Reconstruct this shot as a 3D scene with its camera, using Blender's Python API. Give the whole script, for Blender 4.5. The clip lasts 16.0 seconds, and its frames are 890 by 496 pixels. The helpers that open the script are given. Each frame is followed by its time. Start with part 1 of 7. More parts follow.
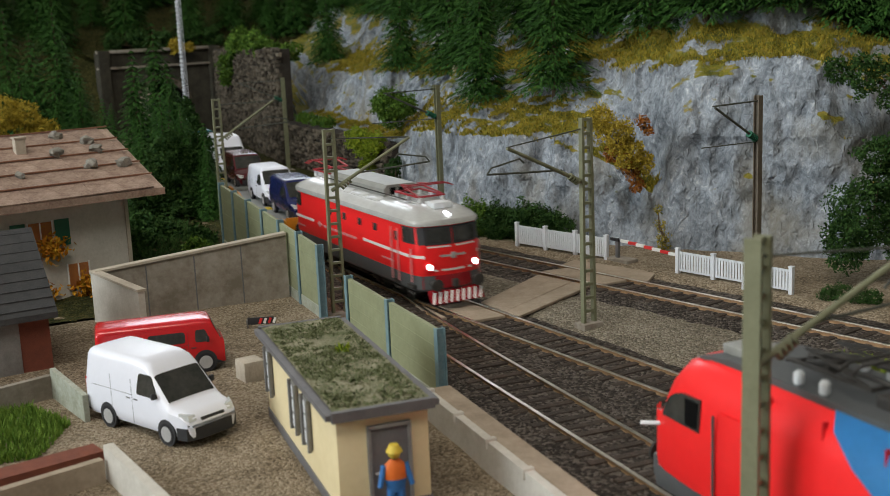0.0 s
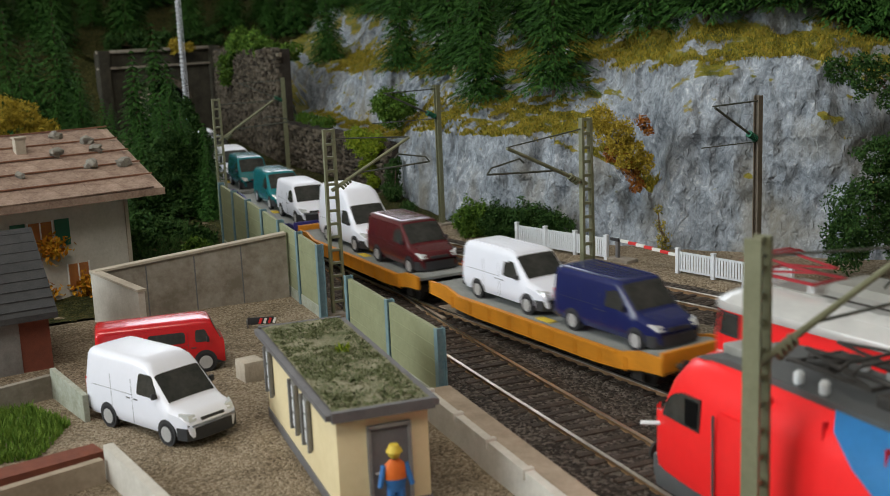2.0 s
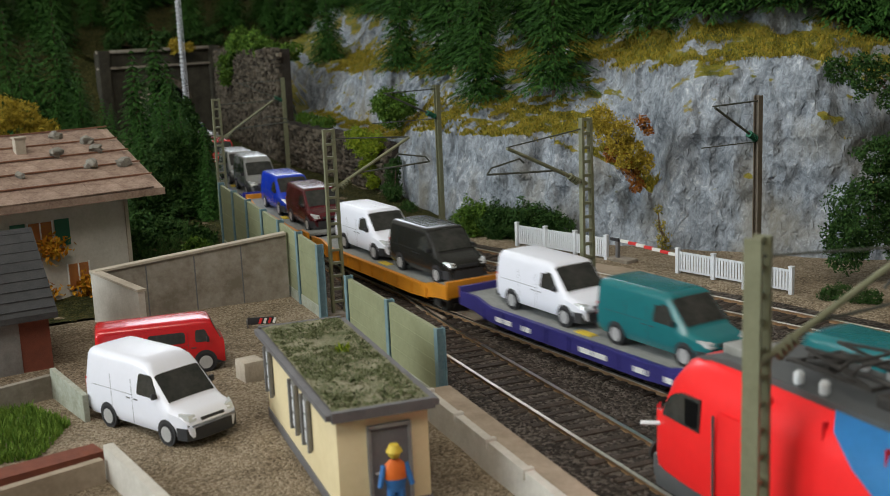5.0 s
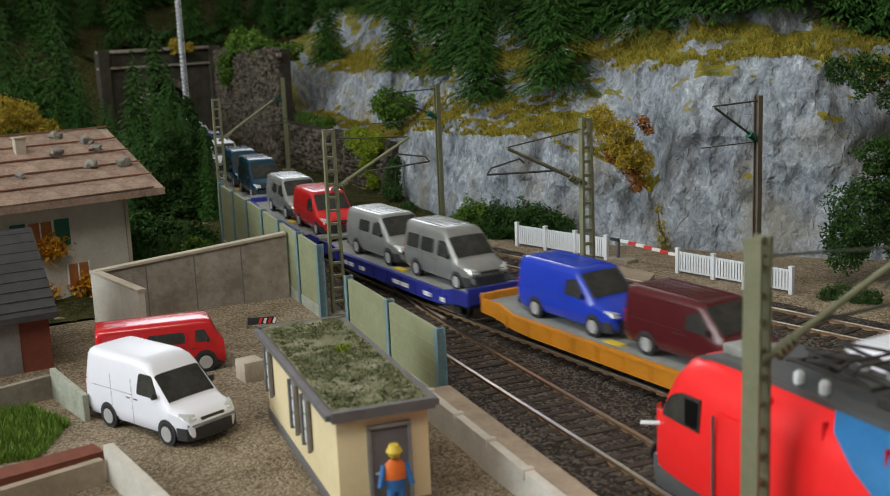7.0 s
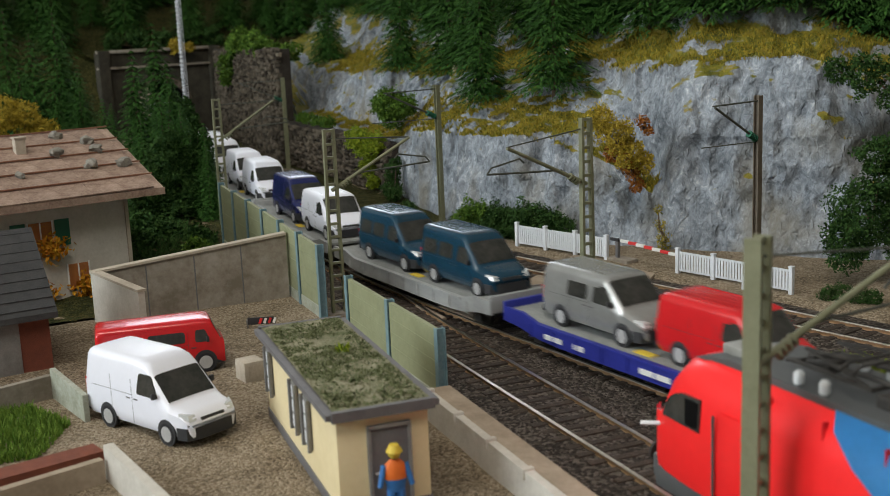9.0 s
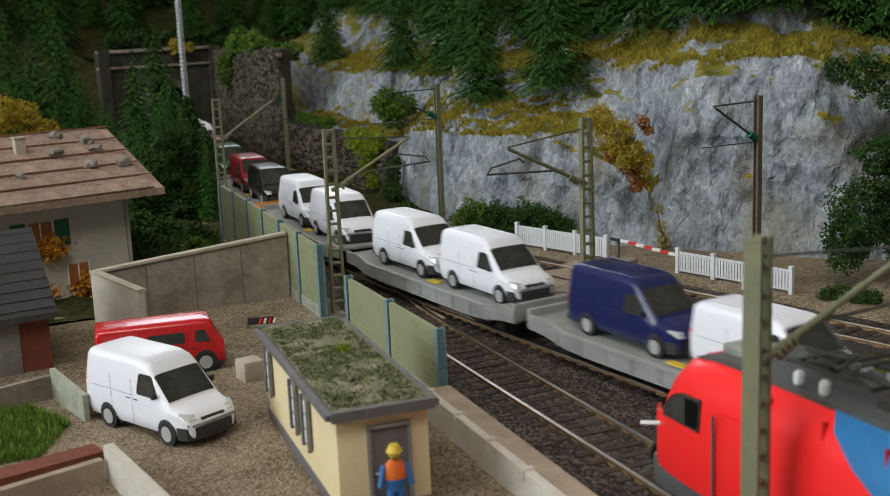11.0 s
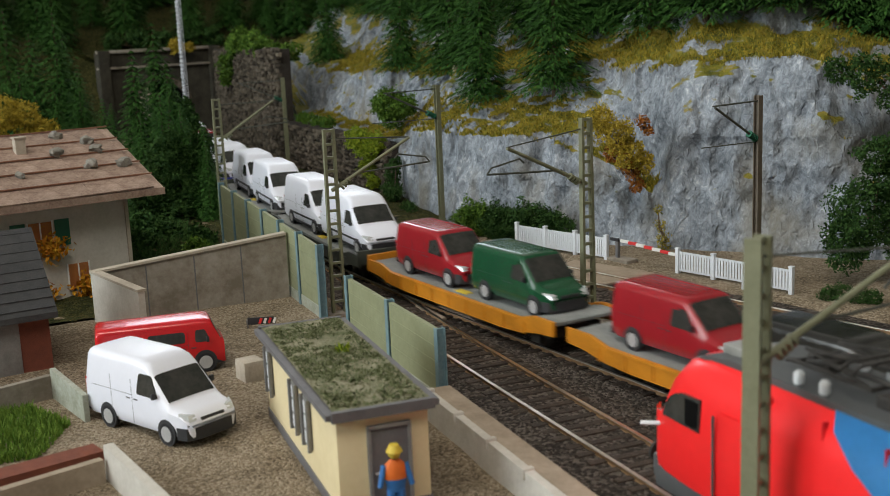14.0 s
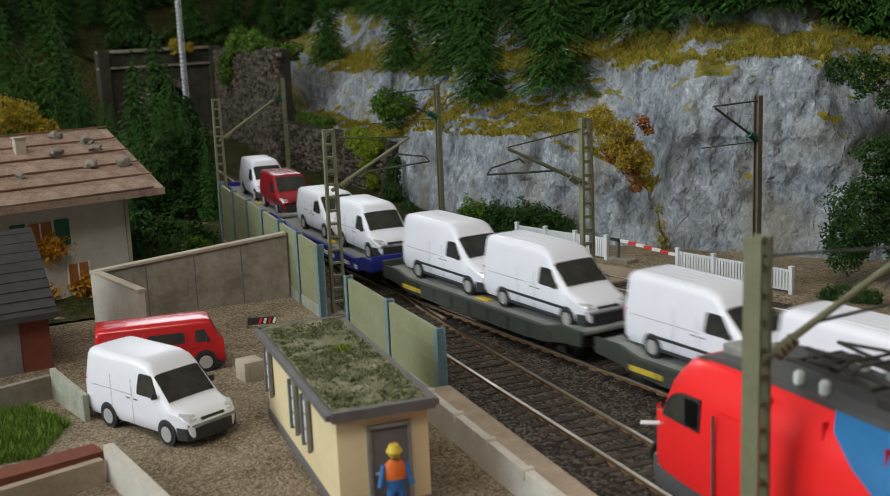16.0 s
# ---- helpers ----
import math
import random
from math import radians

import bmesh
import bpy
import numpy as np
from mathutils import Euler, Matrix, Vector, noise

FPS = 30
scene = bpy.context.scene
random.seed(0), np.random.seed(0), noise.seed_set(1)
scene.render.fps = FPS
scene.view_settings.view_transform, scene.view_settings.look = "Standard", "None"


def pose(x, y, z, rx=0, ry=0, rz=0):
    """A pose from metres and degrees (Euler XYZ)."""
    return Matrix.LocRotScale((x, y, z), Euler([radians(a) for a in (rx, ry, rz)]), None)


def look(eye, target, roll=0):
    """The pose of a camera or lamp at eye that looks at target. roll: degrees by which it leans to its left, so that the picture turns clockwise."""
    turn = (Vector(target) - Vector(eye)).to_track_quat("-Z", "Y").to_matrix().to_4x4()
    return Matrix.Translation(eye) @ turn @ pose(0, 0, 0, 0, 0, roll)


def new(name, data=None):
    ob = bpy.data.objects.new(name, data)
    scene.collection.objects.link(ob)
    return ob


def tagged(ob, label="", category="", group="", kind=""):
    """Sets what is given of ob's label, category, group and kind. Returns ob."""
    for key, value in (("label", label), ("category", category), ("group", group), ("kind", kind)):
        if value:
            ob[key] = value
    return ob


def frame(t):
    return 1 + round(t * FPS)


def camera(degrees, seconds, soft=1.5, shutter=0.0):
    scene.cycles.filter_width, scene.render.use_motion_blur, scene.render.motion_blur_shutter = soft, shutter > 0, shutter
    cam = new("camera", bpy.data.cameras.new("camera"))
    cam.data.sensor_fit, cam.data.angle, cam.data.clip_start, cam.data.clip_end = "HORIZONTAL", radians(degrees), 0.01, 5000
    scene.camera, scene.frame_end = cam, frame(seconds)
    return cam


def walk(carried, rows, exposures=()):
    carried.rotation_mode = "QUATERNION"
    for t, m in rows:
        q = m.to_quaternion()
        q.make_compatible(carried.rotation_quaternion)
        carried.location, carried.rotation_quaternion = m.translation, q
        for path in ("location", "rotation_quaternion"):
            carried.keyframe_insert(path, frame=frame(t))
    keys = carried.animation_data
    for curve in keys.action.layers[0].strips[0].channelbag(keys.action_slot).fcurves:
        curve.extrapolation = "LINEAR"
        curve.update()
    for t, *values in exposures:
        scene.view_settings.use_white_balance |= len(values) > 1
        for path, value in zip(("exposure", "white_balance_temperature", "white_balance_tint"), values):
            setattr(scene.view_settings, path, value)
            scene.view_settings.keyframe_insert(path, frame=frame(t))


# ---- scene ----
U = 1 / 87          # a model railway at 1:87; plan numbers below are full-size metres
cam = camera(42.24, 16.0, soft=0.85, shutter=0.5)
EYE = Vector((25.0, -14.83, 11.0))
TARGET = EYE + Vector((-36.12, 15.20, -7.95))
walk(cam, [(0, look(EYE * U, TARGET * U, -2.435)), (16, look(EYE * U, TARGET * U, -2.435))],
     exposures=[(0, -0.10), (3, -0.11), (9.0, -0.08), (11.4, -0.20), (12.5, -0.26), (14.5, -0.03), (15.2, -0.05), (16, -0.26)])
cam.data.dof.use_dof = True
cam.data.dof.focus_distance = 43 * U
cam.data.dof.aperture_fstop = 30.0

# ---- world and light: a closed hobby room, a wide window behind the viewer's side, a ceiling lamp ----
world = bpy.data.worlds.new("world")
scene.world = world
world.use_nodes = True
wnt = world.node_tree
wbg = wnt.nodes["Background"]
wsky = wnt.nodes.new("ShaderNodeTexSky")
wsky.sky_type, wsky.sun_disc = "NISHITA", False
wsky.sun_elevation, wsky.sun_rotation = radians(35), radians(200)
wnt.links.new(wsky.outputs[0], wbg.inputs[0])
wbg.inputs[1].default_value = 0.1


def area(name, eye, target, sx, sy, watts, colour):
    d = bpy.data.lights.new(name, "AREA")
    d.shape, d.size, d.size_y, d.energy, d.color = "RECTANGLE", sx, sy, watts, colour
    ob = new(name, d)
    ob.matrix_basis = look(eye, target)
    return ob


area("window_light", (-0.35, -2.38, 0.95), (-0.35, 0.0, 0.1), 1.9, 1.15, 48, (0.89, 0.965, 0.97))
area("west_window_light", (-2.57, 0.95, 0.95), (0.0, 0.2, 0.2), 1.6, 0.75, 17, (0.90, 0.95, 1.0))
area("ceiling_lamp_light", (0.55, -0.55, 1.43), (-0.2, 0.0, 0.0), 1.2, 0.35, 17, (1.0, 0.945, 0.85))

# ---- materials ----


def node(nt, kind, **kw):
    n = nt.nodes.new(kind)
    for k, v in kw.items():
        n.inputs[k].default_value = v
    return n


def mat(name, c1, c2=None, rough=0.6, metal=0.0, scale=4.0, bump=0.0, bscale=30.0, spec=0.5, streak=(1, 1, 1), rand=0.0, coat=0.0):
    """Two-scale noise between two colours, fine relief; sizes in full-size metres."""
    m = bpy.data.materials.new(name)
    m.use_nodes = True
    nt = m.node_tree
    b = nt.nodes["Principled BSDF"]
    b.inputs["Roughness"].default_value = rough
    b.inputs["Metallic"].default_value = metal
    b.inputs["Specular IOR Level"].default_value = spec
    b.inputs["Coat Weight"].default_value = coat
    if c2 is None:
        c2 = tuple(x * 0.8 for x in c1)
    tc = nt.nodes.new("ShaderNodeTexCoord")
    mp = nt.nodes.new("ShaderNodeMapping")
    mp.inputs["Scale"].default_value = tuple(87 * s for s in streak)
    nt.links.new(tc.outputs["Object"], mp.inputs[0])
    n1 = node(nt, "ShaderNodeTexNoise", Scale=scale, Detail=6.0, Roughness=0.65)
    n2 = node(nt, "ShaderNodeTexNoise", Scale=scale * 7, Detail=3.0, Roughness=0.6)
    for n in (n1, n2):
        nt.links.new(mp.outputs[0], n.inputs["Vector"])
    add = nt.nodes.new("ShaderNodeMath")
    add.operation = "MULTIPLY_ADD"
    nt.links.new(n2.outputs[0], add.inputs[0])
    add.inputs[1].default_value = 0.5
    nt.links.new(n1.outputs[0], add.inputs[2])
    ramp = nt.nodes.new("ShaderNodeValToRGB")
    ramp.color_ramp.elements[0].position, ramp.color_ramp.elements[1].position = 0.55, 0.95
    ramp.color_ramp.elements[0].color, ramp.color_ramp.elements[1].color = (*c1, 1), (*c2, 1)
    nt.links.new(add.outputs[0], ramp.inputs[0])
    out = ramp.outputs[0]
    if rand:
        oi = nt.nodes.new("ShaderNodeObjectInfo")
        hs = nt.nodes.new("ShaderNodeHueSaturation")
        mr = node(nt, "ShaderNodeMapRange")
        mr.inputs[3].default_value, mr.inputs[4].default_value = 1 - rand, 1 + rand
        nt.links.new(oi.outputs["Random"], mr.inputs[0])
        nt.links.new(mr.outputs[0], hs.inputs["Value"])
        nt.links.new(out, hs.inputs["Color"])
        out = hs.outputs[0]
    nt.links.new(out, b.inputs["Base Color"])
    if bump:
        n3 = node(nt, "ShaderNodeTexNoise", Scale=bscale, Detail=4.0, Roughness=0.6)
        nt.links.new(mp.outputs[0], n3.inputs["Vector"])
        bp = node(nt, "ShaderNodeBump", Strength=min(1.0, bump), Distance=0.06 * U * max(1.0, bump))
        nt.links.new(n3.outputs[0], bp.inputs["Height"])
        nt.links.new(bp.outputs[0], b.inputs["Normal"])
    return m


def island_mat(name, c1, c2, rough=0.8, bump=0.0, bscale=20):
    """Colour differs from piece to piece of a joined mesh."""
    m = bpy.data.materials.new(name)
    m.use_nodes = True
    nt = m.node_tree
    b = nt.nodes["Principled BSDF"]
    b.inputs["Roughness"].default_value = rough
    b.inputs["Specular IOR Level"].default_value = 0.15
    g = nt.nodes.new("ShaderNodeNewGeometry")
    r = nt.nodes.new("ShaderNodeValToRGB")
    r.color_ramp.elements[0].color, r.color_ramp.elements[1].color = (*c1, 1), (*c2, 1)
    nt.links.new(g.outputs["Random Per Island"], r.inputs[0])
    nt.links.new(r.outputs[0], b.inputs["Base Color"])
    return m


def glow_mat(name, c, strength):
    m = bpy.data.materials.new(name)
    m.use_nodes = True
    b = m.node_tree.nodes["Principled BSDF"]
    b.inputs["Base Color"].default_value = (*c, 1)
    b.inputs["Emission Color"].default_value = (*c, 1)
    b.inputs["Emission Strength"].default_value = strength
    return m


def paint(name, c, rough=0.3, metal=0.0, v=0.88, coat=0.0):
    return mat(name, c, tuple(x * v for x in c), rough, metal, 1.2, 0.06, 60, 0.5, coat=coat)


def rock_mat():
    m = bpy.data.materials.new("cast_rock_and_turf")
    m.use_nodes = True
    nt = m.node_tree
    L = nt.links.new
    b = nt.nodes["Principled BSDF"]
    b.inputs["Roughness"].default_value = 0.85
    b.inputs["Specular IOR Level"].default_value = 0.2
    tc = nt.nodes.new("ShaderNodeTexCoord")
    mp = nt.nodes.new("ShaderNodeMapping")
    mp.inputs["Scale"].default_value = (87, 87, 58)
    L(tc.outputs["Object"], mp.inputs[0])
    mq = nt.nodes.new("ShaderNodeMapping")
    mq.inputs["Scale"].default_value = (87, 87, 87)
    L(tc.outputs["Object"], mq.inputs[0])
    n1 = node(nt, "ShaderNodeTexNoise", Scale=0.55, Detail=8.0, Roughness=0.68, Distortion=0.8)
    n2 = node(nt, "ShaderNodeTexNoise", Scale=3.0, Detail=11.0, Roughness=0.78, Distortion=1.2)
    for n in (n1, n2):
        L(mp.outputs[0], n.inputs["Vector"])
    r1 = nt.nodes.new("ShaderNodeValToRGB")
    e = r1.color_ramp.elements
    e[0].position, e[0].color = 0.36, (0.050, 0.056, 0.064, 1)
    e[1].position, e[1].color = 0.66, (0.70, 0.715, 0.74, 1)
    for place, c in ((0.43, (0.150, 0.169, 0.193)), (0.50, (0.235, 0.262, 0.297)), (0.56, (0.325, 0.355, 0.395)), (0.60, (0.47, 0.495, 0.53))):
        k = e.new(place)
        k.color = (*c, 1)
    mixf = nt.nodes.new("ShaderNodeMix")
    mixf.inputs[0].default_value = 0.62
    L(n1.outputs[0], mixf.inputs[2])
    L(n2.outputs[0], mixf.inputs[3])
    L(mixf.outputs[0], r1.inputs[0])
    # crevice shade painted into the colour: darker along warped cell edges
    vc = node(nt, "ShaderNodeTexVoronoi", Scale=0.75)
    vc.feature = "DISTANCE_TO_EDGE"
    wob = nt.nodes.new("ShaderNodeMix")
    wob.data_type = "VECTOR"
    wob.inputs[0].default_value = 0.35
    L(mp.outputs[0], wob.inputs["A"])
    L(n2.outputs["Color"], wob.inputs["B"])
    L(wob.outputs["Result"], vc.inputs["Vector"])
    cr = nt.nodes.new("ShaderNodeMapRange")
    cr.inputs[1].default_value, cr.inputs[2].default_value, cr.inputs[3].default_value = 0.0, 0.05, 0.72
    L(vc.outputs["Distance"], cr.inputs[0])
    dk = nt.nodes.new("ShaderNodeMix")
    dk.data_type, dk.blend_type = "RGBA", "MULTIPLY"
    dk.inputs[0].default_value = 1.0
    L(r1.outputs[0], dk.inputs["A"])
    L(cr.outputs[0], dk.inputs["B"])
    # ochre stains
    n4 = node(nt, "ShaderNodeTexNoise", Scale=0.35, Detail=5.0)
    L(mp.outputs[0], n4.inputs["Vector"])
    rs = nt.nodes.new("ShaderNodeMapRange")
    rs.inputs[1].default_value, rs.inputs[2].default_value, rs.inputs[4].default_value = 0.50, 0.66, 0.6
    L(n4.outputs[0], rs.inputs[0])
    ms = nt.nodes.new("ShaderNodeMix")
    ms.data_type = "RGBA"
    ms.inputs["B"].default_value = (0.19, 0.165, 0.115, 1)
    L(rs.outputs[0], ms.inputs[0])
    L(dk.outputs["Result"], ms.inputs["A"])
    # turf where the ground is flat enough
    n5 = node(nt, "ShaderNodeTexNoise", Scale=0.9, Detail=7.0, Roughness=0.7)
    L(mq.outputs[0], n5.inputs["Vector"])
    rg = nt.nodes.new("ShaderNodeValToRGB")
    e = rg.color_ramp.elements
    e[0].position, e[0].color = 0.32, (0.028, 0.045, 0.012, 1)
    e[1].position, e[1].color = 0.70, (0.27, 0.20, 0.04, 1)
    k = e.new(0.5)
    k.color = (0.15, 0.14, 0.018, 1)
    L(n5.outputs[0], rg.inputs[0])
    g = nt.nodes.new("ShaderNodeNewGeometry")
    sx = nt.nodes.new("ShaderNodeSeparateXYZ")
    L(g.outputs["Normal"], sx.inputs[0])
    ad = nt.nodes.new("ShaderNodeMath")
    ad.operation = "MULTIPLY_ADD"
    L(n5.outputs[0], ad.inputs[0])
    ad.inputs[1].default_value = 0.9
    L(sx.outputs[2], ad.inputs[2])
    mr = nt.nodes.new("ShaderNodeMapRange")
    mr.inputs[1].default_value, mr.inputs[2].default_value = 1.12, 1.22
    L(ad.outputs[0], mr.inputs[0])
    mx = nt.nodes.new("ShaderNodeMix")
    mx.data_type = "RGBA"
    L(mr.outputs[0], mx.inputs[0])
    L(ms.outputs["Result"], mx.inputs["A"])
    L(rg.outputs[0], mx.inputs["B"])
    L(mx.outputs["Result"], b.inputs["Base Color"])
    n6 = node(nt, "ShaderNodeTexNoise", Scale=4.5, Detail=10.0, Roughness=0.8, Distortion=0.6)
    n6.noise_type = "RIDGED_MULTIFRACTAL"
    L(mp.outputs[0], n6.inputs["Vector"])
    bp = node(nt, "ShaderNodeBump", Strength=0.75, Distance=0.16 * U)
    L(n6.outputs[0], bp.inputs["Height"])
    L(bp.outputs[0], b.inputs["Normal"])
    return m


def gravel_mat(name, c1, c2, c3, size, bump=1.0, patch=0.35):
    """Loose stones: every cell its own shade, broad patches over them; size is stones a metre."""
    m = bpy.data.materials.new(name)
    m.use_nodes = True
    nt = m.node_tree
    L = nt.links.new
    b = nt.nodes["Principled BSDF"]
    b.inputs["Roughness"].default_value = 0.92
    b.inputs["Specular IOR Level"].default_value = 0.15
    tc = nt.nodes.new("ShaderNodeTexCoord")
    mp = nt.nodes.new("ShaderNodeMapping")
    mp.inputs["Scale"].default_value = (87, 87, 87)
    L(tc.outputs["Object"], mp.inputs[0])
    vo = node(nt, "ShaderNodeTexVoronoi", Scale=size)
    L(mp.outputs[0], vo.inputs["Vector"])
    sep = nt.nodes.new("ShaderNodeSeparateColor")
    L(vo.outputs["Color"], sep.inputs[0])
    no = node(nt, "ShaderNodeTexNoise", Scale=patch, Detail=6.0, Roughness=0.7)
    L(mp.outputs[0], no.inputs["Vector"])
    ad = nt.nodes.new("ShaderNodeMath")
    ad.operation = "MULTIPLY_ADD"
    ad.inputs[1].default_value = 0.55
    L(sep.outputs[0], ad.inputs[0])
    L(no.outputs[0], ad.inputs[2])
    rp = nt.nodes.new("ShaderNodeValToRGB")
    e = rp.color_ramp.elements
    e[0].position, e[0].color = 0.35, (*c1, 1)
    e[1].position, e[1].color = 1.1, (*c3, 1)
    k = e.new(0.75)
    k.color = (*c2, 1)
    L(ad.outputs[0], rp.inputs[0])
    L(rp.outputs[0], b.inputs["Base Color"])
    bp = node(nt, "ShaderNodeBump", Strength=1.0, Distance=0.10 * U * bump)
    bp.invert = True
    L(vo.outputs["Distance"], bp.inputs["Height"])
    L(bp.outputs[0], b.inputs["Normal"])
    return m


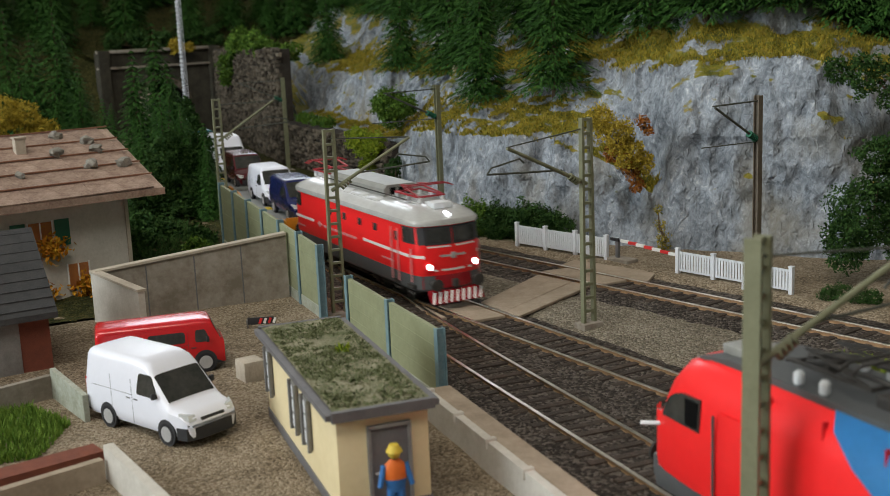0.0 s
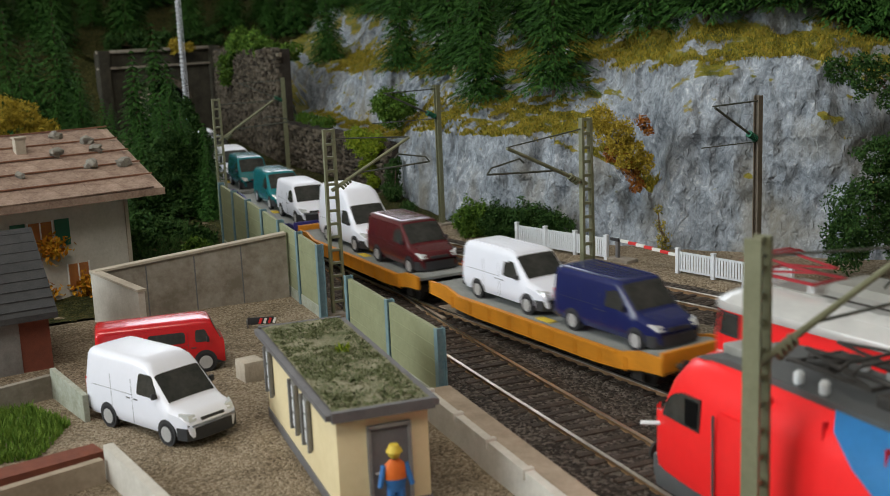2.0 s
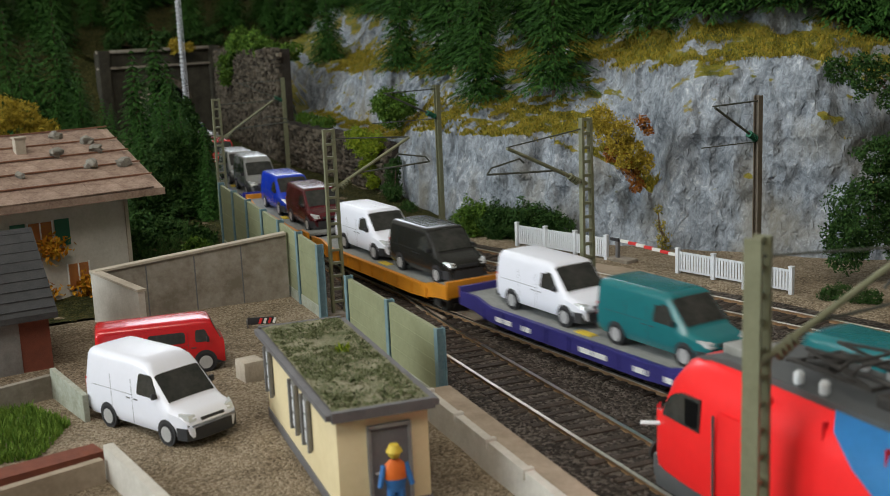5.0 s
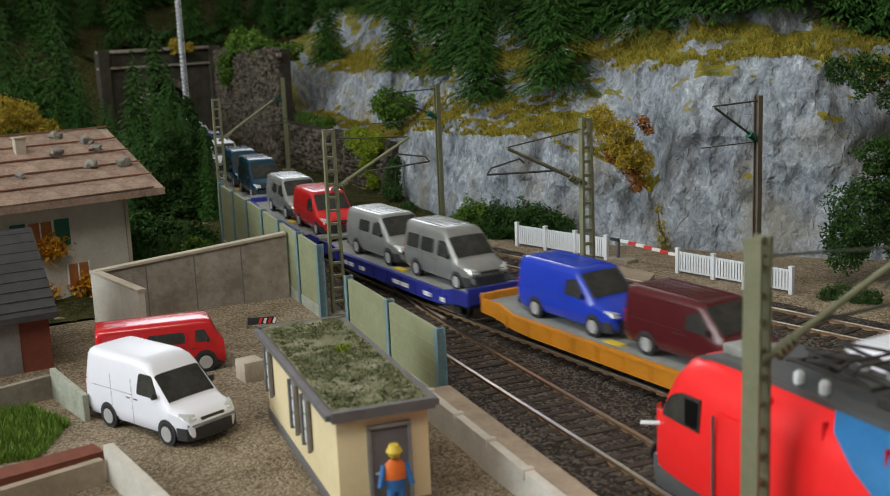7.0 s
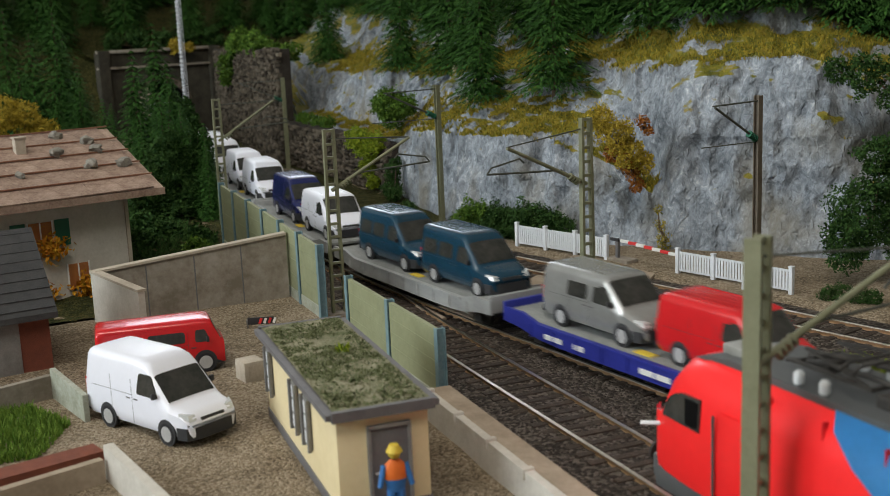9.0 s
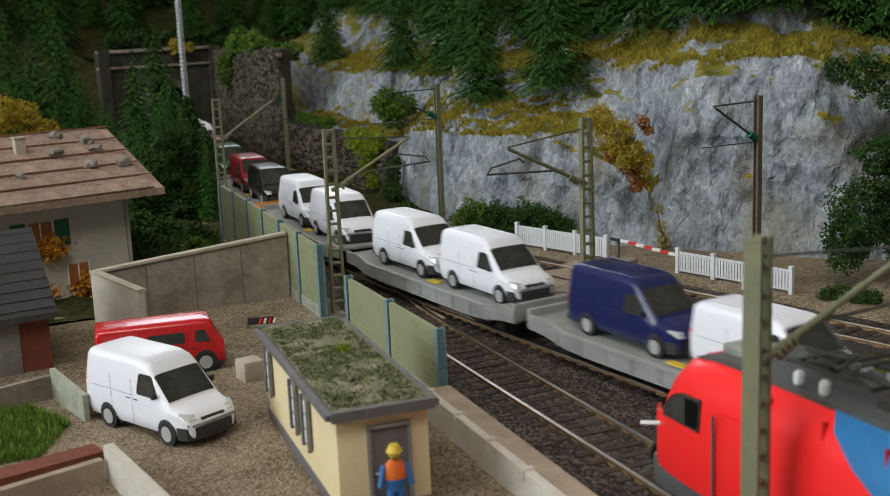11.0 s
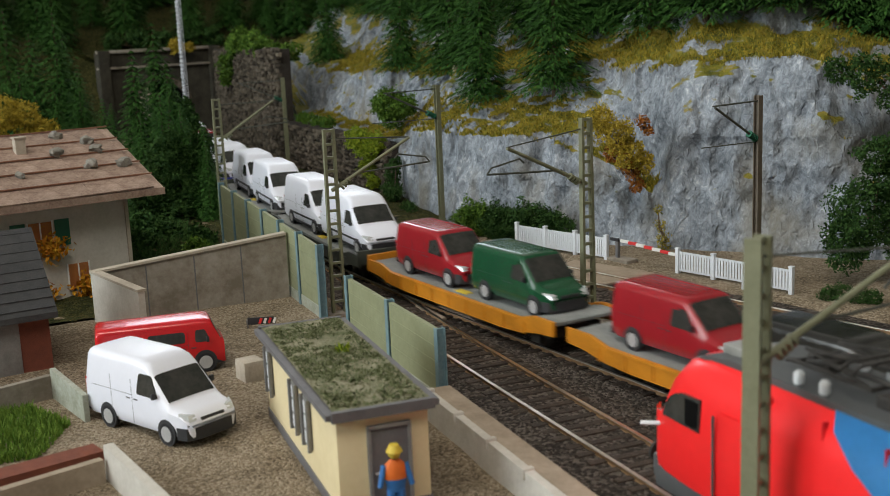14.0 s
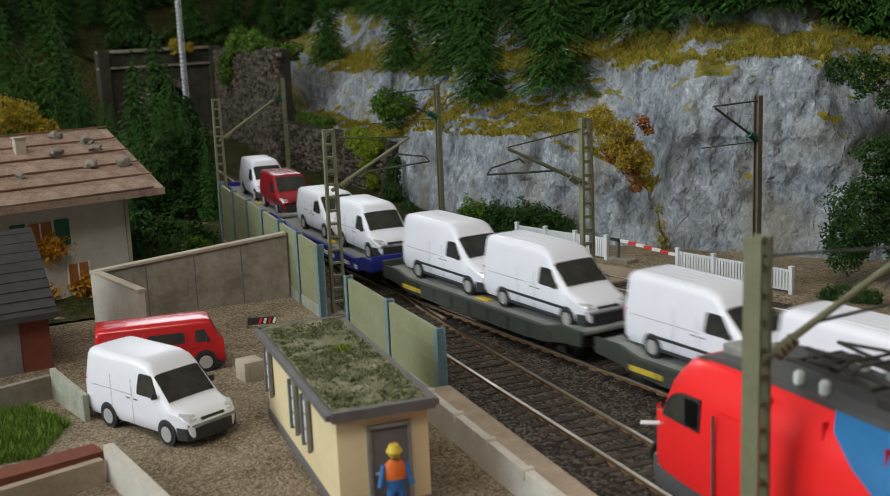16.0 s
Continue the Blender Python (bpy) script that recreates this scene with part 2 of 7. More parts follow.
M = {
    "rock": rock_mat(),
    "ground": gravel_mat("brown_gravel", (0.062, 0.046, 0.028), (0.212, 0.165, 0.112), (0.35, 0.29, 0.215), 17.0, 0.35),
    "ballast": gravel_mat("dark_ballast", (0.022, 0.018, 0.016), (0.062, 0.051, 0.043), (0.17, 0.145, 0.125), 11.0, 1.2, 0.6),
    "beige": gravel_mat("beige_chippings", (0.10, 0.085, 0.062), (0.20, 0.172, 0.13), (0.34, 0.30, 0.235), 12.0, 0.8, 0.5),
    "sleeper": mat("brown_sleeper", (0.030, 0.020, 0.015), (0.065, 0.045, 0.032), 0.8, scale=6, bump=0.4, rand=0.25),
    "railrust": mat("rusty_rail_side", (0.26, 0.145, 0.07), (0.40, 0.25, 0.13), 0.5, 0.3, scale=5),
    "railtop": mat("polished_rail_head", (0.85, 0.80, 0.72), (0.66, 0.58, 0.46), 0.30, 1.0, scale=3, streak=(0.3, 1, 1)),
    "concrete": mat("stained_concrete", (0.36, 0.325, 0.28), (0.20, 0.17, 0.135), 0.9, scale=0.6, bump=0.3, bscale=14, spec=0.2),
    "coping": mat("pale_coping", (0.50, 0.44, 0.36), (0.38, 0.33, 0.27), 0.9, scale=2, bump=0.3, bscale=14, spec=0.2),
    "plank": mat("worn_crossing_plank", (0.42, 0.34, 0.26), (0.30, 0.24, 0.18), 0.9, scale=1.2, bump=0.3, spec=0.2),
    "barrier": mat("olive_barrier_panel", (0.275, 0.29, 0.17), (0.22, 0.235, 0.13), 0.7, scale=0.9, bump=0.15, bscale=10),
    "barrier_base": mat("weathered_barrier_plinth", (0.42, 0.44, 0.38), (0.26, 0.27, 0.20), 0.8, scale=1.5, bump=0.2),
    "steelblue": mat("blue_grey_post", (0.10, 0.19, 0.235), (0.18, 0.28, 0.31), 0.6, scale=2),
    "mastgreen": mat("olive_mast_paint", (0.20, 0.205, 0.125), (0.15, 0.155, 0.09), 0.6, scale=2),
    "mastbrown": mat("brown_mast_paint", (0.14, 0.115, 0.085), (0.10, 0.08, 0.06), 0.65, scale=2),
    "wire": mat("dark_wire", (0.07, 0.075, 0.06), None, 0.5),
    "stone": mat("rubble_stone", (0.055, 0.044, 0.033), (0.14, 0.115, 0.09), 0.9, scale=2.2, bump=0.8, bscale=12, spec=0.15, rand=0.45),
    "mortar": mat("dark_mortar", (0.03, 0.026, 0.022), (0.06, 0.052, 0.045), 0.95, scale=3, bump=0.5, spec=0.1),
    "ashlar": mat("dark_portal_masonry", (0.036, 0.034, 0.027), (0.075, 0.068, 0.052), 0.9, scale=1.0, bump=0.5, spec=0.15),
    "black": mat("black_void", (0.006, 0.006, 0.006), None, 0.95, spec=0.05),
    "white_fence": paint("white_fence_plastic", (0.72, 0.75, 0.80), 0.5),
    "whiteflat": paint("white_plastic_body", (0.83, 0.845, 0.94), 0.30, v=0.96),
    "cream": paint("cream_paint_body", (0.62, 0.56, 0.44), 0.4),
    "navy": paint("navy_paint_body", (0.012, 0.018, 0.10), 0.24, coat=0.35),
    "teal": paint("teal_paint_body", (0.015, 0.165, 0.185), 0.24, coat=0.35),
    "petrol": paint("petrol_paint_body", (0.006, 0.042, 0.078), 0.24, coat=0.35),
    "maroon": paint("maroon_paint_body", (0.085, 0.010, 0.014), 0.24, coat=0.35),
    "silver": mat("silver_paint_body", (0.46, 0.465, 0.46), (0.38, 0.385, 0.38), 0.27, 0.6, 1.5),
    "redbody": paint("red_paint_body", (0.62, 0.015, 0.02), 0.24, coat=0.35),
    "darkred": paint("dark_red_paint_body", (0.33, 0.014, 0.022), 0.24, coat=0.35),
    "bluebody": paint("bright_blue_paint_body", (0.015, 0.05, 0.52), 0.24, coat=0.35),
    "blackbody": paint("black_paint_body", (0.014, 0.014, 0.013), 0.24, coat=0.35),
    "green": paint("dark_green_paint_body", (0.010, 0.075, 0.032), 0.24, coat=0.35),
    "tyre": mat("black_tyre", (0.016, 0.016, 0.018), None, 0.85),
    "hub": mat("grey_hub", (0.56, 0.56, 0.57), None, 0.40, 0.3),
    "bumper": mat("dark_bumper_plastic", (0.028, 0.028, 0.032), None, 0.6),
    "glass": mat("smoked_vehicle_glass", (0.022, 0.023, 0.022), (0.055, 0.055, 0.05), 0.07, scale=0.8, spec=0.6),
    "headlight": mat("clear_headlight", (0.75, 0.78, 0.80), None, 0.15, 0.3),
    "orange": paint("orange_wagon_paint", (0.66, 0.25, 0.012), 0.5, v=0.75),
    "indigo": paint("indigo_wagon_paint", (0.035, 0.03, 0.20), 0.5, v=0.75),
    "wagonblue": paint("blue_wagon_paint", (0.02, 0.03, 0.30), 0.5, v=0.75),
    "wagongrey": paint("light_grey_wagon_paint", (0.36, 0.37, 0.37), 0.55, v=0.75),
    "olive": paint("dark_olive_wagon_paint", (0.052, 0.060, 0.050), 0.55, v=0.75),
    "deck": mat("worn_grey_deck", (0.30, 0.31, 0.30), (0.19, 0.20, 0.195), 0.75, scale=1.0, bump=0.2),
    "yellow": paint("yellow_marking", (0.65, 0.48, 0.05), 0.6),
    "underframe": mat("dark_underframe", (0.022, 0.020, 0.018), (0.05, 0.045, 0.04), 0.8, scale=3),
    "locored": mat("bright_red_locomotive_paint", (0.92, 0.018, 0.020), (0.86, 0.016, 0.018), 0.40, 0, 1.0, coat=0.1),
    "locogrey": paint("dark_grey_skirt_paint", (0.085, 0.09, 0.092), 0.5),
    "locoroof": mat("silver_roof_paint", (0.68, 0.68, 0.67), (0.56, 0.56, 0.55), 0.24, 0.35, 1.2),
    "roofbox": mat("grey_roof_hatch_paint", (0.34, 0.34, 0.32), (0.26, 0.26, 0.24), 0.45, 0.2, 1.5),
    "white": paint("white_stripe_paint", (0.80, 0.80, 0.78), 0.45),
    "panto": paint("red_pantograph_paint", (0.35, 0.02, 0.03), 0.5),
    "lamp": glow_mat("white_headlamp_glow", (0.90, 0.93, 1.0), 7),
    "stucco": mat("off_white_stucco", (0.62, 0.59, 0.54), (0.50, 0.47, 0.42), 0.9, scale=1.0, bump=0.4, bscale=12, spec=0.15),
    "creamwall": mat("cream_render_wall", (0.78, 0.66, 0.42), (0.72, 0.60, 0.36), 0.85, scale=0.7, bump=0.15, spec=0.2),
    "roofedge": mat("grey_roof_trim", (0.15, 0.145, 0.15), (0.11, 0.105, 0.11), 0.7, scale=2),
    "mossroof": mat("mossy_felt_roof", (0.115, 0.13, 0.065), (0.32, 0.295, 0.21), 0.95, scale=1.1, bump=2.0, bscale=6, spec=0.1),
    "shingle": mat("weathered_shingle", (0.20, 0.125, 0.092), (0.44, 0.32, 0.25), 0.85, scale=1.5, bump=0.6, rand=0.08),
    "batten": mat("red_brown_batten", (0.20, 0.085, 0.05), (0.30, 0.15, 0.095), 0.85, scale=2.5, bump=0.4),
    "fieldstone": mat("grey_roof_stone", (0.31, 0.29, 0.25), (0.15, 0.14, 0.12), 0.9, scale=3, bump=0.7),
    "shutter": paint("green_shutter", (0.01, 0.12, 0.065), 0.6),
    "brownwood": mat("orange_brown_wood", (0.42, 0.16, 0.04), (0.30, 0.11, 0.03), 0.7, scale=3, streak=(1, 1, 0.2)),
    "darkroof": mat("dark_slate_roof", (0.035, 0.037, 0.04), (0.06, 0.06, 0.062), 0.8, scale=2, bump=0.5),
    "redbrick": mat("dull_red_brick", (0.22, 0.065, 0.035), (0.15, 0.045, 0.028), 0.9, scale=3, bump=0.5),
    "greywood": mat("grey_shutter_plank", (0.25, 0.245, 0.24), (0.18, 0.175, 0.17), 0.8, scale=3),
    "bark": mat("fir_bark", (0.07, 0.045, 0.03), (0.12, 0.08, 0.055), 0.9, scale=4, bump=0.6),
    "fir": island_mat("fir_needles", (0.009, 0.037, 0.006), (0.050, 0.128, 0.022)),
    "leaf": island_mat("bright_green_leaves", (0.030, 0.085, 0.010), (0.13, 0.22, 0.03)),
    "darkleaf": island_mat("deep_green_leaves", (0.010, 0.036, 0.008), (0.055, 0.115, 0.026)),
    "limeleaf": island_mat("lime_green_leaves", (0.10, 0.17, 0.01), (0.30, 0.36, 0.03)),
    "autumn": island_mat("yellow_autumn_leaves", (0.26, 0.19, 0.02), (0.50, 0.38, 0.05)),
    "rust": island_mat("rusty_orange_leaves", (0.22, 0.06, 0.015), (0.40, 0.17, 0.03)),
    "flower": island_mat("orange_yellow_flowers", (0.45, 0.14, 0.01), (0.60, 0.36, 0.03)),
    "turf": island_mat("straw_turf_blades", (0.11, 0.115, 0.014), (0.36, 0.27, 0.035)),
    "mossblade": island_mat("hut_roof_moss", (0.075, 0.098, 0.040), (0.19, 0.195, 0.105)),
    "undergrowth": gravel_mat("dark_garden_soil", (0.013, 0.017, 0.005), (0.036, 0.042, 0.011), (0.085, 0.072, 0.024), 9.0, 1.2, 0.8),
    "lawn": island_mat("lawn_blades", (0.06, 0.13, 0.015), (0.17, 0.26, 0.04)),
    "room": mat("pale_room_plaster", (0.62, 0.60, 0.56), (0.57, 0.55, 0.51), 0.95, scale=0.1),
    "skyblue": paint("light_blue_livery", (0.06, 0.33, 0.75), 0.4),
    "insul": paint("white_insulator", (0.70, 0.72, 0.74), 0.4),
    "latticewhite": paint("pale_lattice_paint", (0.60, 0.62, 0.68), 0.5),
    "tail_red": paint("red_tail_lens", (0.55, 0.02, 0.03), 0.2),
    "palered": paint("faded_pink_lettering", (0.72, 0.30, 0.30), 0.5),
    "signred": paint("signal_red", (0.65, 0.03, 0.03), 0.5),
    "figblue": paint("blue_overall", (0.03, 0.16, 0.45), 0.6),
    "figorange": paint("orange_vest", (0.75, 0.16, 0.02), 0.6),
}

# ---- mesh helpers (full-size metres; part() brings them to the model's scale) ----


def finish(name, bm, material, smooth=40):
    me = bpy.data.meshes.new(name)
    bmesh.ops.scale(bm, vec=(U, U, U), verts=bm.verts)
    bm.to_mesh(me)
    bm.free()
    if smooth:
        me.polygons.foreach_set("use_smooth", [True] * len(me.polygons))
        me.set_sharp_from_angle(angle=radians(smooth))
    me.materials.append(M[material])
    return me


def part(name, bm, material, parent=None, label="", smooth=40):
    ob = new(name, finish(name, bm, material, smooth))
    ob.parent = parent
    return tagged(ob, label)


def at(x, y, z=0, rz=0, rx=0, ry=0):
    return pose(x * U, y * U, z * U, rx, ry, rz)


def thing(name, m, label, category, group="", kind=""):
    ob = new(name)
    ob.empty_display_size = 0.01
    ob.matrix_basis = m
    return tagged(ob, label, category, group, kind)


def B():
    return bmesh.new()


def box(bm, c, s, bevel=0.0, m=None):
    r = bmesh.ops.create_cube(bm, size=1.0)
    vs = r["verts"]
    bmesh.ops.scale(bm, vec=s, verts=vs)
    bmesh.ops.translate(bm, vec=c, verts=vs)
    if bevel:
        es = list({e for v in vs for e in v.link_edges})
        g = bmesh.ops.bevel(bm, geom=es, offset=bevel, segments=2, affect="EDGES", profile=0.6)
        vs = list({v for f in g["faces"] for v in f.verts} | {v for v in vs if v.is_valid})
    if m is not None:
        bmesh.ops.transform(bm, matrix=m, verts=vs)
    return bm


def rod(bm, a, b, r, r2=None, seg=8):
    a, b = Vector(a), Vector(b)
    d = b - a
    g = bmesh.ops.create_cone(bm, cap_ends=True, segments=seg, radius1=r, radius2=r if r2 is None else r2, depth=d.length)
    bmesh.ops.transform(bm, matrix=Matrix.Translation((a + b) / 2) @ d.to_track_quat("Z", "Y").to_matrix().to_4x4(), verts=g["verts"])
    return bm


def bar(bm, a, b, w, h):
    """A square bar from a to b."""
    a, b = Vector(a), Vector(b)
    d = b - a
    g = bmesh.ops.create_cube(bm, size=1.0)
    bmesh.ops.scale(bm, vec=(w, h, d.length), verts=g["verts"])
    bmesh.ops.transform(bm, matrix=Matrix.Translation((a + b) / 2) @ d.to_track_quat("Z", "Y").to_matrix().to_4x4(), verts=g["verts"])
    return bm


def loft(bm, rings, cap=True):
    """Skin a list of rings of equal length."""
    vs = [[bm.verts.new(p) for p in r] for r in rings]
    n = len(rings[0])
    for a, b in zip(vs, vs[1:]):
        for i in range(n):
            bm.faces.new((a[i], a[(i + 1) % n], b[(i + 1) % n], b[i]))
    if cap:
        bm.faces.new(vs[0][::-1])
        bm.faces.new(vs[-1])
    bmesh.ops.recalc_face_normals(bm, faces=bm.faces)
    return bm


def extrude(bm, outline, y0, y1):
    """A side outline in x, z made solid between y0 and y1."""
    return loft(bm, [[(x, y0, z) for x, z in outline], [(x, y1, z) for x, z in outline]])


def fbm(x, y, z, o=4):
    return noise.fractal(Vector((x, y, z)), 1.0, 2.0, o, noise_basis="PERLIN_ORIGINAL")


# ---- the plan of the tracks ----
def smooth_line(points, reach=9.0, step=0.5):
    p = np.array(points, float)
    x = np.arange(p[0, 0], p[-1, 0] + step, step)
    y = np.interp(x, p[:, 0], p[:, 1])
    k = int(reach / step)
    pad = np.concatenate([y[0] + (y[1] - y[0]) * np.arange(-k, 0), y, y[-1] + (y[-1] - y[-2]) * np.arange(1, k + 1)])
    w = np.hanning(2 * k + 1)
    return x, np.convolve(pad, w / w.sum(), "valid")


MAIN = smooth_line([(-98, 5.4), (-75, 3.6), (-53, 2.1), (-40, 1.45), (-27, 1.15), (-20, 1.45), (-13.5, 2.35), (0, 4.27), (25, 7.8), (250, 39.5)])
LOOP = smooth_line([(-34, 1.25), (-27, 0.95), (-20, 0.45), (-12, 0.05), (-6, 0.0), (60, 0.0)], 5)
SIDE = smooth_line([(-52, 2.05), (-42, 2.5), (-34, 4.1), (-22.5, 7.1), (-14, 9.45), (-5, 12.0), (30, 22.0), (70, 33.0)], 6)
HID_R = 42.0
_ms = np.concatenate([[0], np.cumsum(np.hypot(np.diff(MAIN[0]), np.diff(MAIN[1])))])
_ms -= np.interp(0, MAIN[0], _ms)
_a0 = math.atan2(MAIN[1][1] - MAIN[1][0], MAIN[0][1] - MAIN[0][0])


def main_at(s):
    """Place on the main track s metres past the origin; behind the tunnel mouth it turns in a hidden loop."""
    if s < _ms[0]:
        a = (_ms[0] - s) / HID_R
        x0, y0 = MAIN[0][0], MAIN[1][0]
        # the loop turns to the far side as one goes back
        cx, cy = x0 - math.sin(_a0) * HID_R, y0 + math.cos(_a0) * HID_R
        h = _a0 - a
        return cx + math.sin(h) * HID_R, cy - math.cos(h) * HID_R
    return float(np.interp(s, _ms, MAIN[0])), float(np.interp(s, _ms, MAIN[1]))


V = 14.20           # full-size metres a second along the track
S_LOCO = -21.4     # the locomotive's middle at the start


def run(ob, s0, z, half, dx=0.0):
    """Key a vehicle along the main track: its middle starts at s0; its axles stand half apart from there. dx: shift along the carrying vehicle."""
    rows = []
    for i in range(33):
        t = i * 0.5
        s = s0 + V * t
        a, b = main_at(s - half), main_at(s + half)
        h = math.atan2(b[1] - a[1], b[0] - a[0])
        x, y = (a[0] + b[0]) / 2 + dx * math.cos(h), (a[1] + b[1]) / 2 + dx * math.sin(h)
        rows.append((t, at(x, y, z, math.degrees(h))))
    walk(ob, rows)

# ---- the room ----
def room():
    x0, x1, y0, y1, z0, z1 = -2.6, 3.3, -2.4, 2.0, -0.95, 1.5
    t = 0.1

    def wall(name, lo, hi):
        bm = B()
        c = [(a + b) / 2 for a, b in zip(lo, hi)]
        s = [b - a for a, b in zip(lo, hi)]
        box(bm, [k / U for k in c], [k / U for k in s])
        return tagged(part(name, bm, "room", smooth=0), "plain pale plaster of the hobby room", "wall", kind="structure")
    wall("wall_north", (x0 - t, y1, z0), (x1 + t, y1 + t, z1))
    wall("wall_east", (x1, y0, z0), (x1 + t, y1, z1))
    # the west wall has a smaller opening
    ay0, ay1, az0, az1 = 0.1, 1.8, 0.55, 1.35
    wall("wall_west", (x0 - t, y0, z0), (x0, ay0, z1))
    wall("wall_west_pier", (x0 - t, ay1, z0), (x0, y1, z1))
    wall("wall_west_sill", (x0 - t, ay0, z0), (x0, ay1, az0))
    wall("wall_west_head", (x0 - t, ay0, az1), (x0, ay1, z1))
    # the south wall has the window's opening
    wx0, wx1, wz0, wz1 = -1.35, 0.65, 0.35, 1.35
    wall("wall_south", (x0 - t, y0 - t, z0), (wx0, y0, z1))
    wall("wall_south_pier", (wx1, y0 - t, z0), (x1 + t, y0, z1))
    wall("wall_south_sill", (wx0, y0 - t, z0), (wx1, y0, wz0))
    wall("wall_south_head", (wx0, y0 - t, wz1), (wx1, y0, z1))
    wall("ceiling", (x0 - t, y0 - t, z1), (x1 + t, y1 + t, z1 + t))
    wall("floor", (x0 - t, y0 - t, z0 - t), (x1 + t, y1 + t, z0))


# ---- ground ----
def ground():
    bm = B()
    xs = np.concatenate([np.linspace(-200, -45, 40), np.linspace(-44, 12, 150), np.linspace(13, 260, 50)])
    ys = np.concatenate([np.linspace(-60, -17, 12), np.linspace(-16, 22, 110), np.linspace(23, 160, 30)])
    vs = []
    for x in xs:
        row = []
        for y in ys:
            d = min(abs(y - float(np.interp(x, *MAIN))), abs(y - float(np.interp(x, *LOOP))) if x > -30 else 99, abs(y - float(np.interp(x, *SIDE))) if x > -45 else 99)
            k = max(0.0, min(1.0, (d - 1.6) / 1.0))
            between = np.interp(x, *MAIN) < y < np.interp(x, *SIDE)
            z = -0.34 + (0.0 if between else 0.33) * k * k * (3 - 2 * k) + 0.03 * fbm(x * 0.5, y * 0.5, 0, 3)
            row.append(bm.verts.new((x, y, z)))
        vs.append(row)
    for i in range(len(xs) - 1):
        for j in range(len(ys) - 1):
            bm.faces.new((vs[i][j], vs[i + 1][j], vs[i + 1][j + 1], vs[i][j + 1]))
    tagged(part("ground", bm, "ground"), "brown gravel ground sheet of the layout", "ground", kind="structure")
    bm = B()
    box(bm, (30, 50, -3.2), (460, 220, 5.0))
    tagged(part("layout_board", bm, "brownwood", smooth=0), "wooden baseboard under the layout", "board", kind="structure")


def strip(bm, line, x0, x1, half, z, drop, seed, step=0.35, across=14, rough=0.035):
    """A bed along a track line: crowned cross-section with uneven surface."""
    xs = np.arange(x0, x1, step)
    ys = np.interp(xs, *line)
    sl = np.gradient(ys, xs)
    prev = None
    for x, y, s in zip(xs, ys, sl):
        n = math.hypot(1, s)
        nx, ny = -s / n, 1 / n
        row = []
        for k in range(across + 1):
            v = (k / across * 2 - 1)
            w = half * v * (1 + 0.07 * fbm(x * 0.4, v * 2, seed, 2))
            zz = z - drop * max(0, (abs(v) - 0.62) / 0.38) ** 1.3 + rough * fbm(x * 2.3, w * 2.3, seed + 3, 3)
            row.append(bm.verts.new((x + nx * w, y + ny * w, zz)))
        if prev:
            for k in range(across):
                bm.faces.new((prev[k], row[k], row[k + 1], prev[k + 1]))
        prev = row


SLEEPERS = {}


def track(name, line, x0, x1, label, skip=None):
    """Ballast bed, rails and sleepers; the sleepers that pass near are parts of their own."""
    bed = B()
    strip(bed, line, x0, x1, 2.75 if name == "track_siding" else 2.05, -0.140, 0.22, len(name))
    t = tagged(part(name, bed, "ballast"), label, "railway track", kind="structure")
    for side in (-1, 1):
        side_bm, top_bm = B(), B()
        xs = np.arange(x0, x1, 1.0)
        ys = np.interp(xs, *line)
        sl = np.gradient(ys, xs)
        rings_s, rings_t = [], []
        for x, y, s in zip(xs, ys, sl):
            n = math.hypot(1, s)
            nx, ny = -s / n, 1 / n

            def pt(o, z):
                w = side * 0.7535 + o
                return (x + nx * w, y + ny * w, z)
            rings_s.append([pt(-0.07, -0.17), pt(0.07, -0.17), pt(0.025, -0.12), pt(0.025, -0.05), pt(0.055, -0.035), pt(0.055, -0.014), pt(-0.055, -0.014), pt(-0.055, -0.035), pt(-0.025, -0.05), pt(-0.025, -0.12)])
            rings_t.append([pt(-0.06, -0.016), pt(0.06, -0.016), pt(0.05, 0.0), pt(-0.05, 0.0)])
        loft(side_bm, rings_s)
        loft(top_bm, rings_t)
        r = part("rail", side_bm, "railrust", t, "rusty brown rail")
        part("rail_head", top_bm, "railtop", r, "shiny worn rail head")
    key = "sleeper"
    if key not in SLEEPERS:
        bm = B()
        box(bm, (0, 0, -0.185), (0.25, 2.5, 0.16), 0.02)
        SLEEPERS[key] = finish("sleeper", bm, "sleeper", 0)
    x = max(x0, -45) + 0.3
    while x < min(x1, 26) - 0.3:
        y = float(np.interp(x, *line))
        s = float(np.interp(x + 0.3, *line)) - float(np.interp(x - 0.3, *line))
        if not (skip and skip[0] < x < skip[1]):
            ob = new("sleeper", SLEEPERS[key])
            ob.parent = t
            ob.matrix_basis = at(x + random.uniform(-0.02, 0.02), y, random.uniform(-0.012, 0.012), math.degrees(math.atan2(s, 0.6)) + random.uniform(-0.8, 0.8))
        x += 0.62
    return t


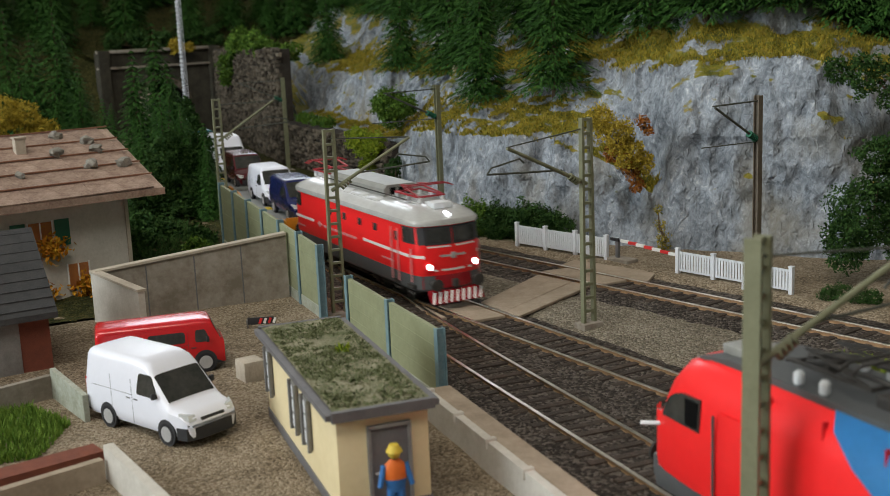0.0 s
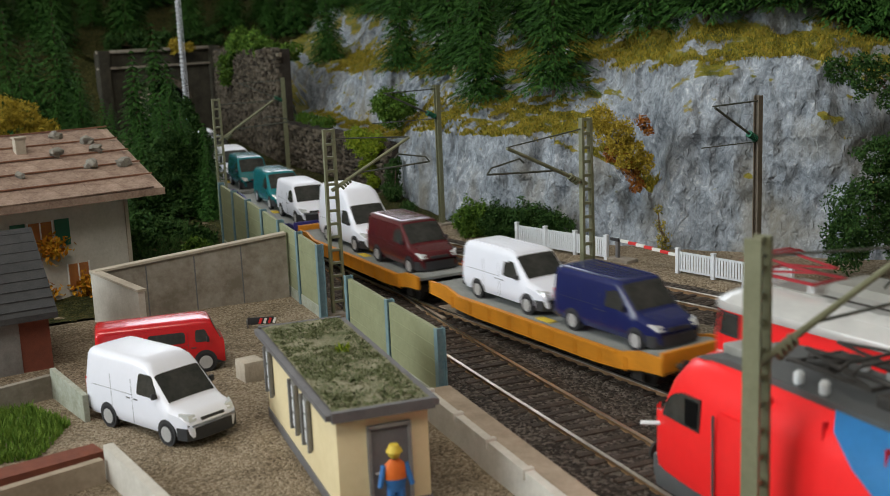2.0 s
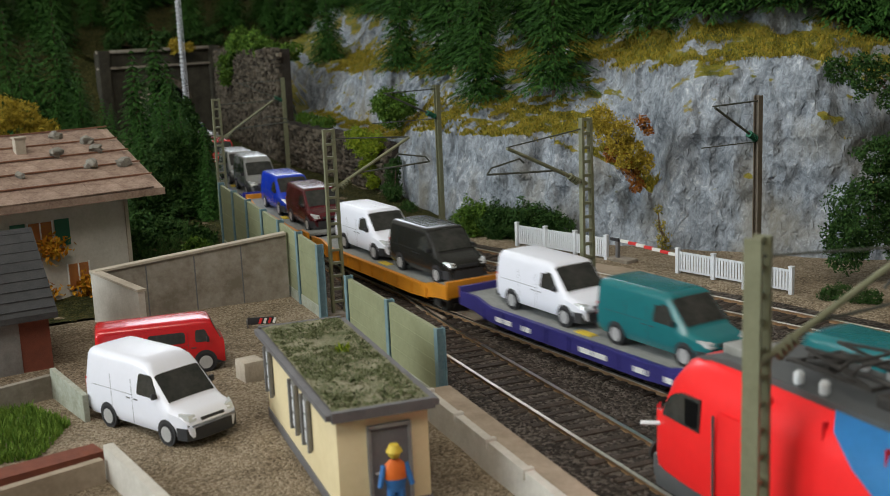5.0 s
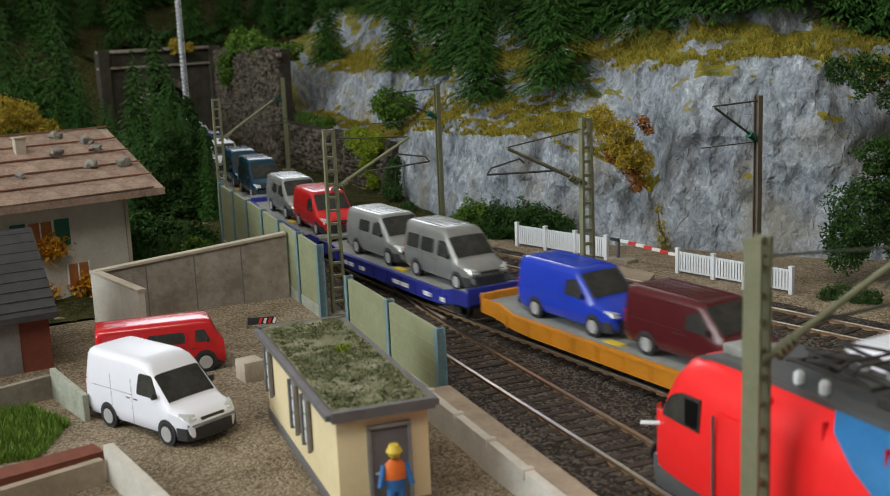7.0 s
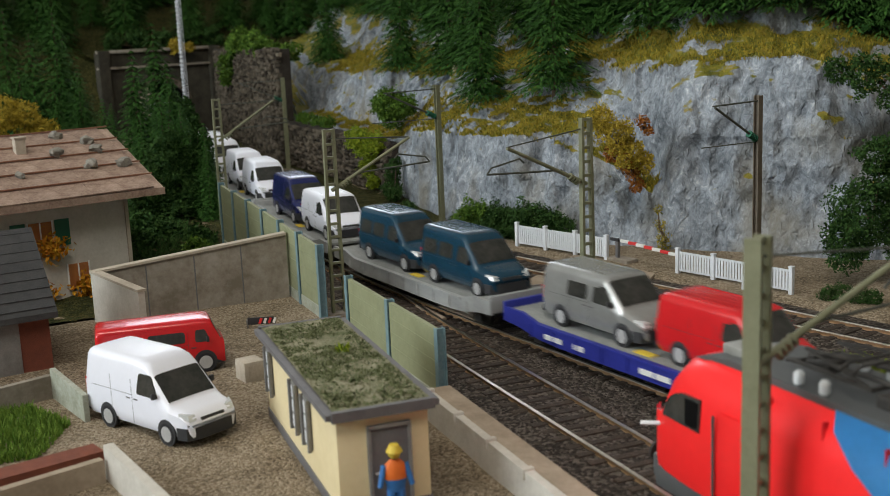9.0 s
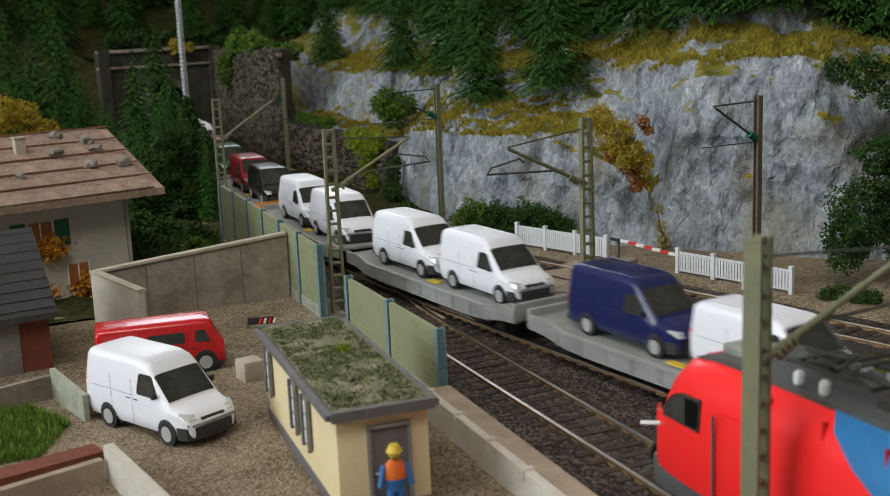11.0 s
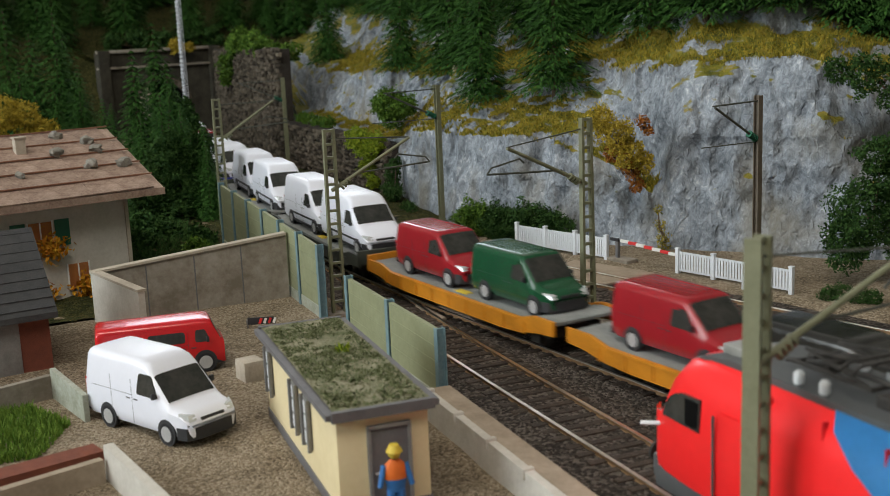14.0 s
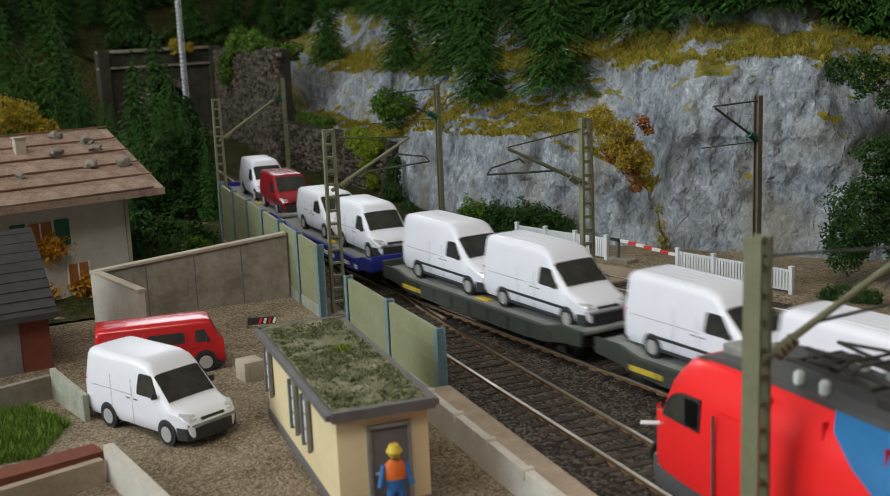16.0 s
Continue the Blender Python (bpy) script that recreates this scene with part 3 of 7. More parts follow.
def tracks():
    track("track_main", MAIN, -97, 250, "main railway track on dark ballast, rusty rails")
    track("track_loop", LOOP, -33, 60, "parallel railway track on dark ballast with polished rails", skip=(-40, -17))
    track("track_siding", SIDE, -51, 70, "siding track on dark ballast with rusty rails", skip=(-60, -33))
    # chippings between main track and siding
    xs = np.arange(-24, 40, 0.4)
    mid = 0.5 * (np.interp(xs, *MAIN) + np.interp(xs, *SIDE)) - 0.2
    half = 0.5 * (np.interp(xs, *SIDE) - np.interp(xs, *MAIN)) - 1.55
    bm = B()
    prev = None
    for x, m, h in zip(xs, mid, half):
        row = []
        for k in range(17):
            v = k / 8 - 1
            row.append(bm.verts.new((x, m + v * max(h, 0.1), -0.14 - 0.16 * abs(v) ** 3 + 0.06 * fbm(x * 1.5, v * h * 1.5, 5, 3))))
        if prev:
            for k in range(16):
                bm.faces.new((prev[k], row[k], row[k + 1], prev[k + 1]))
        prev = row
    tagged(part("gravel_strip", bm, "beige"), "beige chippings between the tracks", "gravel", kind="structure")


def ballast_fill():
    """Dark ballast that fills the space between the two near tracks and the shoulder beside the wall."""
    xs = np.arange(-14, 60, 0.4)
    for name, lo, hi in (("ballast_fill", np.interp(xs, *LOOP) + 1.3, np.interp(xs, *MAIN) - 1.3), ("ballast_shoulder", np.interp(xs, *LOOP) - 3.45, np.interp(xs, *LOOP) - 1.3)):
        bm = B()
        prev = None
        for x, a, c in zip(xs, lo, hi):
            if c - a < 0.1:
                continue
            row = [bm.verts.new((x, a + (c - a) * k / 10, -0.19 + 0.05 * fbm(x * 1.7, (a + (c - a) * k / 10) * 1.7, 6, 3))) for k in range(11)]
            if prev:
                for k in range(10):
                    bm.faces.new((prev[k], row[k], row[k + 1], prev[k + 1]))
            prev = row
        tagged(part(name, bm, "ballast"), "dark loose ballast beside the tracks", "gravel", kind="structure")


# ---- hillside: rock faces in tiers with turf ledges ----
# x, y of the foot; top of the lower face; ledge depth and height; upper face depth and top; slope behind
HILL = [
    (-150, 30, 6.0, 3.0, 7.0, 5.0, 9.0),
    (-96, 16, 7.0, 3.0, 8.0, 6.0, 9.5),
    (-66, 10.5, 3.4, 3.0, 3.8, 5.0, 7.0),
    (-50, 10.8, 3.2, 2.5, 3.6, 4.5, 7.2),
    (-43, 10.6, 3.2, 2.6, 3.9, 4.5, 7.1),
    (-38.5, 9.7, 4.2, 4.8, 5.8, 7.0, 7.3),
    (-29.8, 8.9, 4.9, 5.0, 6.3, 7.0, 7.4),
    (-23, 11.8, 4.4, 4.0, 6.2, 7.0, 8.2),
    (-20.6, 13.3, 3.5, 2.0, 4.3, 3.4, 8.0),
    (-19.5, 14.1, 2.4, 1.5, 3.0, 2.6, 8.2),
    (-18.9, 14.6, 3.6, 0.9, 4.2, 2.0, 8.4),
    (-18.2, 15.0, 4.8, 0.8, 5.2, 2.0, 8.7),
    (-13.4, 19.0, 4.6, 0.8, 5.0, 2.2, 8.2),
    (-10.5, 22.5, 4.0, 1.5, 4.5, 4.0, 7.0),
    (-3, 33, 4.0, 1.5, 4.5, 4.0, 8.0),
    (25, 60, 4.0, 1.5, 4.5, 4.0, 8.0),
]


def hill_foot(q):
    h = np.array(HILL)
    d = np.concatenate([[0], np.cumsum(np.hypot(np.diff(h[:, 0]), np.diff(h[:, 1])))])
    return [float(np.interp(q, d, h[:, i])) for i in range(7)], d[-1]


BACK = Vector((-0.72, 0.69, 0))


def hill_point(q, v):
    (fx, fy, z1, s2, z2, s3, z3), _ = hill_foot(q)
    prof = [(0, -0.6), (0.5, z1 * 0.5), (0.9, z1), (s2, z2), (s2 + 0.45 * (s3 - s2), z2 + 0.55 * (z3 - z2)), (s3, z3), (s3 + 5, z3 + 1.3), (s3 + 9, z3 + 4.0), (s3 + 18, z3 + 8.5), (s3 + 110, z3 + 19)]
    ks = [0, 0.17, 0.33, 0.47, 0.56, 0.68, 0.78, 0.87, 0.94, 1]
    s = float(np.interp(v, ks, [p[0] for p in prof]))
    z = float(np.interp(v, ks, [p[1] for p in prof]))
    p = Vector((fx, fy, 0)) + BACK * s
    n1 = fbm(p.x * 0.28, p.y * 0.28, z * 0.2 + 7, 4)
    n2 = fbm(p.x * 1.1, p.y * 1.1, z * 0.55 + 3, 4)
    n3 = abs(fbm(p.x * 0.55 + 9, p.y * 0.55, z * 0.25, 3))
    n4 = abs(fbm(p.x * 1.9, p.y * 1.9 + 4, z * 0.9, 3))
    amp = min(1.0, 0.25 + v * 4)
    p -= BACK * (0.85 * n1 + 0.26 * n2 - 0.45 * n3 + 0.11 * n4) * amp
    return Vector((p.x, p.y, z + (0.35 * n1 + 0.12 * n2) * min(1, v * 3)))


def hillside():
    _, total = hill_foot(0)
    h = np.array(HILL)
    d = np.concatenate([[0], np.cumsum(np.hypot(np.diff(h[:, 0]), np.diff(h[:, 1])))])
    qs = np.concatenate([np.linspace(0, d[2], 50), np.linspace(d[2], d[13], 420)[1:], np.linspace(d[13], d[15], 40)[1:]])
    vv = np.concatenate([np.linspace(0, 0.7, 150), np.linspace(0.7, 1, 34)[1:]])
    bm = B()
    rows = [[bm.verts.new(hill_point(q, v)) for v in vv] for q in qs]
    for a, b in zip(rows, rows[1:]):
        for k in range(len(vv) - 1):
            bm.faces.new((a[k], b[k], b[k + 1], a[k + 1]))
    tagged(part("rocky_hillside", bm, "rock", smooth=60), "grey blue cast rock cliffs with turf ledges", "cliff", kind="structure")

# ---- vehicles ----
# length, width, height, hood height, windscreen foot (from front), roof's front (from front), hood front height, belt, front overhang, rear overhang
VAN = {
    "low": (4.9, 1.9, 1.95, 1.12, 0.92, 1.72, 0.90, 1.08, 0.86, 1.02),
    "mid": (5.0, 1.9, 2.13, 1.12, 0.92, 1.72, 0.90, 1.08, 0.86, 1.02),
    "high": (5.1, 1.9, 2.58, 1.12, 0.92, 1.72, 0.90, 1.08, 0.86, 1.02),
    "box": (4.75, 1.85, 1.92, 1.06, 0.85, 1.60, 0.86, 1.05, 0.85, 0.95),
    "sprinter": (5.75, 1.98, 2.36, 1.25, 1.0, 1.85, 0.92, 1.18, 0.90, 1.25),
    "ducato": (4.55, 1.85, 2.16, 1.10, 0.80, 1.52, 0.95, 1.20, 0.85, 1.05),
    "bus": (4.0, 1.6, 1.72, 1.05, 0.12, 0.38, 0.95, 0.98, 0.65, 0.85),
}


WS_TOP = {"mid": 1.88, "high": 1.95, "sprinter": 1.99, "ducato": 1.84}


def van_section(x, hb, hw, ht, zb, zbelt, zt):
    zbelt = min(zbelt, zt - 0.12)
    k = min(0.14, (zt - zbelt) * 0.45)
    low = zbelt + (zt - k - zbelt) * 0.88
    pts = [(hb, zb), (hw - 0.02, zb + 0.14), (hw, zb + 0.34), (hw, zbelt), (hw + (ht + 0.02 - hw) * 0.88, low), (ht + 0.02, zt - k), (ht - 0.04, zt - k * 0.3), (ht - 0.15, zt), (ht - 0.26, zt + 0.003), (ht * 0.4, zt + 0.012)]
    return [(x, y, z) for y, z in pts] + [(x, -y, z) for y, z in reversed(pts)]


def van_mesh(kind):
    Ln, W, H, zh, wf, rf, zf, belt, fo, ro = VAN[kind]
    f, r = Ln / 2, -Ln / 2
    hw = W / 2
    tall = 0.86 if H < 2.1 else 0.82
    wt = WS_TOP.get(kind, H - 0.07)
    dome = 0.1 + 1.25 * (H - wt - 0.07)
    st = [
        (r, hw * .78, hw * .93, hw * tall * .92, 0.42, belt, H - 0.22),
        (r + 0.05, hw * .85, hw * .98, hw * tall * .97, 0.32, belt, H - 0.07),
        (r + 0.16, hw * .9, hw, hw * tall, 0.27, belt, H - 0.008),
        (r + 0.34, hw * .9, hw, hw * tall, 0.27, belt, H),
        (r + Ln * .3, hw * .9, hw, hw * tall, 0.27, belt, H),
        (f - rf - dome - 0.25, hw * .9, hw, hw * tall, 0.27, belt, H),
        (f - rf - dome * 0.55, hw * .9, hw, hw * tall * .99, 0.27, belt, H - 0.03 - 0.22 * (H - wt - 0.06)),
        (f - rf, hw * .9, hw, hw * 0.865, 0.27, belt, wt),
        (f - wf, hw * .9, hw * .99, hw * .90, 0.27, belt, zh),
        (f - wf + 0.10, hw * .9, hw * .985, hw * .88, 0.27, belt, zh - 0.05),
        (f - 0.30 if wf > 0.4 else f - 0.05, hw * .88, hw * .95, hw * .80, 0.27, belt, zf + 0.04),
        (f - 0.08 if wf > 0.4 else f - 0.02, hw * .8, hw * .86, hw * .72, 0.28, 0.7, zf - 0.10),
        (f, hw * .7, hw * .76, hw * .6, 0.33, 0.62, zf - 0.24),
    ]
    return st


def side_y(st, x, z, hw, ht, belt, H):
    if z <= belt:
        return hw
    return hw + (ht - hw) * (z - belt) / (H - 0.14 - belt)


MESH = {}


def van_meshes(kind):
    """Shared meshes of one van shape: glass, wheels, bumpers, lights; the body's mesh is copied per colour."""
    if kind in MESH:
        return MESH[kind]
    Ln, W, H, zh, wf, rf, zf, belt, fo, ro = VAN[kind]
    f, r, hw = Ln / 2, -Ln / 2, W / 2
    st = van_mesh(kind)
    ht = hw * (0.86 if H < 2.1 else 0.82)
    out = {}
    bm = B()
    loft(bm, [van_section(*s) for s in st])
    out["bm"] = bm
    q = B()
    bar(q, (r + 0.4, 0, H + 0.008), (f - rf - 0.4 - 1.25 * (H - WS_TOP.get(kind, H - 0.07) - 0.07), 0, H + 0.008), 0.05, 0.018)
    out["rib_bm"] = q
    out["ribs"] = [(k - 2) * ht * 0.33 for k in range(5)] if kind in ("low", "mid", "sprinter") else []
    q = B()
    box(q, (f - wf - 0.42, 0, belt + 0.12), (0.09, 0.13, 0.17), 0.03)
    out["mirror"] = finish("mirror", q, "bumper")
    # seams: sliding door and cab door
    q = B()
    for x in (f - rf - 0.78, f - rf - 1.75):
        box(q, (x, 0, belt * 0.5 + 0.36), (0.007, 0.006, belt + 0.1))
    box(q, ((r + f - rf) / 2 - 0.2, 0, belt - 0.03), (f - rf - r - 1.1, 0.006, 0.009))
    box(q, (f - rf - 0.62, 0.006, belt - 0.14), (0.16, 0.03, 0.035))
    box(q, (f - rf - 0.95, 0.006, belt - 0.14), (0.16, 0.03, 0.035))
    out["seam"] = finish("door_seam", q, "bumper")
    # windscreen between roof front and hood
    a = van_section(*st[7])
    b = van_section(*st[8])

    def lerp(p, q, t):
        return Vector(p) + (Vector(q) - Vector(p)) * t
    wbm = B()
    pts = []
    n = Vector((0.5, 0, 0.5)).normalized() * 0.018
    for t in (0.07, 0.35, 0.65, 0.93):
        pts.append([lerp(a[k], b[k], t) + n - Vector((0, math.copysign(0.03, a[k][1]) if k in (6, 13) else 0, 0)) for k in range(6, 14)])
    vs = [[wbm.verts.new(p) for p in row] for row in pts]
    ws = [[wbm.verts.new(p - n * 2.5) for p in row] for row in pts]
    for k in range(7):
        for m in range(3):
            wbm.faces.new((vs[m][k], vs[m + 1][k], vs[m + 1][k + 1], vs[m][k + 1]))
        wbm.faces.new((vs[0][k + 1], ws[0][k + 1], ws[0][k], vs[0][k]))
        wbm.faces.new((vs[3][k], ws[3][k], ws[3][k + 1], vs[3][k + 1]))
    for k in (0, 7):
        for m in range(3):
            wbm.faces.new((vs[m][k], ws[m][k], ws[m + 1][k], vs[m + 1][k]))
    bmesh.ops.recalc_face_normals(wbm, faces=wbm.faces)
    out["windscreen"] = finish("windscreen", wbm, "glass")

    def pane(x0, x1, x2, x3, z0, z1, s):
        """A side pane: lower edge x0..x1, upper edge x2..x3."""
        q = B()
        corners = [Vector(c) for c in ((x0, z0), (x1, z0), (x3, z1), (x2, z1))]
        zs = []
        for i, c in enumerate(corners):
            a, b = corners[i - 1], corners[(i + 1) % 4]
            p, q2 = c + (a - c).normalized() * 0.09, c + (b - c).normalized() * 0.09
            zs += [tuple(p), tuple(c * 0.5 + (p + q2) * 0.25), tuple(q2)]
        o = [q.verts.new((x, s * (side_y(st, x, z, hw, ht, belt, H) + 0.014), z)) for x, z in zs]
        i = [q.verts.new((x, s * (side_y(st, x, z, hw, ht, belt, H) - 0.03), z)) for x, z in zs]
        q.faces.new(o)
        for k in range(12):
            q.faces.new((o[k], i[k], i[(k + 1) % 12], o[(k + 1) % 12]))
        bmesh.ops.recalc_face_normals(q, faces=q.faces)
        return finish("window", q, "glass")
    zt = min(H - 0.30, belt + 0.60)
    out["cab"] = [pane(f - rf - 0.56, f - wf - 0.34, f - rf - 0.53, f - wf - 0.34 - (rf - wf) * 0.55, belt + 0.03, zt, s) for s in (-1, 1)]
    x1 = f - rf - 0.86
    x0 = r + 0.28
    out["rear"] = [pane(a0, b0, a0 + 0.03, b0, belt + 0.05, min(H - 0.34, belt + 0.58), s) for s in (-1, 1) for a0, b0 in ((x0, x0 + (x1 - x0) * 0.46), (x0 + (x1 - x0) * 0.52, x1))]
    out["mid"] = [pane(a0, b0, a0 + 0.03, b0, belt + 0.05, min(H - 0.34, belt + 0.58), s) for s in (-1, 1) for a0, b0 in ((x0 + (x1 - x0) * 0.52, x1),)]
    # wheels
    t = B()
    g = bmesh.ops.create_cone(t, cap_ends=True, segments=20, radius1=0.33, radius2=0.33, depth=0.22)
    bmesh.ops.bevel(t, geom=[e for e in t.edges if abs(e.verts[0].co.z - e.verts[1].co.z) < 0.01], offset=0.035, segments=2, affect="EDGES")
    bmesh.ops.rotate(t, cent=(0, 0, 0), matrix=Matrix.Rotation(radians(90), 3, "X"), verts=t.verts)
    out["tyre"] = finish("tyre", t, "tyre")
    t = B()
    bmesh.ops.create_cone(t, cap_ends=True, segments=16, radius1=0.235, radius2=0.215, depth=0.235)
    for k in range(5):
        a1 = k * 2 * math.pi / 5
        box(t, (0.11 * math.cos(a1), 0.11 * math.sin(a1), 0), (0.06, 0.06, 0.25))
    bmesh.ops.rotate(t, cent=(0, 0, 0), matrix=Matrix.Rotation(radians(90), 3, "X"), verts=t.verts)
    out["hub"] = finish("hub", t, "hub")
    q = B()
    g = bmesh.ops.create_cone(q, cap_ends=True, segments=20, radius1=0.372, radius2=0.372, depth=0.05)
    bmesh.ops.transform(q, matrix=Matrix.Rotation(radians(90), 4, "X"), verts=g["verts"])
    out["arch"] = finish("wheel_arch", q, "bumper")
    q = B()
    loft(q, [[(x, y, z) for x, y, z in ((f - 0.42, -hw * .985, z0), (f - 0.10, -hw * .9, z0), (f + 0.02, -hw * .62, z0), (f + 0.05, 0, z0), (f + 0.02, hw * .62, z0), (f - 0.10, hw * .9, z0), (f - 0.42, hw * .985, z0), (f - 0.42, 0, z0))] for z0 in (0.24, 0.40, 0.58)])
    out["front_bumper"] = finish("front_bumper", q, "bumper")
    q = B()
    box(q, (r - 0.01, 0, 0.42), (0.14, W * 0.94, 0.22), 0.04)
    out["rear_bumper"] = finish("rear_bumper", q, "bumper")
    q = B()
    box(q, (f - 0.035, 0, (zf + 0.58) / 2 - 0.03), (0.06, W * 0.42, 0.14), 0.02)
    out["grille"] = finish("grille", q, "bumper")
    q = B()
    box(q, (r + 0.06, 0, belt * 0.92), (0.10, 0.07, 0.42), 0.02)
    out["tail"] = finish("tail_light", q, "tail_red")
    out["lights"] = []
    for s in (-1, 1):
        q = B()
        loft(q, [[(f - 0.34, s * hw * .955, zf - 0.14), (f - 0.05, s * hw * .80, zf - 0.19), (f - 0.03, s * hw * .56, zf - 0.18), (f - 0.3, s * hw * .5, zf - 0.2)],
                 [(f - 0.36, s * hw * .93, zf + 0.02), (f - 0.13, s * hw * .80, zf - 0.04), (f - 0.12, s * hw * .56, zf - 0.05), (f - 0.34, s * hw * .5, zf - 0.05)]])
        out["lights"].append(finish("headlight", q, "headlight"))
    MESH[kind] = out
    return out


COLOUR_WORD = {"whiteflat": "white", "cream": "cream", "navy": "dark navy blue", "teal": "teal", "petrol": "dark petrol blue", "maroon": "dark maroon", "silver": "silver grey",
               "redbody": "bright red", "darkred": "dark red", "bluebody": "bright blue", "blackbody": "glossy black", "green": "dark green"}
SHAPE_WORD = {"low": "low-roofed model van", "mid": "medium-roofed model van", "high": "high-roofed model van", "box": "boxy low model van", "sprinter": "long model van with black trim", "ducato": "high-roofed delivery van", "bus": "rounded old camper bus"}
BODY = {}


def van(kind, colour, m, where, windows="", trim="bumper", group="vans on the train"):
    v = van_meshes(kind)
    Ln, W, H, zh, wf, rf, zf, belt, fo, ro = VAN[kind]
    glazed = {"": "", "mid": "part-glazed ", "rear": "glazed "}[windows]
    t = thing("van", m, f"{COLOUR_WORD[colour]} {glazed}{SHAPE_WORD[kind]} {where}", "van", group)
    key = (kind, colour)
    if key not in BODY:
        BODY[key] = finish("body", v["bm"].copy(), colour)

    def sub(name, me, parent=t, x=0, y=0, z=0, turn=0):
        ob = new(name, me)
        ob.parent = parent
        ob.matrix_basis = at(x, y, z, turn)
        return ob
    sub("body", BODY[key])
    sub("windscreen", v["windscreen"])
    for me in v["cab"] + (v[windows] if windows else []):
        sub("window", me)
    for s in (-1, 1):
        sub("mirror", v["mirror"], y=s * (W / 2 + 0.065))
        sub("tail_light", v["tail"], y=s * (W / 2 - 0.06))
        sub("door_seam", v["seam"], y=s * (W / 2 + 0.001))
        for x in (Ln / 2 - fo, -Ln / 2 + ro):
            sub("wheel_arch", v["arch"], x=x, y=s * (W / 2 - 0.018), z=0.36)
    for y in v["ribs"]:
        if ("rib", *key) not in BODY:
            BODY[("rib", *key)] = finish("roof_rib", v["rib_bm"].copy(), colour)
        sub("roof_rib", BODY[("rib", *key)], y=y)
    sub("front_bumper", v["front_bumper"])
    sub("rear_bumper", v["rear_bumper"])
    sub("grille", v["grille"])
    for me in v["lights"]:
        sub("headlight", me)
    for x in (Ln / 2 - fo, -Ln / 2 + ro):
        for s in (-1, 1):
            w = sub("tyre", v["tyre"], t, x, s * (W / 2 - 0.09), 0.33)
            sub("hub", v["hub"], w)
    if kind == "sprinter":
        for s in (-1, 1):
            if ("sill", s) not in MESH:
                q = B()
                box(q, (0, s * (W / 2 + 0.012), 0.66), (Ln * 0.62, 0.03, 0.09), 0.01)
                box(q, (-0.1, s * (W / 2 - 0.01), 0.3), (Ln * 0.55, 0.06, 0.1), 0.02)
                MESH[("sill", s)] = finish("side_moulding", q, "bumper")
            sub("side_moulding", MESH[("sill", s)])
    return t


UNIT = 13.5
DECK = 1.02
WAGON = {}


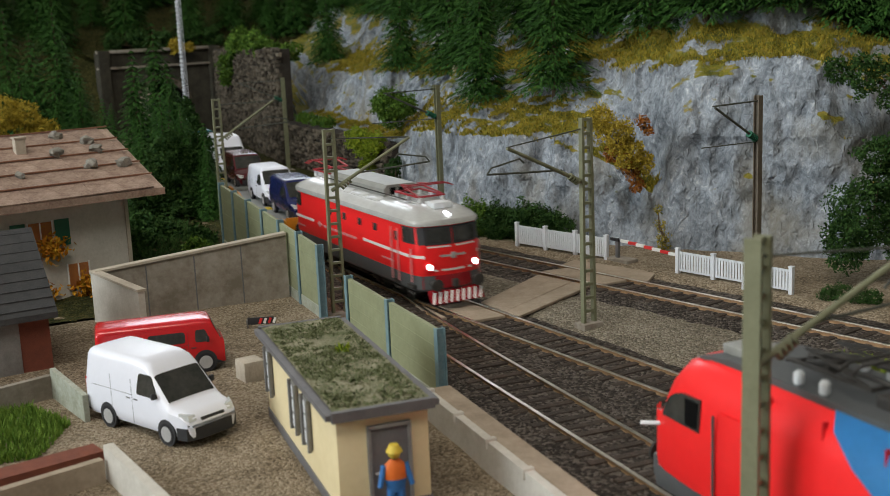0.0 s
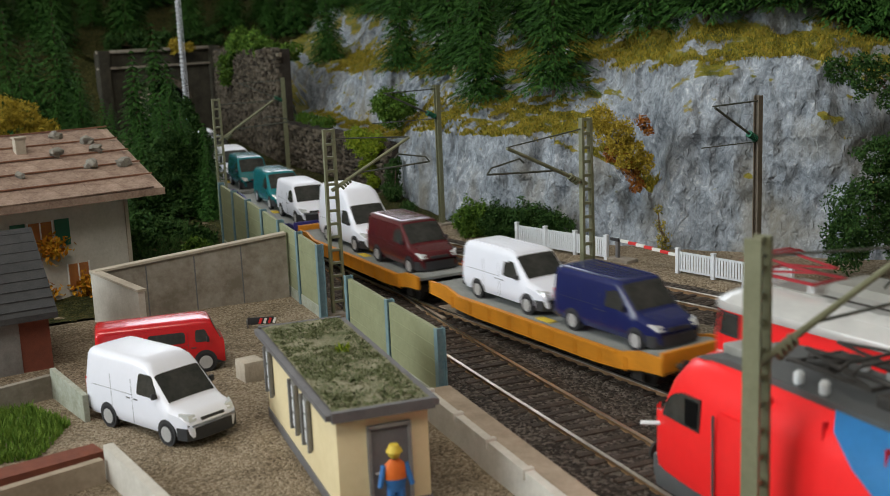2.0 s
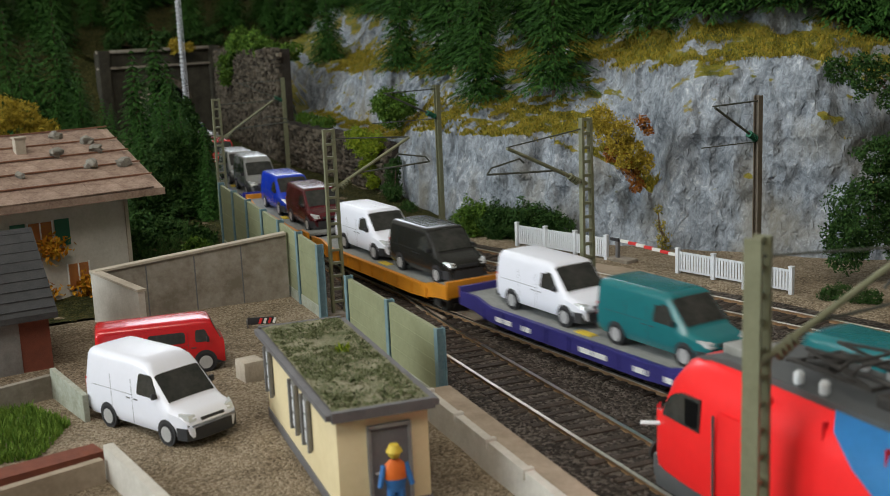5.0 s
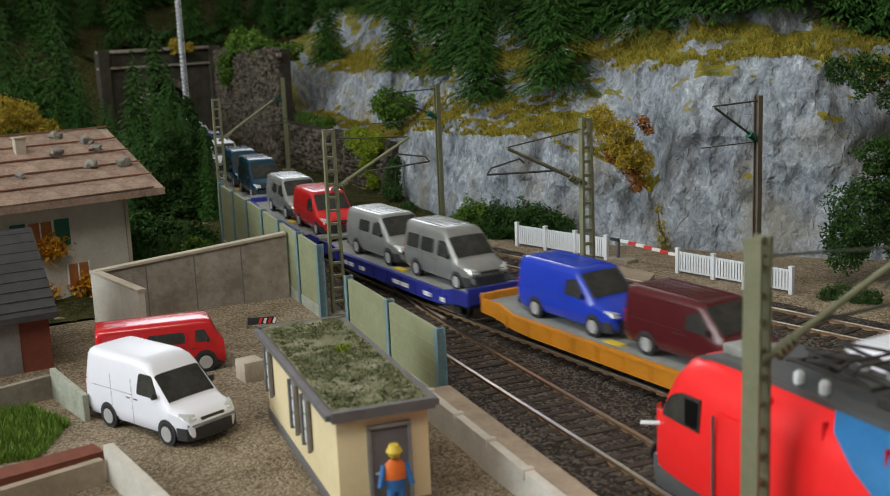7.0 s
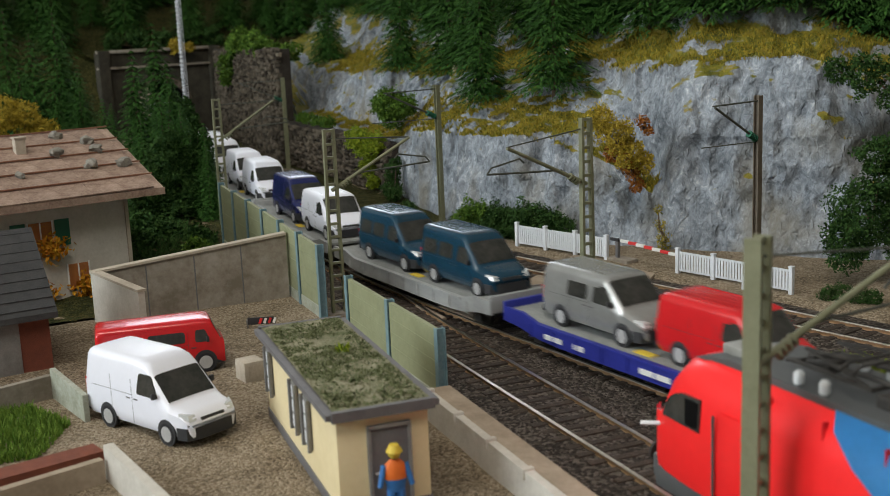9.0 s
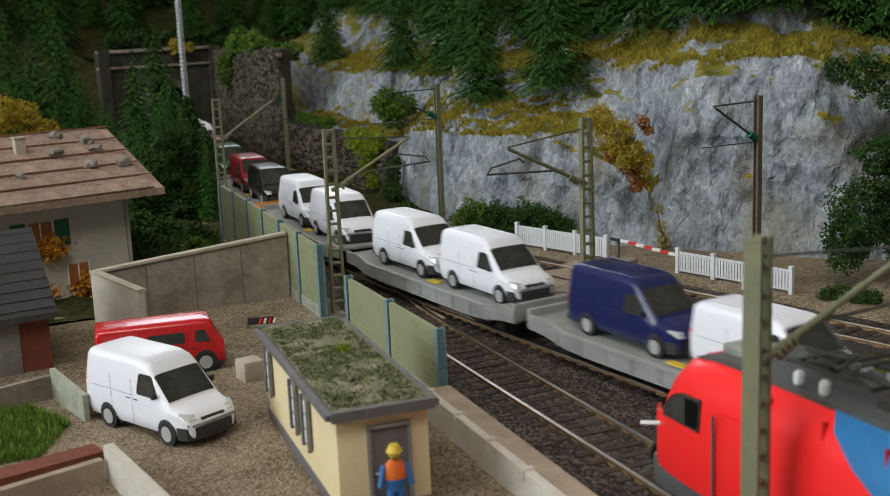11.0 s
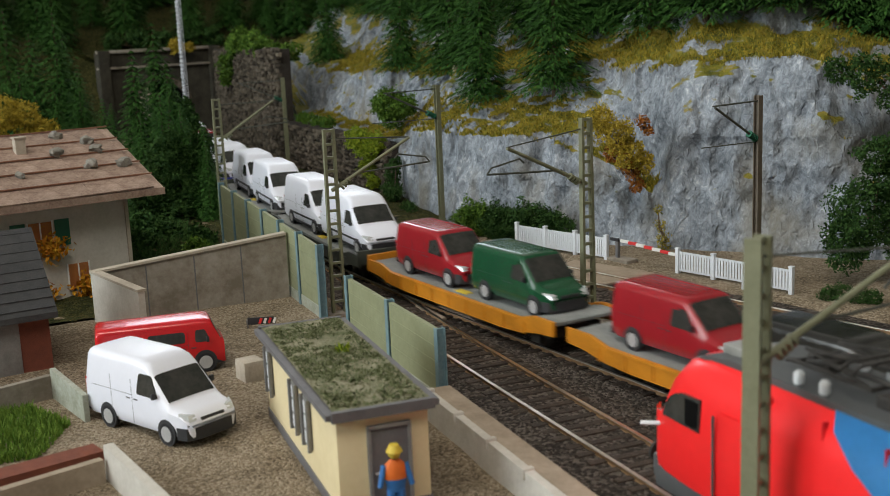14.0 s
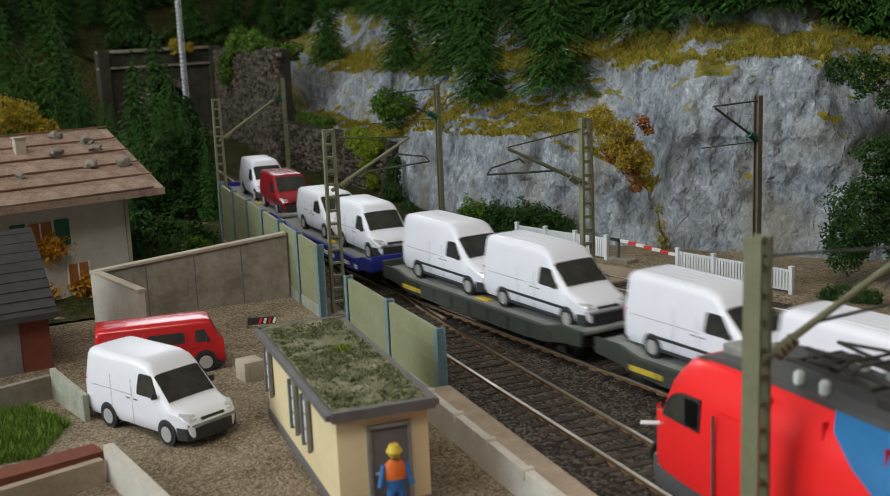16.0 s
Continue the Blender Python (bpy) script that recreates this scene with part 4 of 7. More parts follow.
def wagon_unit(paintname, label, tail):
    """Half of an articulated low car-carrier: wavy side sills, deck plate, end sills, axles."""
    h = UNIT / 2 - 0.35
    hw = 1.47
    if paintname not in WAGON:
        top = [(-h, 1.28), (-h + 1.1, 1.28), (-h + 1.9, DECK + 0.06), (h - 1.9, DECK + 0.06), (h - 1.1, 1.28), (h, 1.28)]
        low = [(h, 0.80), (h - 0.9, 0.74), (h - 1.9, 0.56), (h - 3.0, 0.50), (-h + 3.0, 0.50), (-h + 1.9, 0.56), (-h + 0.9, 0.74), (-h, 0.80)]
        W = {}
        for nm, y0, y1 in (("near", -hw, -hw + 0.12), ("far", hw - 0.12, hw)):
            bm = B()
            extrude(bm, top + low, y0, y1)
            s = -1 if y0 < 0 else 1
            for k in range(9):
                x = -h + 1.6 + k * (2 * h - 3.2) / 8
                box(bm, (x, s * (hw + 0.015), 0.78), (0.07, 0.05, 0.42))
            box(bm, (0, s * (hw + 0.02), DECK + 0.02), (2 * h - 4, 0.07, 0.07))
            W["sill_" + nm] = finish("side_sill", bm, paintname)
            bm = B()
            for x, w in (((-4.1, 1.4),) if paintname == "olive" else ((-3.6, 0.9), (-2.3, 0.5), (1.2, 1.3), (3.4, 0.6), (4.6, 0.4))):
                box(bm, (x, s * (hw + 0.022), 0.74), (w, 0.03, 0.16))
            W["mark_" + nm] = finish("marking", bm, "yellow" if paintname == "olive" else "white")
        bm = B()
        extrude(bm, [(-h + 0.1, 1.2), (-h + 1.1, 1.2), (-h + 1.9, DECK), (h - 1.9, DECK), (h - 1.1, 1.2), (h - 0.1, 1.2), (h - 0.1, 1.1), (h - 1.1, 1.1), (h - 1.9, DECK - 0.1), (-h + 1.9, DECK - 0.1), (-h + 1.1, 1.1), (-h + 0.1, 1.1)], -hw + 0.12, hw - 0.12)
        W["deck"] = finish("deck", bm, "deck")
        bm = B()
        box(bm, (0, 0, DECK + 0.02), (0.75, 0.3, 0.05), 0.01)
        W["chock"] = finish("wheel_chock", bm, "yellow")
        bm = B()
        box(bm, (h - 0.06, 0, 1.15), (0.14, 2 * hw, 0.62), 0.03)
        W["end"] = finish("end_sill", bm, paintname)
        bm = B()
        box(bm, (0, 0, 0), (0.08, 2 * hw - 0.3, 0.10), 0.02)
        W["edge"] = finish("deck_edge", bm, "deck")
        bm = B()
        box(bm, (0, 0, 0.72), (2 * h - 1.2, 0.7, 0.34), 0.04)
        for x in (-h + 1.5, h - 1.5):
            box(bm, (x, 0, 0.62), (1.5, 2.1, 0.3), 0.04)
            for s in (-1, 1):
                box(bm, (x, s * 1.05, 0.48), (0.5, 0.12, 0.5), 0.03)
        W["frame"] = finish("underframe", bm, "underframe")
        bm = B()
        for s in (-1, 1):
            rod(bm, (0, s * 0.67, 0), (0, s * 0.80, 0), 0.40, seg=20)
            rod(bm, (0, s * 0.62, 0), (0, s * 0.68, 0), 0.44, seg=20)
        rod(bm, (0, -0.9, 0), (0, 0.9, 0), 0.08)
        W["axle"] = finish("wheelset", bm, "underframe")
        bm = B()
        for s in (-1, 1):
            rod(bm, (h, s * 0.875, 1.0), (h + 0.30, s * 0.875, 1.0), 0.09)
            rod(bm, (h + 0.28, s * 0.875, 1.0), (h + 0.34, s * 0.875, 1.0), 0.23, seg=14)
        W["buffer"] = finish("buffers", bm, "underframe")
        bm = B()
        box(bm, (h + 0.15, 0, 0.85), (0.5, 0.18, 0.2), 0.03)
        W["coupler"] = finish("coupler", bm, paintname if paintname == "orange" else "underframe")
        WAGON[paintname] = W
    W = WAGON[paintname]
    t = thing("car_carrier_wagon", at(0, 0, 0), label, "railway wagon", "wagons of the train")

    def sub(name, me, x=0, z=0, turn=0):
        ob = new(name, me)
        ob.parent = t
        ob.matrix_basis = at(x, 0, z, turn)
        return ob
    sub("side_sill", W["sill_near"])
    sub("side_sill", W["sill_far"])
    if paintname not in ("orange", "wagongrey"):
        sub("marking", W["mark_near"])
        sub("marking", W["mark_far"])
    sub("deck", W["deck"])
    for y in (-0.9, 0.9):
        ob = sub("wheel_chock", W["chock"])
        ob.matrix_basis = at(0.15, y, 0)
    sub("underframe", W["frame"])
    sub("wheelset", W["axle"], h - 1.5, 0.42)
    sub("wheelset", W["axle"], -h + 1.5, 0.42)
    turn = 180 if tail else 0
    sub("end_sill", W["end"], 0, 0, turn)
    sub("buffers", W["buffer"], 0, 0, turn)
    sub("coupler", W["coupler"], 0, 0, turn)
    return t


def pantograph(loco, x, d, z, material, label):
    """A lowered pantograph: base frame, folded arms, collector shoes; d: the way its knee points."""
    bm = B()
    for s in (-0.55, 0.55):
        bar(bm, (x - 1.0, s, z), (x + 1.0, s, z), 0.07, 0.07)
    for k in (-1.0, 1.0):
        bar(bm, (x + k, -0.6, z), (x + k, 0.6, z), 0.07, 0.07)
    base = part("pantograph", bm, material, loco, label)
    for s in (-0.55, 0.55):
        for a, b in (((x - 0.9 * d, s, z + 0.04), (x + 0.9 * d, s * 0.7, z + 0.26)), ((x + 0.9 * d, s * 0.7, z + 0.26), (x - 0.8 * d, s * 0.9, z + 0.42))):
            bm = B()
            bar(bm, a, b, 0.055, 0.055)
            part("arm", bm, material, base)
    for k in (-0.95, -0.65):
        bm = B()
        bar(bm, (x + k * d, -0.75, z + 0.45), (x + k * d, 0.75, z + 0.45), 0.06, 0.05)
        for s in (-1, 1):
            bar(bm, (x + k * d, s * 0.75, z + 0.45), (x + k * d, s * 0.98, z + 0.34), 0.05, 0.05)
        part("collector", bm, material, base)
    return base


L2, LHW = 6.9, 1.46
NOSE = [(5.3, LHW), (6.1, LHW - 0.05), (6.5, LHW - 0.17), (6.68, LHW - 0.36), (6.84, 0.55), (L2, 0.0)]


def loco_plan(z, grow=0.0, inset=0.0):
    """Plan outline at a height: both ends drawn to a blunt wedge, raked above the belt."""
    rake = 0.16 * max(0.0, z - 2.42)
    ky = (LHW + grow - inset) / LHW
    half = []
    for x, y in NOSE:
        fx = x - rake * min(1.0, max(0.0, (x - 5.3) / 1.2)) - inset * 1.5 * (x / L2) + grow * (x / L2)
        half.append((fx, y * ky))
    ring = half + [(x, -y) for x, y in reversed(half[:-1])]
    return ring + [(-x, -y) for x, y in ring]


def loco_shell(levels):
    bm = B()
    loft(bm, [[(x, y, z) for x, y in loco_plan(z, g, i)] for z, g, i in levels])
    return bm


def loco_panel(plan, z0, z1, proud, e=1):
    """A thin plate that follows the plan line at the cab between two heights."""
    bm = B()
    rings = []
    for z, g in ((z0, 0.0), (z1, 0.0), (z1, proud), (z0, proud)):
        rake = 0.16 * max(0.0, z - 2.42)
        rings.append([])
        for i, (x, y) in enumerate(plan):
            a, b = plan[max(0, i - 1)], plan[min(len(plan) - 1, i + 1)]
            n = Vector((-(b[1] - a[1]), b[0] - a[0]))
            n = n.normalized() * (1 if n.x * 1.0 + n.y * (1 if y > 0 else -1) > 0 else -1)
            rings[-1].append(((x - rake * min(1.0, max(0.0, (x - 5.3) / 1.2)) + n.x * (g - 0.01)) * e, y + n.y * (g - 0.01), z))
    vs = [[bm.verts.new(p) for p in r] for r in rings]
    for k in range(4):
        a, b = vs[k], vs[(k + 1) % 4]
        for i in range(len(plan) - 1):
            bm.faces.new((a[i], a[i + 1], b[i + 1], b[i]))
    bm.faces.new([v[0] for v in vs])
    bm.faces.new([v[-1] for v in vs])
    bmesh.ops.recalc_face_normals(bm, faces=bm.faces)
    return bm


def on_nose(y):
    """Plan x of the cab front at a half width."""
    ys, xs = [p[1] for p in NOSE][::-1], [p[0] for p in NOSE][::-1]
    return float(np.interp(abs(y), ys, xs))


def express_locomotive():
    t = thing("electric_locomotive", at(0, 0, 0), "bright red electric locomotive with silver roof and grey skirt", "locomotive")
    hw = LHW
    part("body", loco_shell([(1.28, -0.02, 0), (1.34, 0, 0), (2.42, 0, 0), (3.24, 0, 0.03)]), "locored", t, smooth=30)
    part("skirt", loco_shell([(0.70, -0.05, 0), (0.78, 0, 0), (1.30, 0.004, 0)]), "locogrey", t, "dark grey lower skirt", 30)
    part("roof", loco_shell([(3.20, 0.05, 0), (3.30, 0.06, 0), (3.40, 0.03, 0), (3.56, 0, 0.13), (3.70, 0, 0.36), (3.80, 0, 0.62), (3.84, 0, 0.85)]), "locoroof", t, "bright silver sloping roof", 25)
    bm = B()
    box(bm, (0, 0, 3.85), (10.4, 1.2, 0.05), 0.01)
    part("roof_centre", bm, "roofbox", t)
    # raised ventilation hatch with a dark louvred end
    bm = B()
    loft(bm, [[(x, y, z) for y, z in ((0.80, 3.8), (0.78, 4.12), (0.62, 4.28), (-0.62, 4.28), (-0.78, 4.12), (-0.80, 3.8))] for x in (-3.3, 2.5)])
    part("roof_hatch", bm, "roofbox", t, "grey raised roof hatch", 20)
    for k in range(3):
        bm = B()
        box(bm, (2.52, -0.38 + k * 0.38, 4.02), (0.05, 0.24, 0.30))
        part("vent", bm, "black", t)
    for s in (-1, 1):
        for k in range(4):
            bm = B()
            box(bm, (-2.5 + k * 1.5, 0, 0), (1.30, 0.34, 0.035), 0.01)
            bmesh.ops.transform(bm, matrix=Matrix.Translation((0, s * 0.98, 3.755)) @ Matrix.Rotation(-s * radians(27), 4, "X"), verts=bm.verts)
            part("roof_plate", bm, "locoroof", t)
        bm = B()
        bar(bm, (-3.4, s * 0.84, 3.98), (4.6, s * 0.84, 3.98), 0.04, 0.04)
        part("roof_rail", bm, "underframe", t)
        bm = B()
        bar(bm, (3.0, s * 0.72, 3.90), (5.6, s * 0.62, 3.90), 0.05, 0.05)
        part("roof_conduit", bm, "locoroof", t)
    for x in (-5.8, -4.0, 3.2, 4.2, 5.2):
        for s in (-0.5, 0.5):
            bm = B()
            rod(bm, (x, s, 3.80), (x, s, 4.08), 0.085, 0.07, 10)
            part("insulator", bm, "insul", t)
    for x, y, w in ((5.75, 0.05, 0.75), (-5.85, 0.05, 0.75)):
        bm = B()
        box(bm, (x, y, 3.84), (w, 0.8, 0.24), 0.07)
        part("horn_cover", bm, "insul", t, "pale domed roof cover")
    pantograph(t, -4.9, 1, 4.1, "panto", "lowered red pantograph")
    pantograph(t, 4.2, -1, 4.1, "panto", "lowered red pantograph")
    # sides
    for s in (-1, 1):
        for a, b in ((-6.2, -3.9), (1.7, 6.0)):
            bm = B()
            box(bm, ((a + b) / 2, s * (hw + 0.004), 2.04), (b - a, 0.014, 0.12))
            part("stripe", bm, "white", t, "white side stripe")
        part("stripe", loco_panel([(x, s * y) for x, y in ((6.0, LHW - 0.045), (6.1, LHW - 0.05), (6.5, LHW - 0.17), (6.66, LHW - 0.34))], 1.98, 2.10, 0.012), "white", t)
        bm = B()
        box(bm, (-3.2, s * (hw + 0.004), 1.98), (0.20, 0.012, 0.26))
        box(bm, (-3.2, s * (hw + 0.004), 1.98), (0.55, 0.012, 0.10))
        part("emblem", bm, "palered", t, "pale winged emblem bars")
        for k in range(9):
            bm = B()
            box(bm, (-2.55 + k * 0.42, s * (hw + 0.004), 1.95), (0.34, 0.012, 0.11))
            part("lettering", bm, "palered", t)
        for x, w in ((-5.6, 1.0), (4.1, 1.1)):
            bm = B()
            box(bm, (x, s * (hw + 0.004), 1.62), (w, 0.012, 0.07))
            part("lettering", bm, "palered", t)
        for x in (-1.9, -0.25, 1.4, 2.95):
            bm = B()
            box(bm, (x, s * (hw + 0.004), 2.74), (0.34, 0.05, 0.30), 0.03)
            w = part("side_window", bm, "bumper", t)
            bm = B()
            box(bm, (x, s * (hw + 0.03), 2.74), (0.24, 0.012, 0.20))
            part("pane", bm, "glass", w)
        for x, z0, z1 in ((4.62, 0.95, 3.0), (5.2, 0.95, 3.0)):
            bm = B()
            rod(bm, (x, s * (hw + 0.07), z0), (x, s * (hw + 0.07), z1), 0.032)
            part("handrail", bm, "palered", t)
        bm = B()
        rod(bm, (6.22, s * (hw + 0.01), 1.05), (6.22, s * (hw + 0.01), 2.35), 0.03)
        part("handrail", bm, "palered", t)
        bm = B()
        box(bm, (4.91, s * (hw + 0.0), 2.1), (0.46, 0.02, 1.6), 0.008)
        door = part("cab_door", bm, "locored", t)
        bm = B()
        box(bm, (4.91, s * (hw + 0.012), 2.68), (0.26, 0.012, 0.36), 0.005)
        part("door_pane", bm, "glass", door)
        for x in (4.91, 6.1):
            bm = B()
            box(bm, (x, s * (hw - 0.02), 0.62), (0.5, 0.14, 0.05))
            box(bm, (x, s * (hw - 0.02), 0.88), (0.5, 0.10, 0.16))
            part("step", bm, "underframe", t)
        for e in (1, -1):
            side = [(x, s * y) for x, y in ((5.50, LHW - 0.012), (5.8, LHW - 0.03), (6.1, LHW - 0.05), (6.36, LHW - 0.13))]
            w = part("cab_window", loco_panel(side, 2.52, 3.14, 0.02, e), "bumper", t)
            part("pane", loco_panel([side[0], side[1], side[2], (6.30, s * (LHW - 0.11))], 2.58, 3.08, 0.03, e), "glass", w)
        for x in (-4.7, -2.4, 2.4, 4.7):
            bm = B()
            rod(bm, (x, s * 0.62, 0.52), (x, s * 0.80, 0.52), 0.54, seg=24)
            rod(bm, (x, s * 0.78, 0.52), (x, s * 0.92, 0.52), 0.18, seg=12)
            part("wheel", bm, "underframe", t)
        for x in (-3.5, 3.5):
            bm = B()
            box(bm, (x, s * 1.05, 0.55), (3.6, 0.16, 0.30), 0.04)
            for k in (-1.15, 1.15):
                box(bm, (x + k, s * 1.12, 0.52), (0.42, 0.16, 0.42), 0.04)
            part("axle_frame", bm, "underframe", t)
    bm = B()
    for x in (-3.5, 3.5):
        box(bm, (x, 0, 0.62), (4.4, 2.0, 0.34), 0.05)
    box(bm, (0, 0, 0.6), (2.2, 2.1, 0.5), 0.05)
    part("bogie_frame", bm, "underframe", t)
    # both cab fronts
    for e in (1, -1):
        for s in (-1, 1):
            face = [(on_nose(y), s * y) for y in (0.02, 0.3, 0.55, 0.85, 1.08)]
            w = part("front_window", loco_panel(face, 2.48, 3.16, 0.02, e), "bumper", t, "black framed windscreen half")
            part("pane", loco_panel([(on_nose(y), s * y) for y in (0.10, 0.3, 0.55, 0.85, 1.0)], 2.56, 3.08, 0.03, e), "glass", w)
            part("corner_post", loco_panel([(on_nose(y), s * y) for y in (1.08, 1.2, 1.29)], 2.50, 3.15, 0.012, e), "bumper", t)
            part("front_stripe", loco_panel([(on_nose(y), s * y) for y in (0.12, 0.5, 1.0)], 2.38, 2.44, 0.02, e), "white", t)
            part("front_stripe", loco_panel([(on_nose(y), s * y) for y in (0.0, 0.4, 0.8)], 1.46, 1.54, 0.02, e), "white", t)
            part("emblem", loco_panel([(on_nose(y), s * y) for y in (0.0, 0.25, 0.55)], 2.00, 2.08, 0.02, e), "hub", t, "dull silver winged emblem")
            xf = on_nose(0.98)
            bm = B()
            rod(bm, ((xf - 0.10) * e, s * 0.98, 1.66), ((xf + 0.09) * e, s * 0.98, 1.66), 0.18, seg=18)
            part("headlamp_ring", bm, "locored", t)
            bm = B()
            rod(bm, (xf * e, s * 0.98, 1.66), ((xf + 0.105) * e, s * 0.98, 1.66), 0.12, seg=18)
            part("headlamp", bm, "lamp" if e > 0 else "headlight", t, "lit white headlamp" if e > 0 else "")
            bm = B()
            rod(bm, (6.6 * e, s * 0.875, 1.02), (7.2 * e, s * 0.875, 1.02), 0.10)
            rod(bm, (7.18 * e, s * 0.875, 1.02), (7.25 * e, s * 0.875, 1.02), 0.23, seg=16)
            part("buffer", bm, "underframe", t)
        bm = B()
        box(bm, (6.85 * e, 0, 2.04), (0.16, 0.22, 0.24), 0.03)
        part("emblem", bm, "hub", t)
        part("buffer_beam", loco_panel([(on_nose(y), sy * y) for sy, y in ((-1, 1.2), (-1, 0.6), (1, 0.0), (1, 0.6), (1, 1.2))], 0.80, 1.30, 0.03, e), "darkred", t)
        bm = B()
        box(bm, (6.95 * e, 0, 0.98), (0.3, 0.22, 0.3), 0.04)
        part("coupler", bm, "underframe", t)
        bm = B()
        extrude(bm, [(6.75 * e, 0.74), (6.98 * e, 0.72), (7.22 * e, 0.30), (7.1 * e, 0.28)], -1.1, 1.1)
        part("rail_guard", bm, "darkred", t)
        for k in range(9):
            y = -1.0 + k * 0.25
            bm = B()
            bar(bm, (7.0 * e, y + 0.08, 0.70), (7.23 * e, y - 0.08, 0.32), 0.075, 0.03)
            part("warning_stripe", bm, "white", t)
        bm = B()
        rod(bm, (6.35 * e, 0, 3.60), (6.60 * e, 0, 3.56), 0.075, seg=14)
        part("top_lamp", bm, "lamp" if e > 0 else "headlight", t)
    return t


# wagon colours, then the vans of each half wagon from the front (shape, colour, windows)
TRAIN = [
    ("orange", [("low", "navy", ""), ("low", "whiteflat", ""), ("low", "maroon", ""), ("high", "whiteflat", "")]),
    ("indigo", [("box", "whiteflat", ""), ("box", "teal", ""), ("box", "teal", ""), ("box", "whiteflat", "")]),
    ("orange", [("low", "blackbody", ""), ("low", "whiteflat", ""), ("low", "maroon", ""), ("low", "bluebody", "")]),
    ("wagonblue", [("mid", "silver", "rear"), ("low", "silver", "mid"), ("low", "redbody", ""), ("low", "silver", "mid")]),
    ("wagongrey", [("mid", "petrol", "rear"), ("mid", "petrol", "rear"), ("low", "whiteflat", ""), ("mid", "navy", "")]),
    ("wagongrey", [("mid", "whiteflat", ""), ("mid", "whiteflat", ""), ("mid", "whiteflat", ""), ("mid", "whiteflat", "")]),
    ("orange", [("box", "blackbody", ""), ("low", "darkred", ""), ("box", "green", ""), ("low", "darkred", "")]),
    ("olive", [("sprinter", "whiteflat", ""), ("sprinter", "whiteflat", ""), ("sprinter", "whiteflat", ""), ("sprinter", "whiteflat", "")]),
    ("wagonblue", [("mid", "whiteflat", ""), ("low", "whiteflat", ""), ("low", "darkred", ""), ("mid", "whiteflat", "")]),
]
WAGON_WORD = {"orange": "orange", "indigo": "indigo blue", "wagonblue": "bright blue", "wagongrey": "light grey", "olive": "olive"}
RUNS = []


def train():
    RUNS.append((express_locomotive(), S_LOCO, 0.0, 3.5, 0.0))
    s = S_LOCO - 8.03 - UNIT / 2
    for paintname, load in TRAIN:
        for half in (0, 1):
            w = wagon_unit(paintname, f"{WAGON_WORD[paintname]} low car-carrier wagon half with grey deck", half == 1)
            RUNS.append((w, s, 0.0, UNIT / 2 - 1.85, 0.0))
            for k in (0, 1):
                kind, colour, windows = load[half * 2 + k]
                off = (3.1, -2.75)[k] if kind == "sprinter" else (3.05, -2.45)[k]
                v = van(kind, colour, at(0, 0, 0), f"on the {WAGON_WORD[paintname]} wagon", windows)
                RUNS.append((v, s, DECK, UNIT / 2 - 1.85, off))
            s -= UNIT


def motions():
    for ob, s0, z, half, dx in RUNS:
        run(ob, s0, z, half, dx)

# ---- walls, barriers, masts ----
def wall_between(name, a, b, z0, z1a, z1b, thick, material, label, category="wall", kind="structure"):
    """A wall from a to b with a sloping top; origin at a, x along it."""
    d = Vector((b[0] - a[0], b[1] - a[1], 0))
    L = d.length
    t = thing(name, at(a[0], a[1], 0, math.degrees(math.atan2(d.y, d.x))), label, category, kind=kind)
    bm = B()
    extrude(bm, [(0, z0), (L, z0), (L, z1b), (0, z1a)], -thick / 2, thick / 2)
    part("wall_body", bm, material, t)
    return t, L


def noise_barrier(a, b, z1a, z1b, n, label):
    d = Vector((b[0] - a[0], b[1] - a[1], 0))
    L = d.length
    t = thing("noise_barrier", at(a[0], a[1], 0, math.degrees(math.atan2(d.y, d.x))), label, "noise barrier", "noise barriers", "structure")
    for k in range(n):
        x0, x1 = L * k / n + 0.13, L * (k + 1) / n - 0.13
        za, zb = z1a + (z1b - z1a) * k / n, z1a + (z1b - z1a) * (k + 1) / n
        drop = random.uniform(-0.04, 0.04)
        bm = B()
        extrude(bm, [(x0, 0.42), (x1, 0.42), (x1, zb + drop), (x0, za + drop)], -0.07, 0.07)
        for j in range(1, 4):
            z = 0.42 + (za - 0.42) * j / 4
            bar(bm, (x0, -0.075, z), (x1, -0.075, z), 0.02, 0.025)
        part("panel", bm, "barrier", t)
        bm = B()
        extrude(bm, [(x0, -0.3), (x1, -0.3), (x1, 0.42), (x0, 0.42)], -0.10, 0.10)
        part("plinth", bm, "barrier_base", t)
    for k in range(n + 1):
        x = L * k / n
        z = z1a + (z1b - z1a) * k / n + 0.10
        bm = B()
        for s in (-1, 1):
            box(bm, (x, s * 0.12, z / 2 - 0.15), (0.24, 0.03, z + 0.3))
        box(bm, (x, 0, z / 2 - 0.15), (0.04, 0.22, z + 0.3))
        part("post", bm, "steelblue", t)


